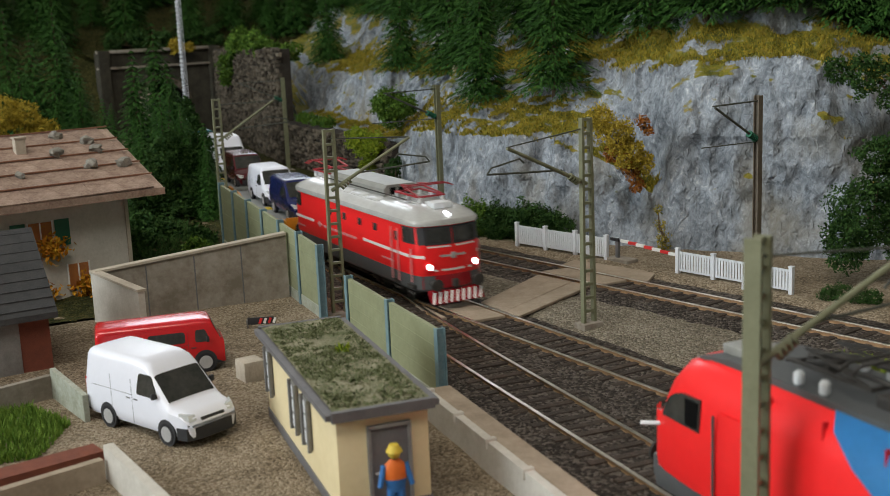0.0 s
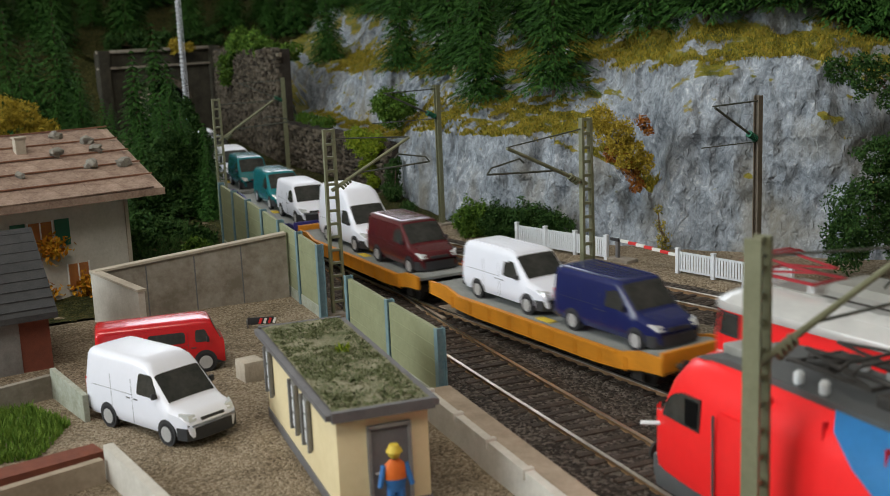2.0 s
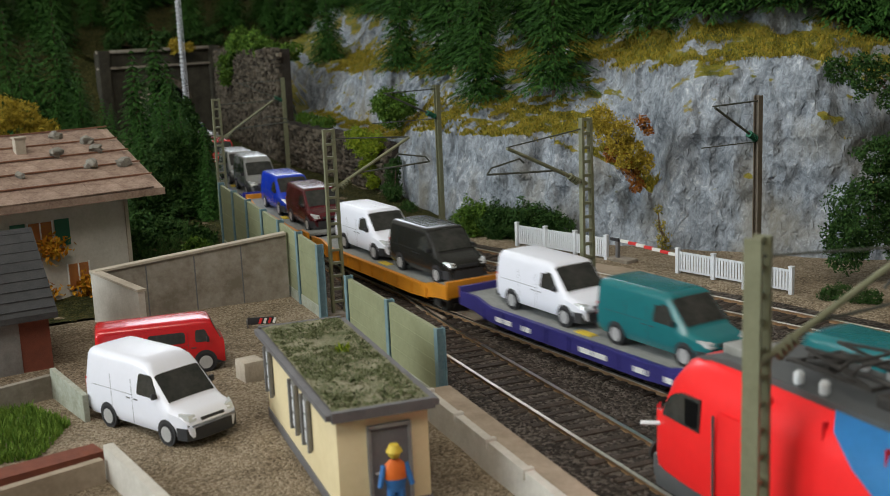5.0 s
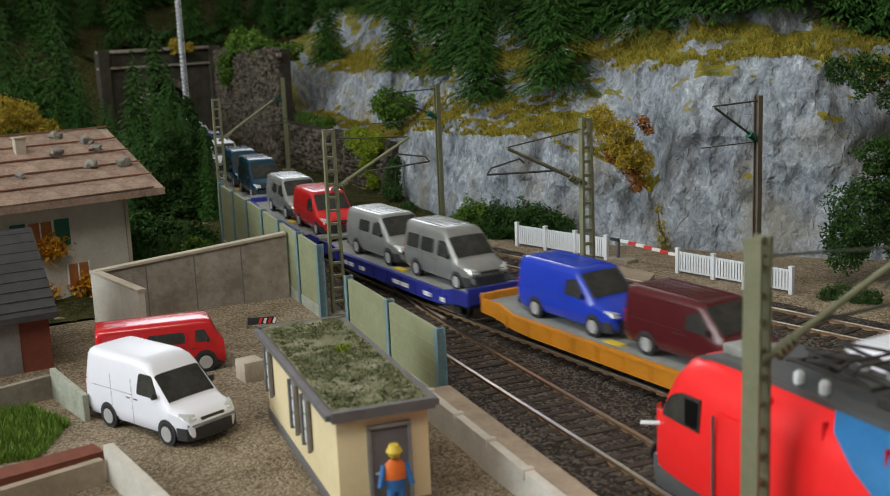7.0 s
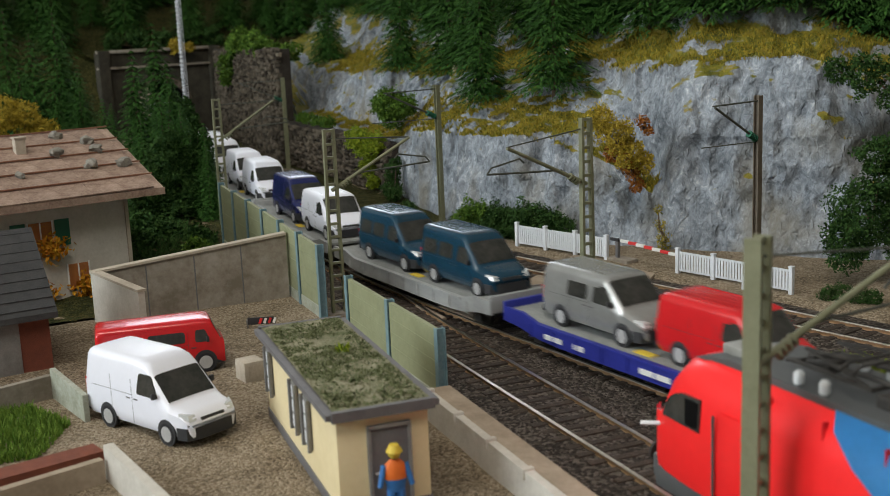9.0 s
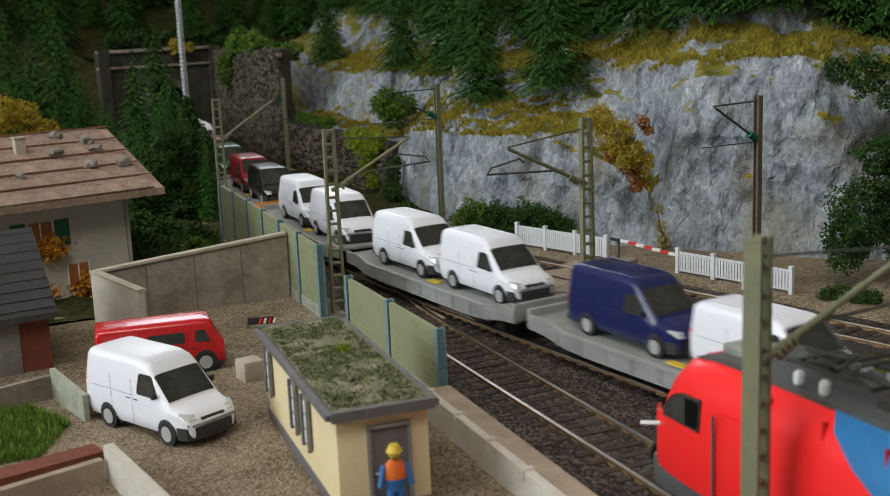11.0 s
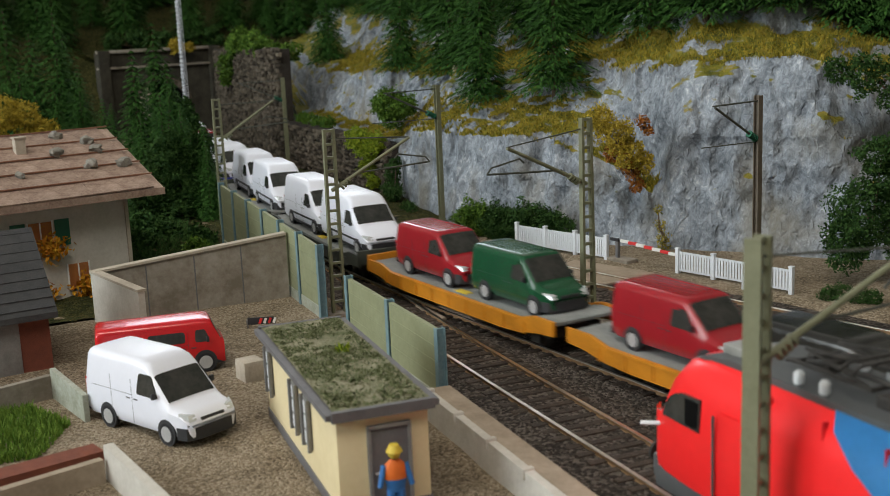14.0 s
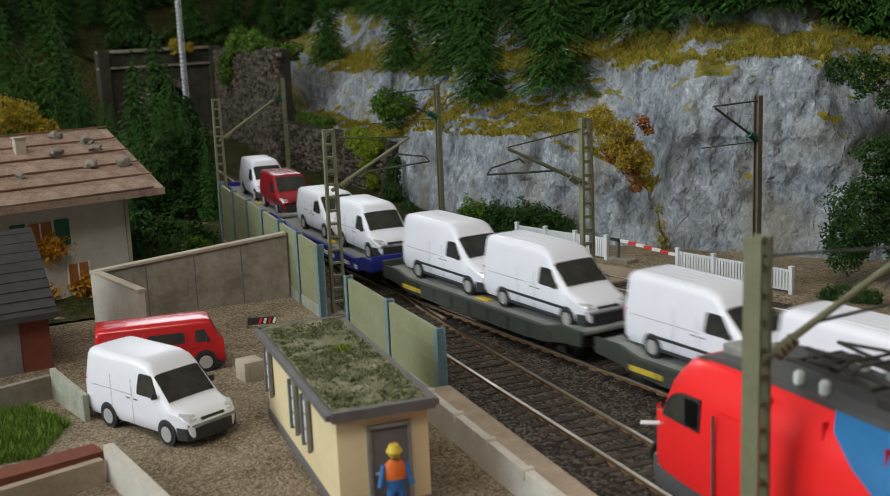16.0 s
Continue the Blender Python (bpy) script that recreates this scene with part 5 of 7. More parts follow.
def lattice_mast(x, y, h, reach, drop, label, rz=0.0, w=0.42, base=True, spin=0.0, flange=0.10):
    """Two channels with rungs, a tapering head, and a cantilever of given reach along local y."""
    t = thing("catenary_mast", at(x, y, 0, rz), label, "catenary mast", "catenary masts")
    for s in (-1, 1):
        bm = B()
        loft(bm, [[(sx * flange, sy * 0.05 + s * k, z) for sx, sy in ((-1, -1), (1, -1), (1, 1), (-1, 1))] for k, z in ((w * 0.56, -0.25), (w * 0.42, h))])
        bmesh.ops.rotate(bm, cent=(0, 0, 0), matrix=Matrix.Rotation(radians(spin), 3, "Z"), verts=bm.verts)
        part("channel", bm, "mastgreen", t)
    n = int(h / 0.48)
    for k in range(1, n + 1):
        z = h * k / n - 0.06
        bm = B()
        box(bm, (0, 0, z), (0.14, w * (1.12 - 0.28 * z / h), 0.09))
        bmesh.ops.rotate(bm, cent=(0, 0, 0), matrix=Matrix.Rotation(radians(spin), 3, "Z"), verts=bm.verts)
        part("rung", bm, "mastgreen", t)
    if base:
        bm = B()
        box(bm, (0, 0, -0.2), (0.6, 0.85, 0.42), 0.03)
        part("footing", bm, "concrete", t)
    if reach:
        bm = B()
        rod(bm, (0, 0, h - 2.3), (0, reach, h - drop), 0.075, 0.06)
        part("bracket_tube", bm, "mastgreen", t)
        bm = B()
        rod(bm, (0, 0, h - 0.35), (0, reach, h - drop + 0.02), 0.025)
        part("tie_rod", bm, "wire", t)
        bm = B()
        rod(bm, (0, reach * 0.32, h - 1.72), (0, reach * 1.25, h - 1.55), 0.035)
        rod(bm, (0, reach * 1.25, h - 1.55), (0, reach * 1.2, h - 1.35), 0.03)
        rod(bm, (0, reach * 1.2, h - 1.35), (0, reach * 0.85, h - 1.15), 0.03)
        rod(bm, (0, reach * 0.85, h - 1.15), (0, reach * 0.80, h - 1.3), 0.03)
        part("steady_arm", bm, "wire", t)
        bm = B()
        for k in range(4):
            rod(bm, (0, reach * (0.12 + 0.03 * k), h - 2.2 + 0.07 * k), (0, reach * (0.135 + 0.03 * k), h - 2.165 + 0.07 * k), 0.13, seg=10)
        part("insulator", bm, "mastgreen", t)
    return t


def pole_mast(x, y, h, reach, label, material="mastbrown", rz=0.0):
    t = thing("catenary_pole", at(x, y, 0, rz), label, "catenary mast", "catenary masts")
    bm = B()
    for s in (-1, 1):
        box(bm, (s * 0.10, 0, h / 2), (0.04, 0.26, h))
    box(bm, (0, 0, h / 2), (0.2, 0.05, h))
    part("pole", bm, material, t)
    bm = B()
    box(bm, (0, 0, -0.15), (0.8, 0.8, 0.5), 0.04)
    part("footing", bm, "concrete", t)
    bm = B()
    rod(bm, (0, 0, h - 1.7), (0, reach, h - 0.25), 0.05)
    part("bracket_tube", bm, "wire", t)
    bm = B()
    rod(bm, (0, 0, h - 0.2), (0, reach * 1.05, h - 0.2), 0.03)
    part("tie_rod", bm, "wire", t)
    bm = B()
    for k in range(5):
        rod(bm, (0, reach * (0.06 + 0.035 * k), h - 1.62 + 0.05 * k), (0, reach * (0.075 + 0.035 * k), h - 1.6 + 0.05 * k), 0.14, seg=10)
    part("insulator", bm, "shutter", t)
    bm = B()
    rod(bm, (0, 0, h - 1.75), (0, reach * 1.3, h - 1.65), 0.022)
    part("steady_arm", bm, "wire", t)
    return t


def masts():
    lattice_mast(-16.0, -2.07, 7.0, 3.2, 0.55, "olive green lattice catenary mast beside the noise barrier")
    lattice_mast(-38.0, -1.5, 7.0, 3.2, 0.3, "olive green lattice catenary mast far along the line")
    lattice_mast(-9.75, 5.25, 7.3, -3.3, 0.75, "olive green lattice catenary mast on chippings between tracks", rz=8)
    lattice_mast(9.1, -2.25, 7.0, 3.6, 0.6, "olive lattice catenary mast beside the parked locomotive", w=0.46, spin=28, flange=0.16)
    pole_mast(-30.9, 8.6, 7.4, -3.2, "grey brown catenary pole at the cliff foot", "mastgreen", rz=14)
    pole_mast(-10.6, 13.25, 7.5, -2.6, "brown catenary pole behind the white fence", rz=16)
    pole_mast(-58.7, 7.95, 6.9, -3.2, "thin brown catenary pole before the stone wall", "mastgreen")
    # pale lattice signal pole at the back
    t = thing("lattice_signal_pole", at(-64.0, 1.78, 0, 20), "tall pale grey lattice pole among the firs", "pole")
    for sx, sy in ((-1, -1), (1, -1), (1, 1), (-1, 1)):
        bm = B()
        bar(bm, (sx * 0.15, sy * 0.15, 0), (sx * 0.12, sy * 0.12, 14.5), 0.04, 0.04)
        part("corner_rail", bm, "latticewhite", t)
    bm = B()
    for k in range(46):
        z, s = 0.3 + k * 0.31, (1 if k % 2 else -1)
        bar(bm, (-0.14 * s, -0.14, z), (0.14 * s, -0.14, z + 0.31), 0.035, 0.035)
        bar(bm, (0.14, -0.14 * s, z), (0.14, 0.14 * s, z + 0.31), 0.035, 0.035)
        bar(bm, (-0.2, -0.16, z), (0.2, -0.16, z), 0.06, 0.10)
    tagged(part("lattice", bm, "latticewhite", t), kind="stuff")


def yard_walls():
    noise_barrier((-31.5, -2.95), (-15.5, -2.85), 3.2, 2.72, 6, "olive panel noise barrier with blue grey steel posts")
    noise_barrier((-12.05, -2.9), (-3.95, -2.92), 2.22, 2.26, 2, "low olive noise barrier panels with blue grey posts")
    # rear concrete wall with coping
    t, L = wall_between("concrete_wall", (-19.6, -10.5), (-19.6, -3.05), -0.3, 1.93, 2.58, 0.28, "concrete", "stained grey brown concrete yard wall with pale coping")
    bm = B()
    extrude(bm, [(-0.02, 1.93), (L, 2.58), (L, 2.68), (-0.02, 2.03)], -0.2, 0.2)
    part("coping", bm, "coping", t)
    for k in range(1, 4):
        bm = B()
        z = 1.93 + 0.65 * k / 4
        box(bm, (L * k / 4, -0.144, z / 2 - 0.1), (0.05, 0.012, z))
        part("joint", bm, "roofedge", t)
    t, L = wall_between("concrete_wall", (-19.8, -10.55), (-15.5, -9.42), -0.3, 1.93, 1.90, 0.24, "stucco", "short pale concrete wall returning into the yard")
    bm = B()
    extrude(bm, [(0, 1.93), (L + 0.03, 1.90), (L + 0.03, 1.99), (0, 2.02)], -0.17, 0.17)
    part("coping", bm, "coping", t)
    # wall beside the near track: pale panels, tan coping
    t, L = wall_between("retaining_wall", (-3.7, -3.55), (12.0, -4.05), -0.3, 0.78, 0.85, 0.22, "stucco", "low white grey retaining wall with tan coping by the track")
    bm = B()
    extrude(bm, [(0, 0.62), (L, 0.68), (L, 0.80), (0, 0.74)], 0.11, 0.75)
    part("coping", bm, "plank", t, "tan stone coping")
    for k in range(8):
        bm = B()
        x = 0.4 + k * 2.1
        box(bm, (x, -0.02, 0.74), (0.16, 0.30, 0.26), 0.02)
        part("pier", bm, "stucco", t)
    # low walls about the lawn
    wall_between("garden_wall", (-9.8, -15.8), (-10.9, -12.95), -0.3, 0.72, 0.72, 0.22, "concrete", "low grey rendered garden wall by the lawn")
    wall_between("garden_wall", (-10.8, -12.9), (-8.0, -12.25), -0.3, 0.95, 0.80, 0.16, "barrier_base", "low pale blue grey garden wall end")
    wall_between("kerb_wall", (-3.2, -12.4), (-2.0, -16.0), -0.3, 0.60, 0.60, 0.25, "plank", "low tan sandstone kerb wall")
    wall_between("kerb_wall", (-3.35, -12.2), (2.5, -11.2), -0.3, 0.90, 0.90, 0.25, "stucco", "low pale rendered kerb wall")
    t = thing("lawn", at(-7.6, -13.9, 0, 0), "small patch of bright green lawn", "grass", kind="stuff")
    bm = B()
    rng = random.Random(4)
    for _ in range(5200):
        x, y = rng.uniform(-2.6, 1.9), rng.uniform(-2.2, 1.35)
        if y > 1.2 - 0.45 * abs(x + 0.4):
            continue
        blade(bm, x, y, 0, rng.uniform(0.12, 0.32), rng)
    me = finish("lawn_blades", bm, "lawn", 0)
    ob = new("lawn_blades", me)
    ob.parent = t
    wall_between("brick_edging", (-4.9, -12.3), (-3.9, -16.0), -0.2, 0.30, 0.30, 0.75, "redbrick", "red brick edging strip along the lawn")


def blade(bm, x, y, z, h, rng, lean=0.5):
    a = rng.uniform(0, 6.28)
    w = 0.035
    dx, dy = math.cos(a) * w, math.sin(a) * w
    lx, ly = rng.uniform(-lean, lean) * h, rng.uniform(-lean, lean) * h
    p = [bm.verts.new(c) for c in ((x - dx, y - dy, z), (x + dx, y + dy, z), (x + lx, y + ly, z + h))]
    bm.faces.new(p)


# ---- hut ----
def hut():
    t = thing("utility_hut", at(-1.95, -6.6, 0, -3.0), "cream rendered utility hut with flat mossy roof", "hut")
    Lx, Ly, H = 7.75, 2.15, 2.42
    bm = B()
    box(bm, (0, 0, H / 2 - 0.1), (Lx, Ly, H + 0.2), 0.03)
    part("wall", bm, "creamwall", t)
    bm = B()
    box(bm, (0, 0, 0.1), (Lx + 0.06, Ly + 0.06, 0.3), 0.02)
    part("plinth", bm, "roofedge", t)
    bm = B()
    for a, b in (((-1, -1), (1, -1)), ((1, -1), (1, 1)), ((1, 1), (-1, 1)), ((-1, 1), (-1, -1))):
        ax, ay, bx, by = a[0] * (Lx / 2 + 0.12), a[1] * (Ly / 2 + 0.12), b[0] * (Lx / 2 + 0.12), b[1] * (Ly / 2 + 0.12)
        bar(bm, (ax, ay, H + 0.06), (bx, by, H + 0.06), 0.14, 0.24) if ax == bx else bar(bm, (ax, ay, H + 0.06), (bx, by, H + 0.06), 0.24, 0.14)
    part("roof_trim", bm, "roofedge", t)
    bm = B()
    n, m = 90, 30
    vs = [[bm.verts.new((-Lx / 2 - 0.06 + (Lx + 0.12) * i / n, -Ly / 2 - 0.06 + (Ly + 0.12) * j / m, H + 0.17 + 0.035 * fbm(i * 0.35, j * 0.35, 2, 4))) for j in range(m + 1)] for i in range(n + 1)]
    for i in range(n):
        for j in range(m):
            bm.faces.new((vs[i][j], vs[i + 1][j], vs[i + 1][j + 1], vs[i][j + 1]))
    part("roof_surface", bm, "mossroof", t, "mottled moss and grit roof surface")
    bm = B()
    rng = random.Random(8)
    for _ in range(12000):
        x, y = rng.uniform(-Lx / 2, Lx / 2), rng.uniform(-Ly / 2, Ly / 2)
        if fbm(x * 0.9, y * 0.9, 5, 3) + rng.gauss(0, 0.18) > -0.08:
            blade(bm, x, y, H + 0.16, rng.uniform(0.03, 0.07), rng, 1.4)
    tagged(part("moss", bm, "mossblade", t, smooth=0), kind="stuff")
    bm = B()
    for _ in range(60):
        blade(bm, -0.6 + rng.gauss(0, 0.1), 0.35 + rng.gauss(0, 0.1), H + 0.16, rng.uniform(0.1, 0.22), rng, 0.8)
    tagged(part("weed_tuft", bm, "limeleaf", t, smooth=0), kind="stuff")
    # grey shutters and windows on the yard side
    for x, zc in ((-3.2, 1.5), (-0.1, 1.45), (1.2, 1.45)):
        bm = B()
        box(bm, (x, -Ly / 2 - 0.02, zc), (0.62, 0.08, 1.25), 0.02)
        w = part("window", bm, "greywood", t, "grey framed window")
        for k in range(3):
            bm = B()
            box(bm, (x, -Ly / 2 - 0.07, zc - 0.38 + 0.38 * k), (0.36, 0.03, 0.30), 0.01)
            part("pane", bm, "insul", w)
        for s in (-1, 1):
            bm = B()
            box(bm, (x + s * 0.30, -Ly / 2 - 0.09, zc), (0.09, 0.10, 1.32), 0.02)
            part("shutter", bm, "greywood", w)
    # door on the end
    bm = B()
    box(bm, (Lx / 2 + 0.02, 0.12, 1.0), (0.08, 0.92, 2.05), 0.01)
    d = part("door", bm, "roofedge", t)
    bm = B()
    for y in (-0.35, 0.59):
        box(bm, (Lx / 2 + 0.05, y, 1.03), (0.1, 0.08, 2.15))
    box(bm, (Lx / 2 + 0.05, 0.12, 2.09), (0.1, 1.02, 0.08))
    part("frame", bm, "greywood", d)
    bm = B()
    box(bm, (Lx / 2 + 0.09, -0.18, 1.0), (0.06, 0.12, 0.05), 0.01)
    part("handle", bm, "hub", d)
    # doll at the door: one plain shape
    bm = B()
    for s in (-1, 1):
        rod(bm, (0, s * 0.11, 0), (0, s * 0.10, 0.85), 0.09, 0.11, 10)
        rod(bm, (0, s * 0.24, 1.42), (0.08, s * 0.36, 0.95), 0.07, 0.06, 8)
    loft(bm, [[(0.15 * c * k, 0.25 * s * k, z) for c, s in ((math.cos(a * 0.628), math.sin(a * 0.628)) for a in range(10))] for k, z in ((0.75, 0.8), (1, 1.1), (1, 1.4), (0.4, 1.55))])
    g = bmesh.ops.create_uvsphere(bm, u_segments=12, v_segments=8, radius=0.14)
    bmesh.ops.translate(bm, vec=(0, 0, 1.68), verts=g["verts"])
    g = bmesh.ops.create_cone(bm, cap_ends=True, segments=14, radius1=0.19, radius2=0.10, depth=0.16)
    bmesh.ops.translate(bm, vec=(0, 0, 1.80), verts=g["verts"])
    me = finish("worker_doll", bm, "figblue")
    for k in ("figorange", "yellow"):
        me.materials.append(M[k])
    for p in me.polygons:
        z = p.center.z / U
        y = abs(p.center.y) / U
        p.material_index = 2 if z > 1.58 else (1 if 0.95 < z < 1.55 and y < 0.23 else 0)
    ob = new("worker_doll", me)
    ob.matrix_basis = at(2.62, -6.82, 0.0, -10)
    tagged(ob, "small plastic worker doll in blue and orange", "figurine")


# ---- chalet ----
def chalet():
    t = thing("chalet", at(-25.0, -8.4, 0, 13.3), "off-white chalet with brown shingle roof weighted by stones", "house")
    W, D = 11.0, 10.4
    eave, ridge, run_ = 4.45, 6.3, 5.2
    oh = 0.95
    sl = (ridge - eave) / run_
    bm = B()
    extrude(bm, [(0, -0.4), (0, eave), (-run_, ridge), (-D, eave), (-D, -0.4)], -W, 0)
    part("wall", bm, "stucco", t)
    bm = B()
    box(bm, (0.02, -0.06, 1.8), (0.14, 0.16, 4.3), 0.02)
    part("corner_post", bm, "coping", t)
    # roof slab under the shingles
    for s in (1, -1):
        bm = B()
        x0 = oh if s > 0 else -D - oh
        z0 = eave - sl * oh
        extrude(bm, [(x0, z0), (-run_, ridge), (-run_, ridge + 0.16), (x0, z0 + 0.16)], -W - 1.2, 1.35)
        part("roof", bm, "shingle", t)
    bm = B()
    extrude(bm, [(oh, eave - sl * oh - 0.10), (oh + 0.07, eave - sl * oh - 0.10), (oh + 0.07, eave - sl * oh + 0.2), (oh, eave - sl * oh + 0.2)], -W - 1.2, 1.35)
    part("fascia", bm, "shingle", t)
    # boards in overlapping rows
    rng = random.Random(3)
    bmb = B()
    box(bmb, (0, 0, 0), (1.36, 2.64, 0.06))
    board = finish("shingle_board", bmb, "shingle", 0)
    ang = math.atan(sl)
    rows = 5
    slope_len = math.hypot(run_ + oh, ridge - eave + sl * oh)
    for k in range(rows):
        u = (k + 0.5) / rows
        x = oh + 0.05 - (run_ + oh) * u
        z = eave - sl * oh + (ridge - eave + sl * oh) * u + 0.235
        y = -W + 0.15
        while y < 0.2:
            ob = new("shingle_board", board)
            ob.parent = t
            ob.matrix_basis = at(x, y, z + rng.uniform(-0.015, 0.015), rng.uniform(-0.2, 0.2), 0, math.degrees(ang) - 2.5 + rng.uniform(-0.3, 0.3))
            y += 2.6
    # battens that hold the rows
    for k in range(1, rows + 1):
        u = k / rows - 0.02
        x = oh - (run_ + oh) * u
        z = eave - sl * oh + (ridge - eave + sl * oh) * u + 0.31
        bm = B()
        bar(bm, (x, -W - 1.1, z), (x, 1.3, z), 0.07, 0.06)
        part("batten", bm, "batten", t)
    # chimney
    bm = B()
    box(bm, (-3.4, -3.2, 5.95), (0.44, 0.44, 1.2), 0.02)
    box(bm, (-3.4, -3.2, 6.57), (0.52, 0.52, 0.08), 0.02)
    part("chimney", bm, "coping", t)
    # windows: frame, panes, shutters
    for y, z, w, h, sh in ((-3.75, 2.85, 0.95, 1.0, True), (-6.6, 2.85, 0.95, 1.0, True), (-2.35, 0.95, 0.85, 1.0, False), (-4.4, 0.95, 0.85, 1.0, False)):
        bm = B()
        box(bm, (0.015, y, z), (0.08, w, h), 0.01)
        wn = part("window", bm, "brownwood", t, "orange brown wooden window")
        for s in (-1, 1):
            bm = B()
            box(bm, (0.06, y + s * w * 0.24, z), (0.02, w * 0.30, h * 0.8))
            part("pane", bm, "brownwood" if s else "glass", wn)
        bm = B()
        box(bm, (0.07, y, z), (0.03, 0.06, h), 0.005)
        box(bm, (0.06, y - w / 2 - 0.03, z), (0.06, 0.06, h + 0.1))
        box(bm, (0.06, y + w / 2 + 0.03, z), (0.06, 0.06, h + 0.1))
        part("frame", bm, "white", wn)
        if sh:
            for s in (-1, 1):
                bm = B()
                box(bm, (0.06, y + s * (w / 2 + 0.42), z), (0.06, 0.60, h + 0.1), 0.01)
                part("shutter", bm, "shutter", t, "green louvred shutter")
        # flower box
        bm = B()
        rng2 = random.Random(int(y * 10))
        cz = z - h * 0.55
        for _ in range(420):
            leaf(bm, (0.28 + rng2.gauss(0, 0.14), y + 0.3 + rng2.gauss(0, 0.32), cz + rng2.gauss(0, 0.24)), 0.13, rng2)
        tagged(part("flower_box", bm, "flower", t, "orange and yellow window flowers", smooth=0), kind="stuff")
    # stones on the roof
    for u, y, r in ((0.90, -2.9, 0.24), (0.88, -1.3, 0.30), (0.74, -0.2, 0.28), (0.62, -4.7, 0.24), (0.60, -1.9, 0.36), (0.60, -0.1, 0.33), (0.38, -0.9, 0.30), (0.35, -4.0, 0.22), (0.36, 0.5, 0.33), (0.80, -7.5, 0.3)):
        bm = B()
        bmesh.ops.create_icosphere(bm, subdivisions=2, radius=r * 0.82)
        for v in bm.verts:
            k = 1 + 0.85 * fbm(v.co.x * 4 + y, v.co.y * 3 + u * 9, v.co.z * 3, 3)
            v.co = Vector((v.co.x * k, v.co.y * k * 1.15, v.co.z * k * 0.85))
        st = part("roof_stone", bm, "fieldstone", smooth=25)
        x = oh - (run_ + oh) * u
        z = eave - sl * oh + (ridge - eave + sl * oh) * u + 0.26 + r * 0.40
        st.matrix_basis = t.matrix_basis @ at(x, y, z, rng.uniform(0, 180), 0, 15)
        tagged(st, "grey rough field stone weighting the shingle roof", "stone", "roof stones")


def dark_shed():
    t = thing("brick_shed", at(-14.3, -12.5, 0, 8), "dull red brick shed with steep dark slate roof", "shed")
    bm = B()
    extrude(bm, [(0, -0.3), (0, 2.05), (-2.4, 4.2), (-4.8, 2.05), (-4.8, -0.3)], -6, -0.15)
    part("wall", bm, "redbrick", t)
    for s in (1, -1):
        bm = B()
        x0 = 0.35 if s > 0 else -5.15
        extrude(bm, [(x0, 1.75), (-2.4, 4.2), (-2.4, 4.4), (x0, 1.95)], -6.4, 0.1)
        part("roof", bm, "darkroof", t)
    for k in range(9):
        bm = B()
        z = 1.95 + 2.4 * k / 9
        box(bm, (0.35 - 2.75 * (k + 0.5) / 9, -3.15, z + 0.16), (0.05, 6.45, 0.04))
        part("slate_course", bm, "darkroof", t)
    bm = B()
    box(bm, (0.03, -1.6, 0.9), (0.06, 0.95, 1.9), 0.01)
    part("door", bm, "greywood", t)


# ---- crossing and fence ----
def crossing():
    t = thing("level_crossing", at(0, 0, 0), "worn tan plank level crossing panels between rails", "level crossing", kind="structure")

    def slab(quad, z, th=0.12):
        bm = B()
        loft(bm, [[(x, y, z - th) for x, y in quad], [(x, y, z) for x, y in quad]])
        bmesh.ops.bevel(bm, geom=list(bm.edges), offset=0.02, segments=1, affect="EDGES")
        part("plank", bm, "plank", t)
    # approach between main track and siding, laid in boards
    a0, a1, b0, b1 = Vector((-14.6, 3.25)), Vector((-11.9, 3.55)), Vector((-17.6, 7.35)), Vector((-14.6, 8.15))
    n = 3
    for k in range(n):
        p, q = a0.lerp(a1, k / n), a0.lerp(a1, (k + 0.985) / n)
        r, s = b0.lerp(b1, k / n), b0.lerp(b1, (k + 0.985) / n)
        slab([p, q, s, r], -0.02 + random.uniform(-0.01, 0.01))
    # inside the tracks
    for line, x0, x1 in ((MAIN, -14.9, -12.2), (SIDE, -18.0, -14.6)):
        for k in range(2):
            xa, xb = x0 + (x1 - x0) * k / 2, x0 + (x1 - x0) * (k + 0.98) / 2
            ya, yb = float(np.interp(xa, *line)), float(np.interp(xb, *line))
            slab([(xa, ya - 0.62), (xb, yb - 0.62), (xb, yb + 0.62), (xa, ya + 0.62)], -0.01)
    ya, yb = float(np.interp(-18.6, *SIDE)), float(np.interp(-14.2, *SIDE))
    slab([(-18.8, ya + 0.95), (-13.9, yb + 1.0), (-15.2, yb + 2.3), (-19.3, ya + 1.9)], -0.03)
    slab([(-15.6, 0.9), (-13.2, 0.95), (-13.2, 1.2), (-15.6, 1.1)], -0.03)


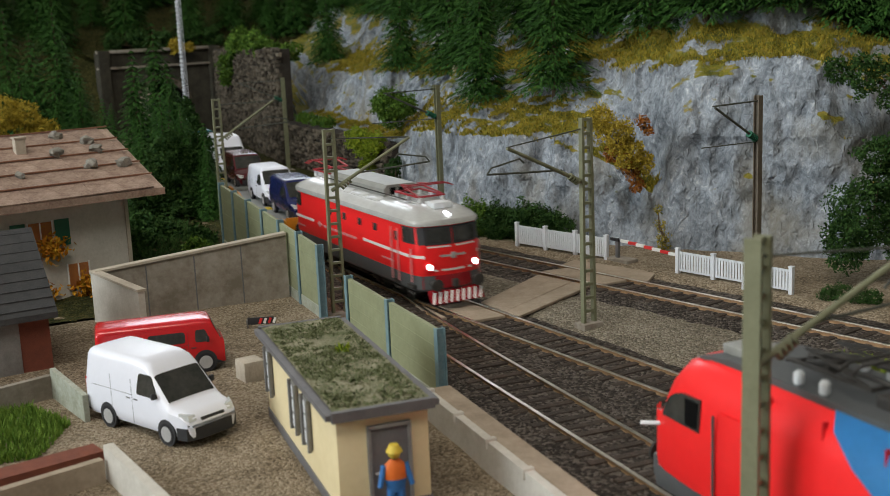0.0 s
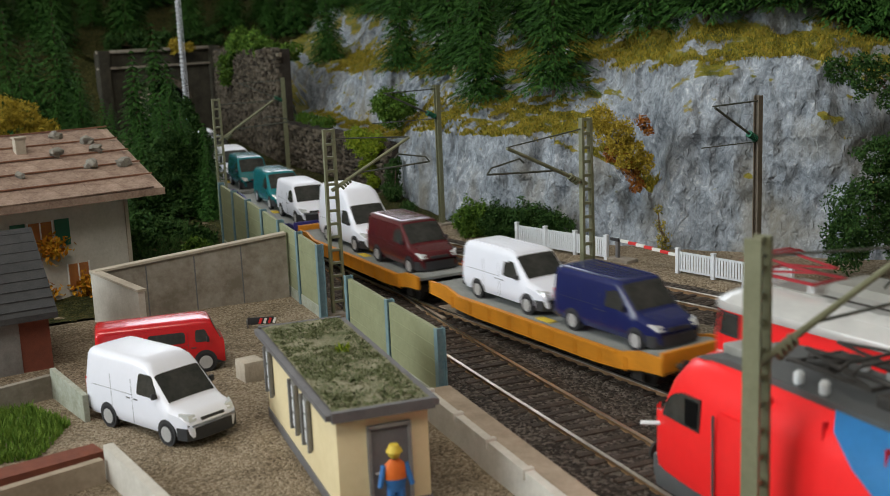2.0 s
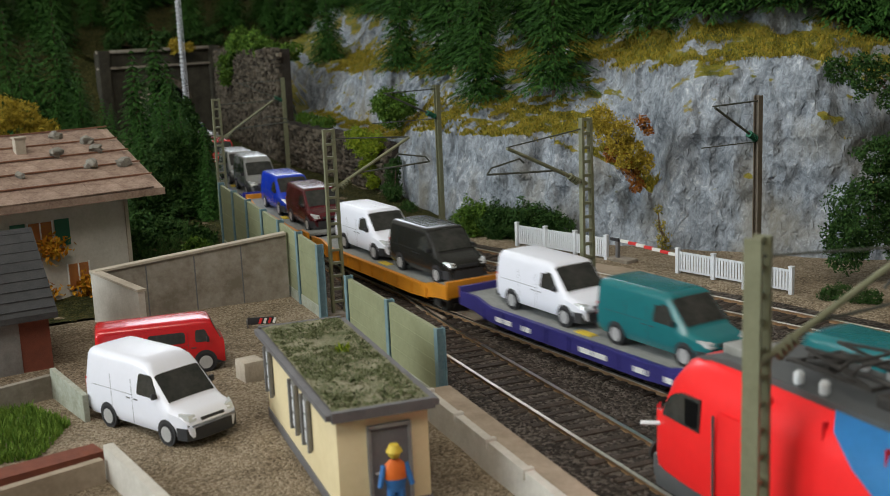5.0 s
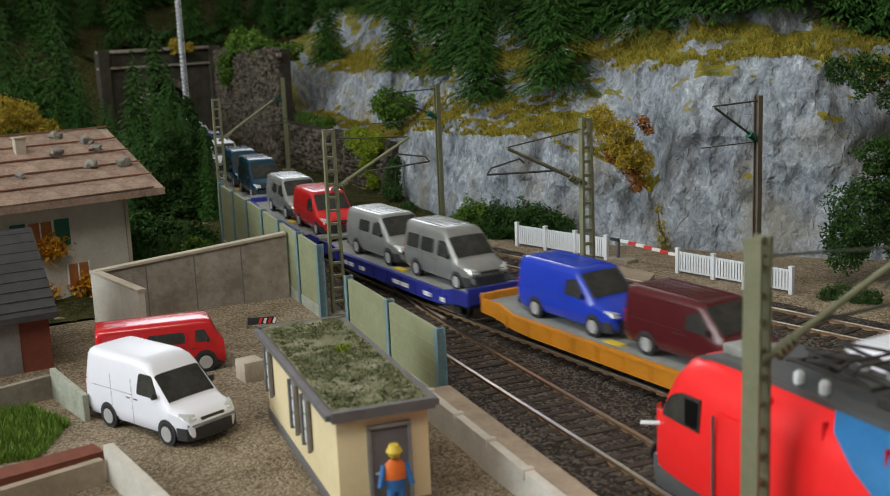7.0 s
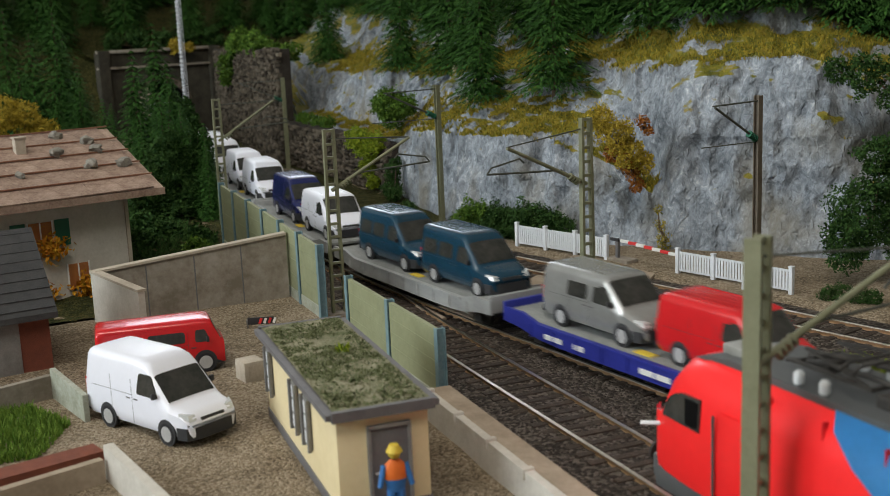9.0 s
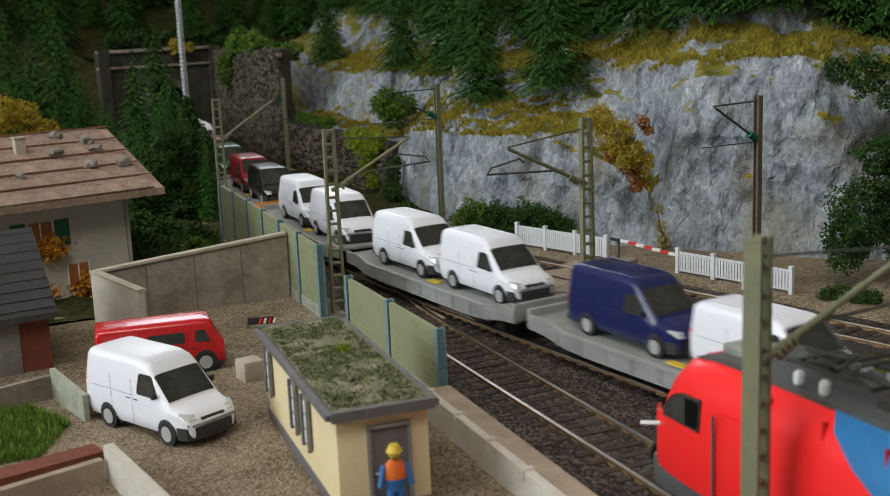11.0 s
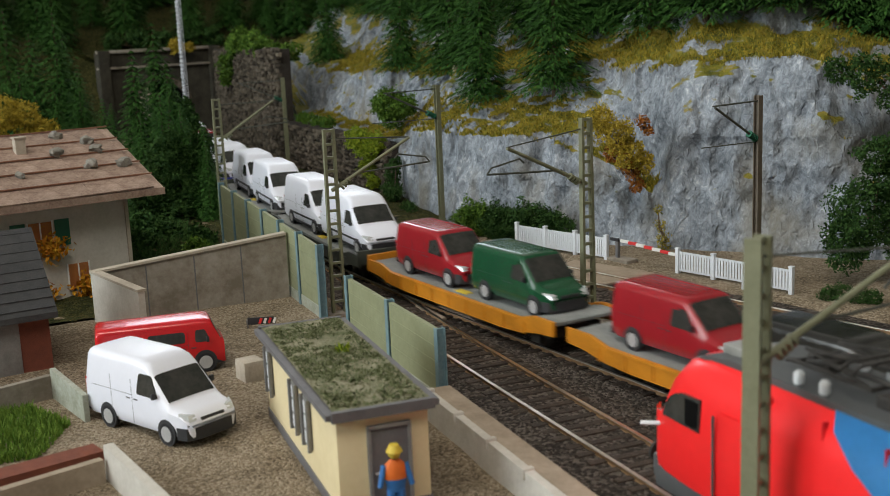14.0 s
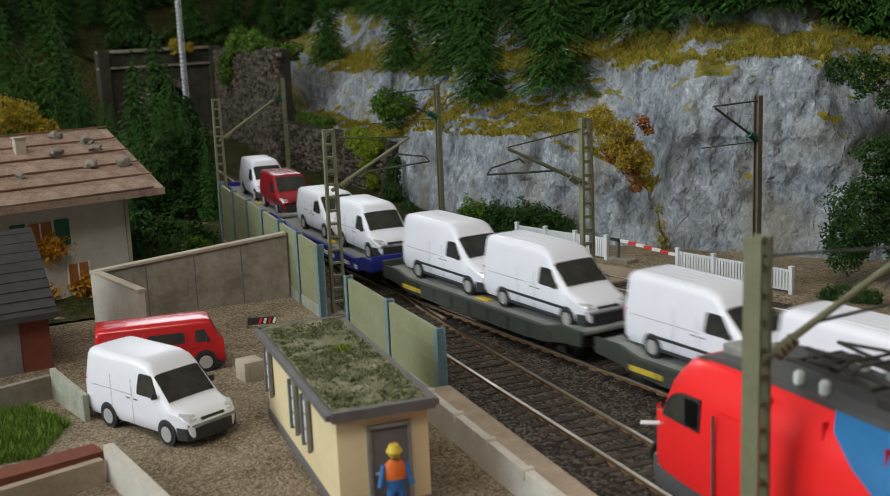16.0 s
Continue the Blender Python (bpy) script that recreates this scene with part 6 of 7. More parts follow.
def fence(a, b, h, n_posts, slats):
    d = Vector((b[0] - a[0], b[1] - a[1], 0))
    L = d.length
    t = thing("picket_fence", at(a[0], a[1], -0.02, math.degrees(math.atan2(d.y, d.x))), "white plastic picket fence beside the siding", "fence", "white fences")
    for k in range(n_posts):
        x = L * k / (n_posts - 1)
        bm = B()
        box(bm, (x, 0, h / 2 + 0.03), (0.17, 0.17, h + 0.12), 0.02)
        box(bm, (x, 0, h + 0.12), (0.2, 0.2, 0.06), 0.02)
        part("post", bm, "white_fence", t)
    bms = B()
    box(bms, (0, 0, h / 2 + 0.06), (0.093, 0.04, h - 0.14), 0.008)
    me = finish("slat", bms, "white_fence", 0)
    for k in range(slats):
        ob = new("slat", me)
        ob.parent = t
        ob.matrix_basis = at(L * (k + 0.5) / slats, 0, 0)
    for z in (0.16, h - 0.06):
        bm = B()
        box(bm, (L / 2, 0.03, z), (L, 0.06, 0.10), 0.01)
        part("rail", bm, "white_fence", t)
    return t


def fences():
    fence((-23.6, 9.4), (-18.4, 11.2), 1.0, 4, 44)
    fence((-14.5, 12.3), (-9.2, 13.8), 0.95, 4, 40)
    # barrier boom
    a, b = Vector((-18.0, 11.5, 0)), Vector((-14.6, 12.35, 0))
    d = b - a
    t = thing("crossing_barrier", at(a.x, a.y, 0, math.degrees(math.atan2(d.y, d.x))), "closed red and white crossing barrier boom", "barrier")
    L = d.length
    for k in range(7):
        bm = B()
        box(bm, (0.25 + (L - 0.25) * (k + 0.5) / 7, 0, 0.92 - 0.03 * k), ((L - 0.25) / 7, 0.10, 0.13), 0.01)
        part("boom", bm, "white" if k % 2 == 0 else "signred", t)
    bm = B()
    box(bm, (0.0, 0.05, 0.45), (0.16, 0.16, 0.9), 0.03)
    part("post", bm, "roofedge", t)
    bm = B()
    box(bm, (-0.12, 0, 0.93), (0.5, 0.11, 0.14), 0.02)
    part("counterweight", bm, "bumper", t)
    bm = B()
    box(bm, (0.2, 0.1, 0.05), (1.3, 0.7, 0.16), 0.03)
    part("footing", bm, "concrete", t)
    # white relay box below the second fence
    bm = B()
    box(bm, (0, 0, 0.3), (0.34, 0.28, 0.56), 0.03)
    ob = part("relay_box", bm, "white_fence")
    ob.matrix_basis = at(-10.7, 12.9, -0.05, 16)
    tagged(ob, "small white relay box at the fence", "box")
    # toppled warning board in the yard
    t = thing("warning_board", at(-15.3, -5.3, 0, 72), "small striped warning board on a grey stand", "sign")
    bm = B()
    box(bm, (0, 0, 0.30), (0.95, 0.06, 0.26), 0.01)
    part("board", bm, "bumper", t)
    for k in range(4):
        bm = B()
        bar(bm, (-0.05 + 0.17 * k, -0.045, 0.20), (0.03 + 0.17 * k, -0.045, 0.40), 0.02, 0.09)
        part("stripe", bm, "white" if k % 2 else "signred", t)
    bm = B()
    for x in (-0.5, 0.5):
        bar(bm, (x, 0.2, 0), (x, 0, 0.35), 0.06, 0.06)
    part("stand", bm, "greywood", t)
    bm = B()
    box(bm, (0, 0, 0.30), (0.75, 0.7, 0.66), 0.05)
    for k in range(3):
        box(bm, (0.38, -0.2 + 0.2 * k, 0.32), (0.03, 0.08, 0.35))
    ob = part("concrete_block", bm, "coping")
    ob.matrix_basis = at(-9.6, -7.1, 0, 10)
    tagged(ob, "pale concrete block standing on the gravel", "block")


# ---- foliage ----
def leaf(bm, c, s, rng):
    c = Vector(c)
    a = Vector((rng.gauss(0, 1), rng.gauss(0, 1), rng.gauss(0, 1))).normalized()
    b = a.orthogonal().normalized()
    b.rotate(Euler((rng.uniform(0, 6), rng.uniform(0, 6), rng.uniform(0, 6))))
    k = s * rng.uniform(0.6, 1.3)
    p = [bm.verts.new(c + v) for v in (a * k, b * k * 0.5, -a * k, -b * k * 0.5)]
    bm.faces.new(p)


def clump(bm, c, r, n, s, rng, flat=1.0):
    """Leaves through a lumpy shell with gaps."""
    c = Vector(c)
    for _ in range(n):
        d = Vector((rng.gauss(0, 1), rng.gauss(0, 1), rng.gauss(0, 1))).normalized()
        k = 0.72 + 0.5 * fbm(d.x * 1.7 + c.x, d.y * 1.7 + c.y, d.z * 1.7 + c.z, 3)
        q = r * k * rng.uniform(0.72, 1.04)
        leaf(bm, c + Vector((d.x * q, d.y * q, d.z * q * flat)), s, rng)


def bush(x, y, z, lobes, material, label, leaf_size=0.14, density=900, category="bush"):
    rng = random.Random(int(x * 31 + y * 17))
    t = thing("bush", at(x, y, z), label, category)
    bm = B()
    for dx, dy, dz, r in lobes:
        clump(bm, (dx, dy, dz), r, int(density * r * r), leaf_size, rng)
    tagged(part("crown", bm, material, t, smooth=0), kind="stuff")
    bm = B()
    for k in range(5):
        dx, dy, dz, r = lobes[k % len(lobes)]
        rod(bm, (dx * 0.4, dy * 0.4, -0.3), (dx + rng.uniform(-.2, .2), dy, dz), 0.06, 0.02, 6)
    part("stems", bm, "bark", t)
    return t


FIR = []


def fir_mesh(seed, h, rad):
    rng = random.Random(seed)
    tr = B()
    rod(tr, (0, 0, -0.4), (0, 0, h * 0.97), h * 0.022, 0.02, 8)
    trunk = finish("trunk", tr, "bark")
    bm = B()
    tiers = 26
    for k in range(tiers):
        u = k / (tiers - 1)
        z = h * (0.10 + 0.88 * u)
        R = rad * (1 - u) ** 0.85 * rng.uniform(0.86, 1.1) + 0.07
        n = max(5, int(15 * (1 - u) + 5))
        off = rng.uniform(0, 6.28)
        for j in range(n):
            a = off + j * 6.283 / n + rng.uniform(-0.15, 0.15)
            r = R * rng.uniform(0.72, 1.12)
            ca, sa = math.cos(a), math.sin(a)
            droop = r * rng.uniform(0.28, 0.48)
            seg = 3
            wdt = max(0.06, r * 0.26)
            # needles in small sprays along the branch
            for m in range(seg * 9):
                f = (m + rng.random()) / (seg * 9)
                px, pz = r * f, z - droop * f ** 1.4 + 0.05 * rng.uniform(-1, 1)
                side = rng.uniform(-1, 1) * wdt * (1 - f * 0.7)
                l = (0.21 + 0.11 * rng.random()) * (h / 9) * (0.55 + 0.45 * (1 - u))
                base = Vector((px * ca - side * sa, px * sa + side * ca, pz))
                tip = base + Vector((ca * l - sa * side * 0.8, sa * l + ca * side * 0.8, -l * 0.55))
                sd = Vector((-sa, ca, rng.uniform(-0.5, 0.5))) * l * 0.33
                v = [bm.verts.new(q) for q in (base - sd * 0.6, base + sd * 0.6, tip + sd * 0.15, tip - sd * 0.15)]
                bm.faces.new(v)
    crown = finish("crown", bm, "fir", 0)
    return trunk, crown


def fir(x, y, z, scale, k, label="dark green model fir tree on the slope"):
    if not FIR:
        for s in range(4):
            FIR.append(fir_mesh(20 + s, 9.0, (2.1, 2.5, 2.3, 2.8)[s]))
    tr, cr = FIR[k % 4]
    t = thing("fir_tree", at(x, y, z, k * 77), label, "fir tree", "fir trees")
    for nm, me in (("trunk", tr), ("crown", cr)):
        ob = new(nm, me)
        ob.parent = t
        ob.scale = (scale, scale, scale)
    return t


def q_of(x):
    h = np.array(HILL)
    d = np.concatenate([[0], np.cumsum(np.hypot(np.diff(h[:, 0]), np.diff(h[:, 1])))])
    return float(np.interp(x, h[:, 0], d))


def on_hill(x, v):
    return hill_point(q_of(x), v)


def trees():
    # beside the line and before the tunnel
    for i, (x, y, s) in enumerate(((-55, -3.3, 1.08), (-60, -1.0, 1.28), (-57.5, -5.2, 0.72), (-52, -1.6, 0.98), (-62, 0.4, 0.85), (-75, -6.4, 1.45), (-76, -8.3, 1.25), (-70, -5.4, 0.95), (-72, -9.6, 1.0), (-68, -7.4, 0.75), (-84, -5.0, 1.2), (-88, -9.5, 1.5), (-66, -3.6, 0.62), (-80, -12.5, 1.3))):
        fir(x, y, -0.1, s, i, "dark green model fir tree near the tunnel")
    for i, (x, y, s) in enumerate(((-45, -4.6, 0.66), (-47, -3.0, 0.80), (-43.5, -3.2, 0.66), (-49, -5.8, 0.66), (-48, -1.7, 0.68), (-45.6, -1.6, 0.62), (-43.2, -1.9, 0.52), (-50.5, -1.2, 0.70), (-40.5, -1.75, 0.50), (-42.0, -1.5, 0.62))):
        fir(x, y, -0.1, s, i + 1, "dense dark fir behind the noise barrier")
    bush(-41.5, -4.3, 2.2, [(0, 0, 0, 1.7), (0, 1.2, -0.6, 1.3), (0, -1.2, -0.5, 1.4), (-0.5, 0.3, 1.6, 1.2), (0.3, 0.6, -1.4, 1.4), (0, -1.0, -1.6, 1.2), (-0.5, 0.8, 2.4, 0.8)], "darkleaf", "dense dark green tree behind the barrier", 0.12, 1400, "tree")
    bm = B()
    n, m = 70, 30
    vs = [[bm.verts.new((-56 + 37 * i / n, -13 + 9.6 * j / m, 0.05 + 0.12 * fbm(i * 0.4, j * 0.4, 3, 3))) for j in range(m + 1)] for i in range(n + 1)]
    for i in range(n):
        for j in range(m):
            if vs[i][j].co.x < -20.2:
                bm.faces.new((vs[i][j], vs[i + 1][j], vs[i + 1][j + 1], vs[i][j + 1]))
    tagged(part("garden_soil", bm, "undergrowth"), "dark mossy garden soil behind the yard wall", "soil", kind="structure")
    for x0, x1, y0, y1 in ((-96, -31.8, -6.0, 0.2), (-94, -41, 2.6, 10.6), (-41.2, -30.5, 5.7, 10.4)):
        bm = B()
        n, m = 80, 16
        vs = [[bm.verts.new((x0 + (x1 - x0) * i / n, y0 + (y1 - y0) * j / m, 0.03 + 0.08 * fbm(i * 0.4, j * 0.4, x0, 3) - (0.34 if (j == m and y0 < 0) or (j < 3 and y0 > 0) else 0))) for j in range(m + 1)] for i in range(n + 1)]
        for i in range(n):
            for j in range(m):
                bm.faces.new((vs[i][j], vs[i + 1][j], vs[i + 1][j + 1], vs[i][j + 1]))
        tagged(part("verge_soil", bm, "undergrowth"), "dark overgrown soil beside the far line", "soil", kind="structure")
    rng = random.Random(2)
    bm = B()
    for _ in range(9000):
        x, y = rng.uniform(-45, -20.3), rng.uniform(-8, -3.4)
        blade(bm, x, y, 0.05, rng.uniform(0.12, 0.35), rng, 0.9)
    tagged(part("garden_weeds", bm, "darkleaf", smooth=0), "dark green weeds in the garden", "grass", kind="stuff")
    bush(-42.6, -1.75, 2.9, [(0, 0, 0, 1.0), (-0.3, 0.3, 1.1, 0.8), (0.2, -0.5, 0.6, 0.9), (0, 0.2, -1.1, 1.0), (-0.2, 0, 1.9, 0.75), (-0.2, -0.3, 2.7, 0.65), (-0.3, -0.4, 3.3, 0.5), (-0.3, -0.45, 3.8, 0.3), (0, -0.2, -2.1, 1.0)], "darkleaf", "dark green tree close beside the far line", 0.12, 1400, "tree")
    for y in (-6, -9, -12, -4):
        bush(-62 - y, y, 0.3, [(0, 0, 0.4, 1.3), (1, 1.2, 0.2, 1.1), (-1, -1.2, 0.3, 1.2)], "darkleaf", "dark undergrowth below the firs", 0.18, 500)
    # on the ledges
    for i, (x, v, s) in enumerate(((-65, 0.71, 0.95), (-38.0, 0.69, 1.05), (-29.5, 0.46, 0.85), (-25.0, 0.52, 0.95), (-33.5, 0.69, 0.9), (-46, 0.69, 0.85), (-47, 0.82, 0.9), (-36, 0.82, 1.0), (-24, 0.79, 0.9))):
        p = on_hill(x, v)
        fir(p.x, p.y, p.z - 0.2, s, i)
    rng = random.Random(11)
    for i in range(150):
        x = rng.uniform(-95, -30) if i < 80 else rng.uniform(-30, -4)
        v = rng.uniform(0.865, 0.93) if i < 80 else rng.uniform(0.79, 0.89)
        p = on_hill(x, v)
        fir(p.x, p.y, p.z - 0.3, rng.uniform(0.7, 1.25), i, "dark fir in the wood above the cliffs")
    bush(-66, -9.9, 3.8, [(0, 0, 0.9, 1.5), (0, 1.3, -0.3, 1.4), (0, -1.2, 1.4, 1.5), (0, 2.2, -1.4, 1.2), (0, 0, -1.2, 1.7), (0, 0.5, -2.8, 1.5), (0, -2.4, 0.4, 1.5)], "autumn", "tall yellow autumn tree behind the chalet", 0.13, 900, "tree")
    # garden between chalet and barrier
    for x, y, r, m in ((-33.5, -3.9, 0.8, "darkleaf"), (-30.5, -4.6, 0.7, "leaf"), (-36.0, -5.2, 0.9, "darkleaf"), (-28.5, -5.9, 0.45, "darkleaf"), (-39, -6, 1.1, "darkleaf"), (-34, -7, 0.9, "darkleaf")):
        bush(x, y, 0.2, [(0, 0, 0.2, r), (0.5 * r, 0.6 * r, 0, r * 0.7), (-0.6 * r, -0.3 * r, 0.1, r * 0.7)], m, "low green shrub in the garden by the barrier")
    # hedge at the cliff foot
    for x, y, r, m in ((-27.2, 8.8, 1.15, "leaf"), (-25.8, 9.6, 1.1, "darkleaf"), (-24.6, 10.5, 1.25, "darkleaf"), (-23.6, 11.2, 0.9, "darkleaf")):
        bush(x, y, 0.45, [(0, 0, 0.45, r), (0.5, 0.4, 0.2, r * 0.8), (-0.5, -0.2, 0.3, r * 0.8), (0, 0, -0.3, r * 0.8)], m, "dense green hedge bush at the cliff foot", 0.08, 2900)
    # on the rock
    bush(-42.3, 10.2, 5.7, [(0, 0, 0, 1.3), (0.9, 0.6, -0.1, 1.0), (-1.3, 0.1, -0.2, 1.0), (0.2, 0.2, -0.9, 0.9)], "leaf", "bright green bush hanging on the rock", 0.10, 1900)
    bush(-19.5, 12.5, 5.0, [(0, 0, 0.4, 1.0), (0.3, 0.5, -0.5, 0.9), (-0.5, -0.5, 1.1, 0.75), (0.5, 1.1, -0.9, 0.6)], "autumn", "yellow autumn bush in the cliff cleft", 0.075, 2400)
    bush(-19.4, 13.2, 3.8, [(0, 0, 0, 0.6), (0.1, 0.2, -0.8, 0.45), (-0.9, -0.5, 0.6, 0.5), (-0.4, -0.2, 1.0, 0.5)], "rust", "rusty orange creeper on the cliff", 0.07, 2200)
    bush(-18.6, 14.2, 1.2, [(0, 0, 0, 0.35), (0.05, 0.1, -0.6, 0.4), (-0.1, -0.05, 0.7, 0.28), (0.1, 0.1, -1.0, 0.4)], "turf", "ochre brown weeds in the cliff cleft", 0.06, 1500)
    bush(-18.9, 13.5, 5.9, [(0, 0, 0, 0.38), (0.1, 0.2, -0.4, 0.3)], "rust", "small reddish shrub on the cliff", 0.09, 1300)
    bush(-45.6, 9.4, 2.6, [(0, 0, 0.5, 1.1), (1.4, 0.1, 0.1, 1.0), (0.9, 0, -1.0, 0.8), (1.7, 0, -1.9, 0.6), (-1.2, 0, 0.7, 0.9), (2.4, 0.1, 0.6, 0.8)], "limeleaf", "lime green ivy over the stone wall", 0.10, 2000)
    # added dark leaves stand in for the shaded cleft between wall and cliff
    bush(-40.3, 9.3, 0.4, [(0, 0, 0.3, 0.8), (-0.6, 0.3, 1.2, 0.7), (0.4, 0.2, 1.9, 0.5), (0.9, -0.2, 0.1, 0.6)], "darkleaf", "dark green bush added for the shade in the gap beside the cliff", 0.09, 1800)
    bush(-36.0, 8.7, 0.1, [(0, 0, 0.15, 0.45), (0.8, -0.1, 0.1, 0.4), (-0.9, 0.1, 0.1, 0.4)], "darkleaf", "low weeds at the cliff foot", 0.07, 1800)
    bush(-59, 9.6, 3.3, [(-2, 0.3, 0.3, 0.7), (0, 0.3, 0.2, 0.8), (2, 0.4, 0.1, 0.8), (4, 0.5, 0.3, 0.7)], "leaf", "green shrubs along the stone wall top", 0.13, 900)
    bush(-76, 9.6, 8.6, [(-4, 0, 0.4, 1.3), (-1, 0, 0.8, 1.4), (2, 0.2, 0.6, 1.3), (5, 0.2, 0.2, 1.2), (8, 0.4, 0, 1.0), (-6, -0.3, -1.2, 1.3), (-7, -0.4, -2.6, 0.9), (11, 1.0, 0.0, 1.0)], "leaf", "thick green ivy spilling over the high wall", 0.17, 650)
    bush(-97, 5, 9.4, [(0, -4, 0, 1.3), (0, -1.5, 0.3, 1.4), (0, 1, 0.2, 1.3), (0, 3.5, 0.4, 1.5), (0, 6, 0.3, 1.4)], "darkleaf", "shrubs on top of the tunnel portal", 0.2, 500)
    bush(-94, 6.8, 9.0, [(0, 0, 0, 0.9), (0, 1.3, -0.2, 0.7)], "autumn", "yellow shrub above the tunnel portal", 0.15, 700)
    # tree at the far right
    t = bush(-9.0, 17.3, 2.8, [(0, 0, 0, 1.7), (0.8, 0.9, 1.2, 1.5), (-0.4, -0.6, -1.2, 1.3), (1.2, 1.2, -1.0, 1.5), (0.4, 0.2, 2.2, 1.1), (1.6, 1.6, 0.4, 1.6)], "darkleaf", "dense dark green leafy tree by the cliff", 0.085, 2200, "tree")
    bush(-11.8, 19.6, 7.9, [(0, 0, 0, 1.1), (1.2, 1.2, 0.3, 1.2), (-0.9, -0.8, 0.2, 0.7), (0.8, 0.8, -1.0, 0.8)], "darkleaf", "green shrubs hanging from the cliff top", 0.09, 1500)
    bush(-7.4, 14.6, 0.1, [(0, 0, 0.2, 0.5), (0.5, 0.4, 0.1, 0.5), (-0.4, -0.3, 0.1, 0.4), (0.9, 0.7, 0.1, 0.4)], "darkleaf", "low dark green shrub behind the siding", 0.05, 5000)
    bush(-1.0, 9.9, 0.0, [(0, 0, 0, 0.5), (0.8, 0.2, 0, 0.45), (-0.8, -0.3, 0, 0.4), (1.6, 0.5, 0, 0.4)], "limeleaf", "yellow green grass tufts between the tracks", 0.06, 4000)
    for x, v, r in ((-30.8, 0.45, 0.26), (-36.5, 0.68, 0.2)):
        p = on_hill(x, v)
        bm = B()
        rod(bm, (0, 0, -0.5), (0, 0, 0.55), r, r * 0.85, 14)
        ob = part("tree_stump", bm, "plank")
        ob.matrix_basis = at(p.x, p.y, p.z)
        tagged(ob, "cut brown tree stump on the turf", "tree stump", "tree stumps")


def turf():
    """Straw-coloured static grass on the ledges."""
    rng = random.Random(5)
    bm = B()
    n = 0
    for _ in range(90000):
        x = rng.uniform(-62, -11)
        v = rng.choice((rng.uniform(0.33, 0.50), rng.uniform(0.66, 0.80)))
        q = q_of(x)
        p = hill_point(q, v)
        p2 = hill_point(q, v + 0.012)
        if abs(p2.z - p.z) > 0.85 * math.hypot(p2.x - p.x, p2.y - p.y):
            continue
        blade(bm, p.x, p.y, p.z - 0.03, rng.uniform(0.10, 0.26), rng, 0.9)
        n += 1
        if n > 52000:
            break
    tagged(part("turf", bm, "turf", smooth=0), "straw yellow and olive turf on the rock ledges", "grass", kind="stuff")


# ---- stone wall and tunnel portal ----
def stone_wall(name, a, b, z1a, z1b, label, singles, sw=0.50, sh=0.27, seed=1):
    d = Vector((b[0] - a[0], b[1] - a[1], 0))
    L = d.length
    t = thing(name, at(a[0], a[1], 0, math.degrees(math.atan2(d.y, d.x))), label, "stone wall", kind="structure")
    bm = B()
    extrude(bm, [(0, -0.4), (L, -0.4), (L, z1b), (0, z1a)], 0.0, 0.9)
    part("core", bm, "mortar", t)
    rng = random.Random(seed)
    shapes = []
    for k in range(6):
        q = B()
        box(q, (0, 0, 0), (sw * 0.93, 0.30, sh * 0.9))
        for v in q.verts:
            v.co += Vector((rng.uniform(-.07, .07), rng.uniform(-.05, .05), rng.uniform(-.05, .05)))
        bmesh.ops.bevel(q, geom=list(q.edges), offset=0.05, segments=1, affect="EDGES")
        shapes.append(finish("stone", q.copy(), "stone", 0))
        q.free()
    rest = B()
    z = 0.05
    row = 0
    made = 0
    while z < max(z1a, z1b):
        x = rng.uniform(0, 0.3)
        while x < L - 0.2:
            w = sw * rng.uniform(0.45, 1.5)
            top = z1a + (z1b - z1a) * x / L
            if z + sh * 0.6 < top:
                c = (x + w / 2, -rng.uniform(-0.04, 0.12), z + sh / 2 + rng.uniform(-0.075, 0.075))
                if made < singles:
                    ob = new("stone", shapes[rng.randrange(6)])
                    ob.parent = t
                    ob.matrix_basis = at(*c, 0, 0, rng.uniform(-9, 9))
                    ob.scale = (w / sw, 1, rng.uniform(0.75, 1.15))
                    made += 1
                else:
                    g = bmesh.ops.create_cube(rest, size=1.0)
                    for v in g["verts"]:
                        v.co = Vector((v.co.x * w * 0.92 * (0.86 if v.co.y < 0 else 1), v.co.y * 0.3, v.co.z * sh * 0.88 * (0.84 if v.co.y < 0 else 1))) + Vector(c) + Vector((rng.uniform(-.07, .07), rng.uniform(-.05, .05), rng.uniform(-.06, .06)))
            x += w
        z += sh * rng.uniform(0.9, 1.1)
        row += 1
    if len(rest.verts):
        tagged(part("stones", rest, "stone_joined", t, smooth=0), kind="stuff")
    else:
        rest.free()
    return t


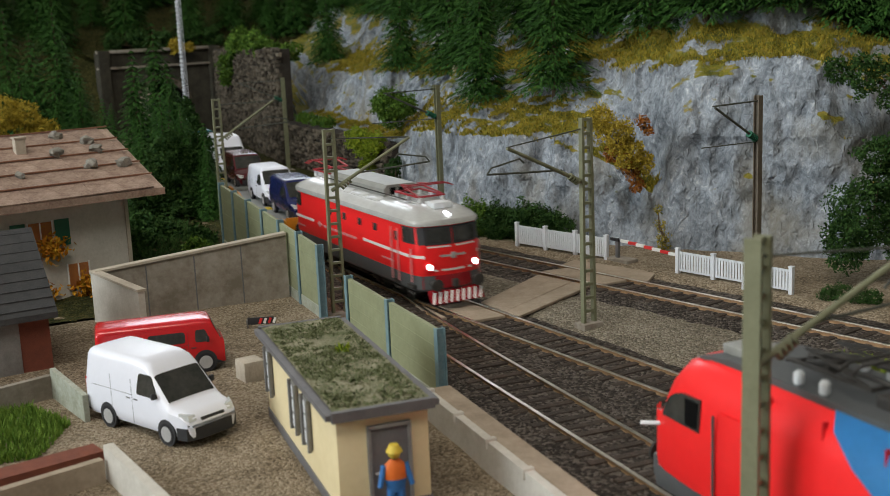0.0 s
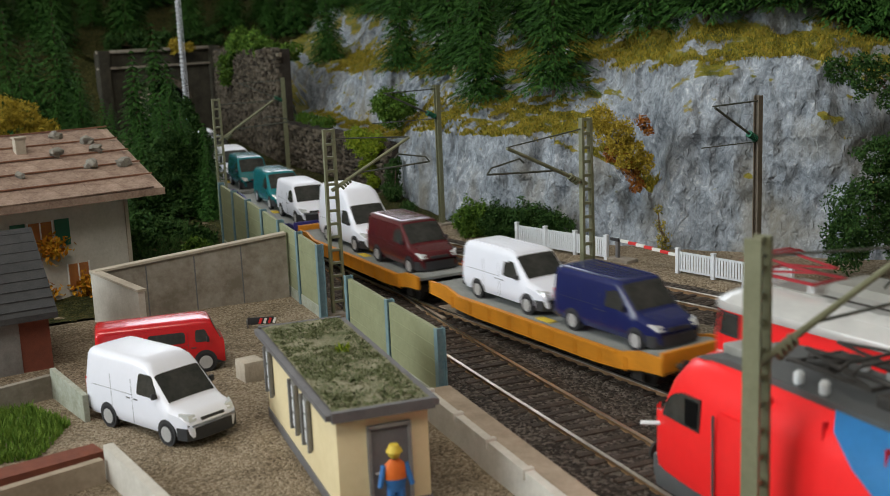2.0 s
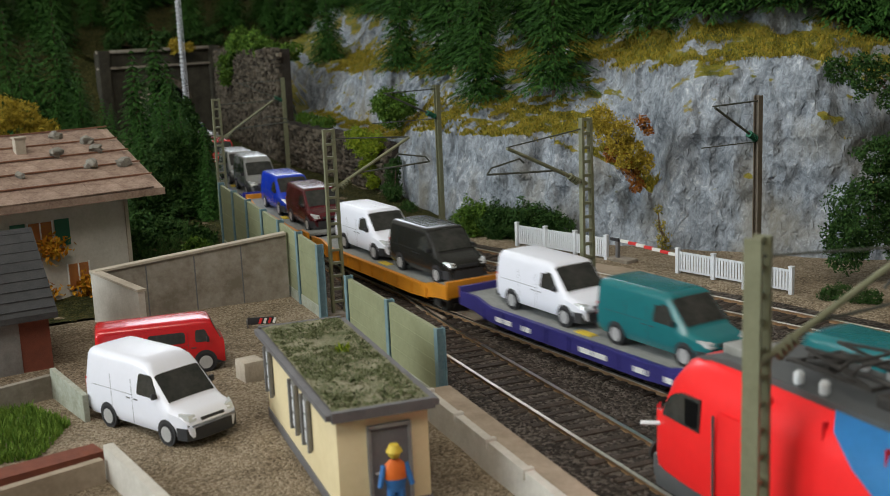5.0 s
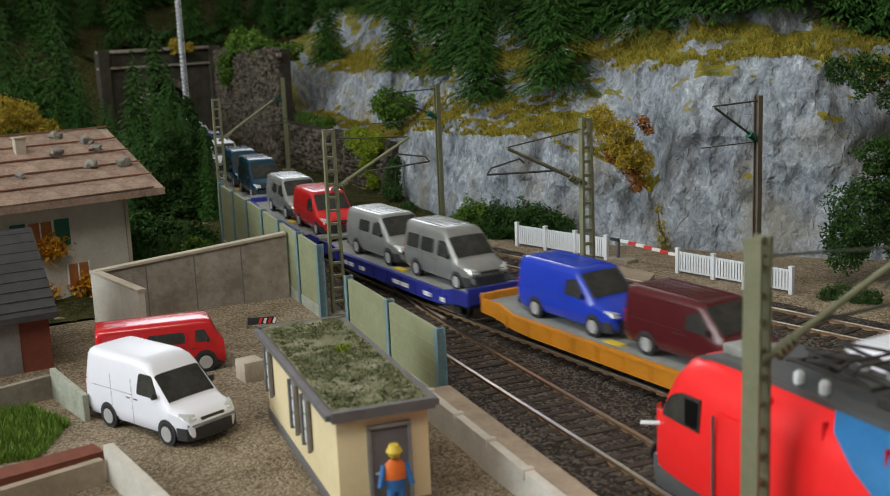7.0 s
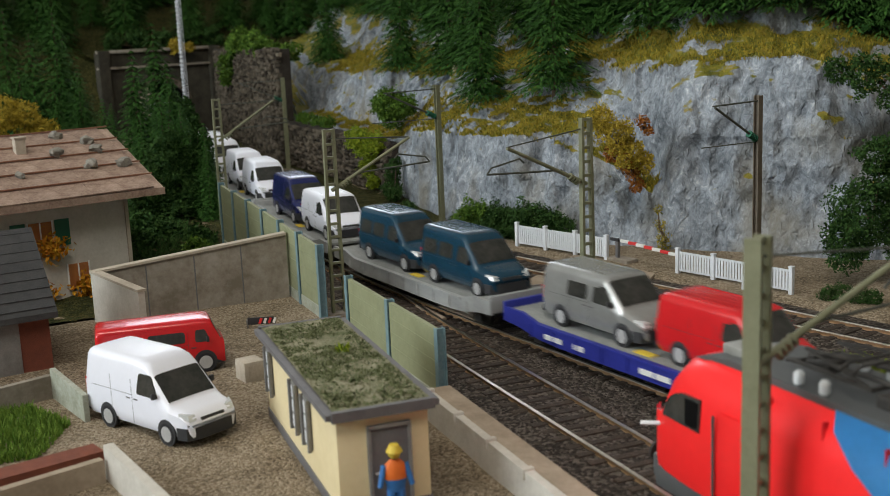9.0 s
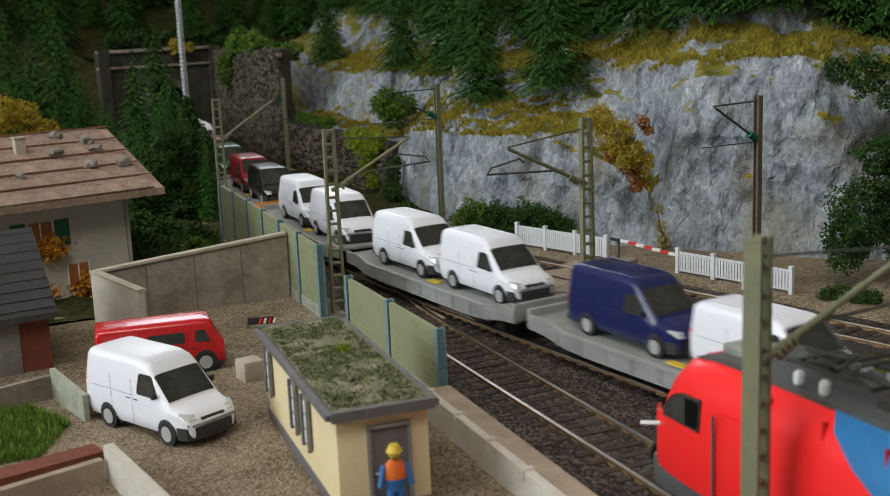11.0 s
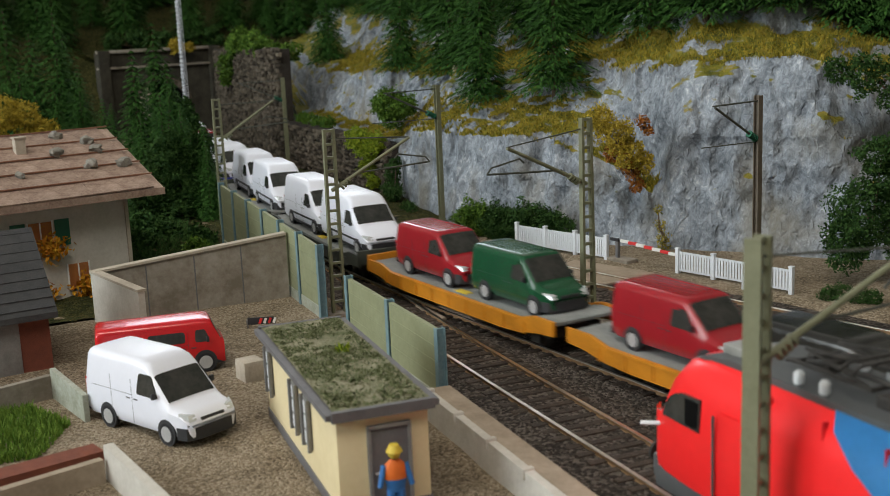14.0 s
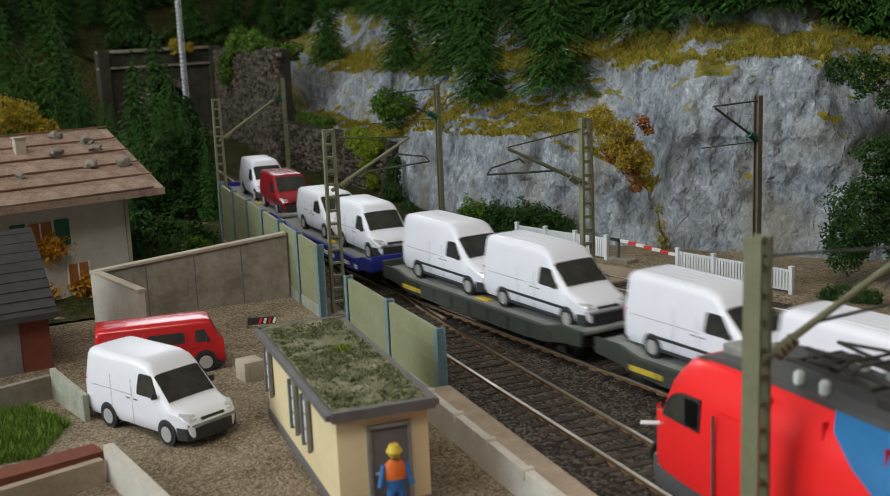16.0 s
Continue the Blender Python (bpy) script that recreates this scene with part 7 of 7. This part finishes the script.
def stone_works():
    M["stone_joined"] = island_mat("rubble_stones", (0.035, 0.028, 0.021), (0.15, 0.125, 0.095), 0.9)
    stone_wall("stone_wall", (-62.0, 8.9), (-42.3, 10.0), 3.4, 3.2, "dark brown rubble stone retaining wall with ivy", 290, seed=2)
    stone_wall("stone_wall", (-93.0, 10.4), (-62.2, 8.7), 8.5, 8.9, "high dark rubble stone wing wall by the tunnel", 0, sw=0.60, sh=0.30, seed=3)
    # portal face across the line with an arched mouth
    X = -95.0
    t = thing("tunnel_portal", at(X, 5.2, 0, 8), "dark stone tunnel portal with coping and arch", "tunnel portal", kind="structure")
    hw, top, r, sp = 6.2, 8.6, 2.6, 2.9
    bm = B()
    arch = [(r * math.cos(math.pi * k / 16), sp + r * math.sin(math.pi * k / 16)) for k in range(17)]
    inner = [(r, -0.4)] + arch + [(-r, -0.4)]
    outer = [(hw, -0.4)] + [(hw * (1 - k / 8.0), top) for k in range(17)] + [(-hw, -0.4)]
    for x0, x1 in ((0.0, -1.2),):
        vi = [[bm.verts.new((x, y, z)) for y, z in inner] for x in (x0, x1)]
        vo = [[bm.verts.new((x, y, z)) for y, z in outer] for x in (x0, x1)]
        for k in range(len(inner) - 1):
            bm.faces.new((vi[0][k], vo[0][k], vo[0][k + 1], vi[0][k + 1]))
            bm.faces.new((vi[0][k], vi[0][k + 1], vi[1][k + 1], vi[1][k]))
            bm.faces.new((vo[0][k], vo[1][k], vo[1][k + 1], vo[0][k + 1]))
    part("face", bm, "ashlar", t)
    for k in range(13):
        a = math.pi * (k + 0.5) / 13
        bm = B()
        box(bm, (0, 0, 0), (0.25, 0.62, 0.5), 0.03)
        ob = part("voussoir", bm, "stone", t)
        ob.matrix_basis = at(0.08, (r + 0.25) * math.cos(a), sp + (r + 0.25) * math.sin(a), 0, math.degrees(a) - 90)
    for z, w in ((top + 0.1, 0.3), (top - 1.5, 0.22)):
        bm = B()
        box(bm, (0.1, 0, z), (0.5, 2 * hw + 0.3, w), 0.03)
        part("coping", bm, "concrete", t)
    for s in (-1, 1):
        bm = B()
        box(bm, (0.2, s * (hw - 0.5), top / 2), (0.7, 1.1, top + 0.5), 0.05)
        part("pilaster", bm, "ashlar", t)
    # tunnel lining
    bm = B()
    loft(bm, [[(x, y * 0.999, z) for y, z in inner] for x in (-0.6, -12)], cap=False)
    part("lining", bm, "black", t)
    # side bank left of the portal
    bm = B()
    n, m = 40, 44
    vs = [[bm.verts.new((X + 2.5 - j * 1.5, -0.6 - i * 1.4, -0.5 + (9.2 - 0.5 * math.sin(i * 0.2)) * min(1, j / 3.5) + j * 0.28 + 1.0 * min(1, j / 3) * fbm(i * 0.3, j * 0.3, 4, 3))) for j in range(m)] for i in range(n)]
    for i in range(n - 1):
        for j in range(m - 1):
            bm.faces.new((vs[i][j], vs[i + 1][j], vs[i + 1][j + 1], vs[i][j + 1]))
    tagged(part("hill_bank", bm, "undergrowth", smooth=60), "overgrown bank beside the tunnel", "slope", kind="structure")
    bm = B()
    vs = [[bm.verts.new((X - 1.0 - j * 1.6, -2 + i * 0.9, 8.4 + j * 0.75 + 0.8 * fbm(i * 0.3, j * 0.3, 8, 3))) for j in range(44)] for i in range(50)]
    for i in range(49):
        for j in range(43):
            bm.faces.new((vs[i][j], vs[i + 1][j], vs[i + 1][j + 1], vs[i][j + 1]))
    tagged(part("tunnel_cover", bm, "undergrowth", smooth=60), "grassy hill over the tunnel mouth", "slope", kind="structure")
    rng = random.Random(21)
    for i in range(70):
        x, y = X - rng.uniform(1.5, 22), rng.uniform(-22, 30)
        fir(x, y, 8.2 + (X - x) * (0.42 if y > -1 else 0.16), rng.uniform(0.7, 1.3), i, "dark fir in the wood behind the tunnel")


# ---- parked vehicles ----
def parked():
    van("ducato", "whiteflat", at(-6.6, -10.35, -0.01, 27), "parked in the gravel yard", group="vans in the yard")
    van("bus", "redbody", at(-12.0, -9.45, -0.01, 84), "parked behind the white van", "rear", group="vans in the yard")


def modern_locomotive():
    t = thing("parked_locomotive", at(13.7, 0, 0, 180), "red modern electric locomotive with grey roof, parked", "locomotive")
    # local +x is the cab end that faces down the line
    def ring(x, hw, zb, zt, r):
        pts = [(hw - 0.05, zb), (hw, zb + 0.25), (hw, 2.35), (hw - 0.06, zt - 0.75 * r), (hw - 0.22, zt - 0.32 * r), (hw - 0.55, zt - 0.06), (hw * 0.35, zt)]
        return [(x, y, z) for y, z in pts] + [(x, -y, z) for y, z in reversed(pts)]
    st = [(-9.3, 1.25, 1.1, 2.6, 0.6), (-9.0, 1.42, 1.05, 3.6, 1.0), (-8.2, 1.5, 1.0, 3.86, 1.0), (0, 1.5, 1.0, 3.86, 1.0), (6.9, 1.5, 1.0, 3.86, 1.0), (7.6, 1.5, 1.0, 3.84, 1.0), (8.1, 1.48, 1.0, 3.76, 1.0), (8.45, 1.45, 1.0, 3.62, 1.0), (8.7, 1.42, 1.0, 3.36, 0.95), (8.9, 1.40, 1.0, 3.0, 0.8), (9.12, 1.36, 1.0, 2.45, 0.6), (9.3, 1.24, 1.05, 1.95, 0.4), (9.42, 1.05, 1.15, 1.6, 0.3)]
    bm = B()
    loft(bm, [ring(*s) for s in st])
    part("body", bm, "locored", t)
    bm = B()
    extrude(bm, [(-8.4, 3.72), (-8.4, 3.92), (7.0, 3.92), (7.9, 3.80), (8.2, 3.70)], -0.98, 0.98)
    part("roof_deck", bm, "locogrey", t, "dark grey roof deck with gear")
    for s in (-1, 1):
        bm = B()
        arch = [(7.35, 2.36), (8.70, 2.36), (8.62, 2.62), (8.46, 2.82), (8.24, 2.96), (7.98, 3.04), (7.35, 3.06)]
        loft(bm, [[(x, s * (o - 0.06 * max(0.0, z - 2.36) - 0.05 * max(0.0, x - 8.0)), z) for x, z in arch] for o in (1.45, 1.53)])
        w = part("cab_window", bm, "glass", t)
        bm = B()
        box(bm, (7.62, s * 1.515, 2.69), (0.44, 0.02, 0.58), 0.01)
        part("dark_pane", bm, "black", w)
        bm = B()
        box(bm, (6.35, s * 1.505, 2.05), (0.75, 0.03, 1.95), 0.02)
        part("cab_door", bm, "locored", t)
        bm = B()
        for x in (5.85, 6.82):
            rod(bm, (x, s * 1.56, 1.1), (x, s * 1.56, 2.9), 0.03)
        part("handrail", bm, "locogrey", t)
        bm = B()
        rod(bm, (8.95, s * 1.35, 2.05), (9.35, s * 1.62, 1.98), 0.05)
        part("mirror_arm", bm, "insul", t)
        for x in (5.2, 4.5, 0.6, -0.1, -5.0):
            bm = B()
            rod(bm, (x, s * 0.80, 3.88), (x, s * 0.80, 4.18), 0.085, 0.07, 12)
            for k in range(3):
                rod(bm, (x, s * 0.80, 3.96 + 0.07 * k), (x, s * 0.80, 3.99 + 0.07 * k), 0.11, 0.11, 12)
            part("insulator", bm, "insul", t)
        bm = B()
        rows_ = ((-0.7, 1.03, 1.5), (0.3, 1.6, 1.5), (1.7, 2.35, 1.5), (3.05, 3.10, 1.44), (3.7, 3.54, 1.28), (4.0, 3.80, 0.96))
        vs = [[bm.verts.new((x, s * (y + 0.016), z + 0.01)) for x in (xf, -8.6)] for xf, z, y in rows_]
        for p, q in zip(vs, vs[1:]):
            bm.faces.new((p[0], p[1], q[1], q[0]))
        bmesh.ops.solidify(bm, geom=bm.faces[:], thickness=0.012)
        part("livery_panel", bm, "skyblue", t, "light blue livery sweep")
        bm = B()
        for k in range(5):
            box(bm, (5.1 - k * 0.62, s * 1.51, 1.35 + 0.02 * k), (0.46, 0.02, 0.34), 0.01)
        part("lettering", bm, "white", t, "white lettering bars")
        bm = B()
        rod(bm, (9.35, s * 0.875, 1.02), (9.78, s * 0.875, 1.02), 0.12)
        rod(bm, (9.74, s * 0.875, 1.02), (9.82, s * 0.875, 1.02), 0.25, seg=16)
        part("buffer", bm, "underframe", t)
        for x in (6.4, 3.6, -3.6, -6.4):
            bm = B()
            rod(bm, (x, s * 0.62, 0.55), (x, s * 0.8, 0.55), 0.55, seg=24)
            part("wheel", bm, "underframe", t)
    bm = B()
    box(bm, (0, 0, 0.78), (18.4, 2.75, 0.5), 0.08)
    for x in (5, -5):
        box(bm, (x, 0, 0.5), (5, 2.4, 0.45), 0.05)
    part("skirt", bm, "locogrey", t)
    bm = B()
    box(bm, (9.15, 0, 0.95), (0.5, 2.6, 0.55), 0.08)
    part("buffer_beam", bm, "locogrey", t)
    bm = B()
    box(bm, (7.3, 0.2, 3.96), (0.9, 0.9, 0.22), 0.05)
    part("antenna_box", bm, "roofbox", t)
    for x, w, y in ((5.6, 0.5, -0.3), (3.2, 0.7, 0.25), (2.4, 0.4, -0.4), (0.0, 0.9, 0.1)):
        bm = B()
        box(bm, (x, y, 4.02), (w, 0.5, 0.24), 0.04)
        part("roof_box", bm, "underframe", t)
    for x in (5.4, 3.9, 2.4):
        for s in (-1, 1):
            bm = B()
            box(bm, (x, s * 1.30, 3.45), (0.03, 0.12, 0.45), 0.01)
            part("roof_seam", bm, "redbody", t)
    # lowered pantographs and roof cables
    for x in (4.6, 0.9):
        pantograph(t, x, 1, 4.22, "underframe", "lowered dark pantograph")
    for s in (-0.3, 0.25):
        pts = [(6.2, s, 4.05), (5.0, s * 1.4, 4.32), (3.0, s, 4.30), (1.5, s * 1.2, 4.34), (-2, s, 4.3)]
        for p, q in zip(pts, pts[1:]):
            bm = B()
            rod(bm, p, q, 0.05)
            part("roof_cable", bm, "underframe", t)

room()
ground()
tracks()
ballast_fill()
hillside()
yard_walls()
stone_works()
hut()
chalet()
dark_shed()
crossing()
fences()
masts()
parked()
modern_locomotive()
trees()
turf()
train()
motions()
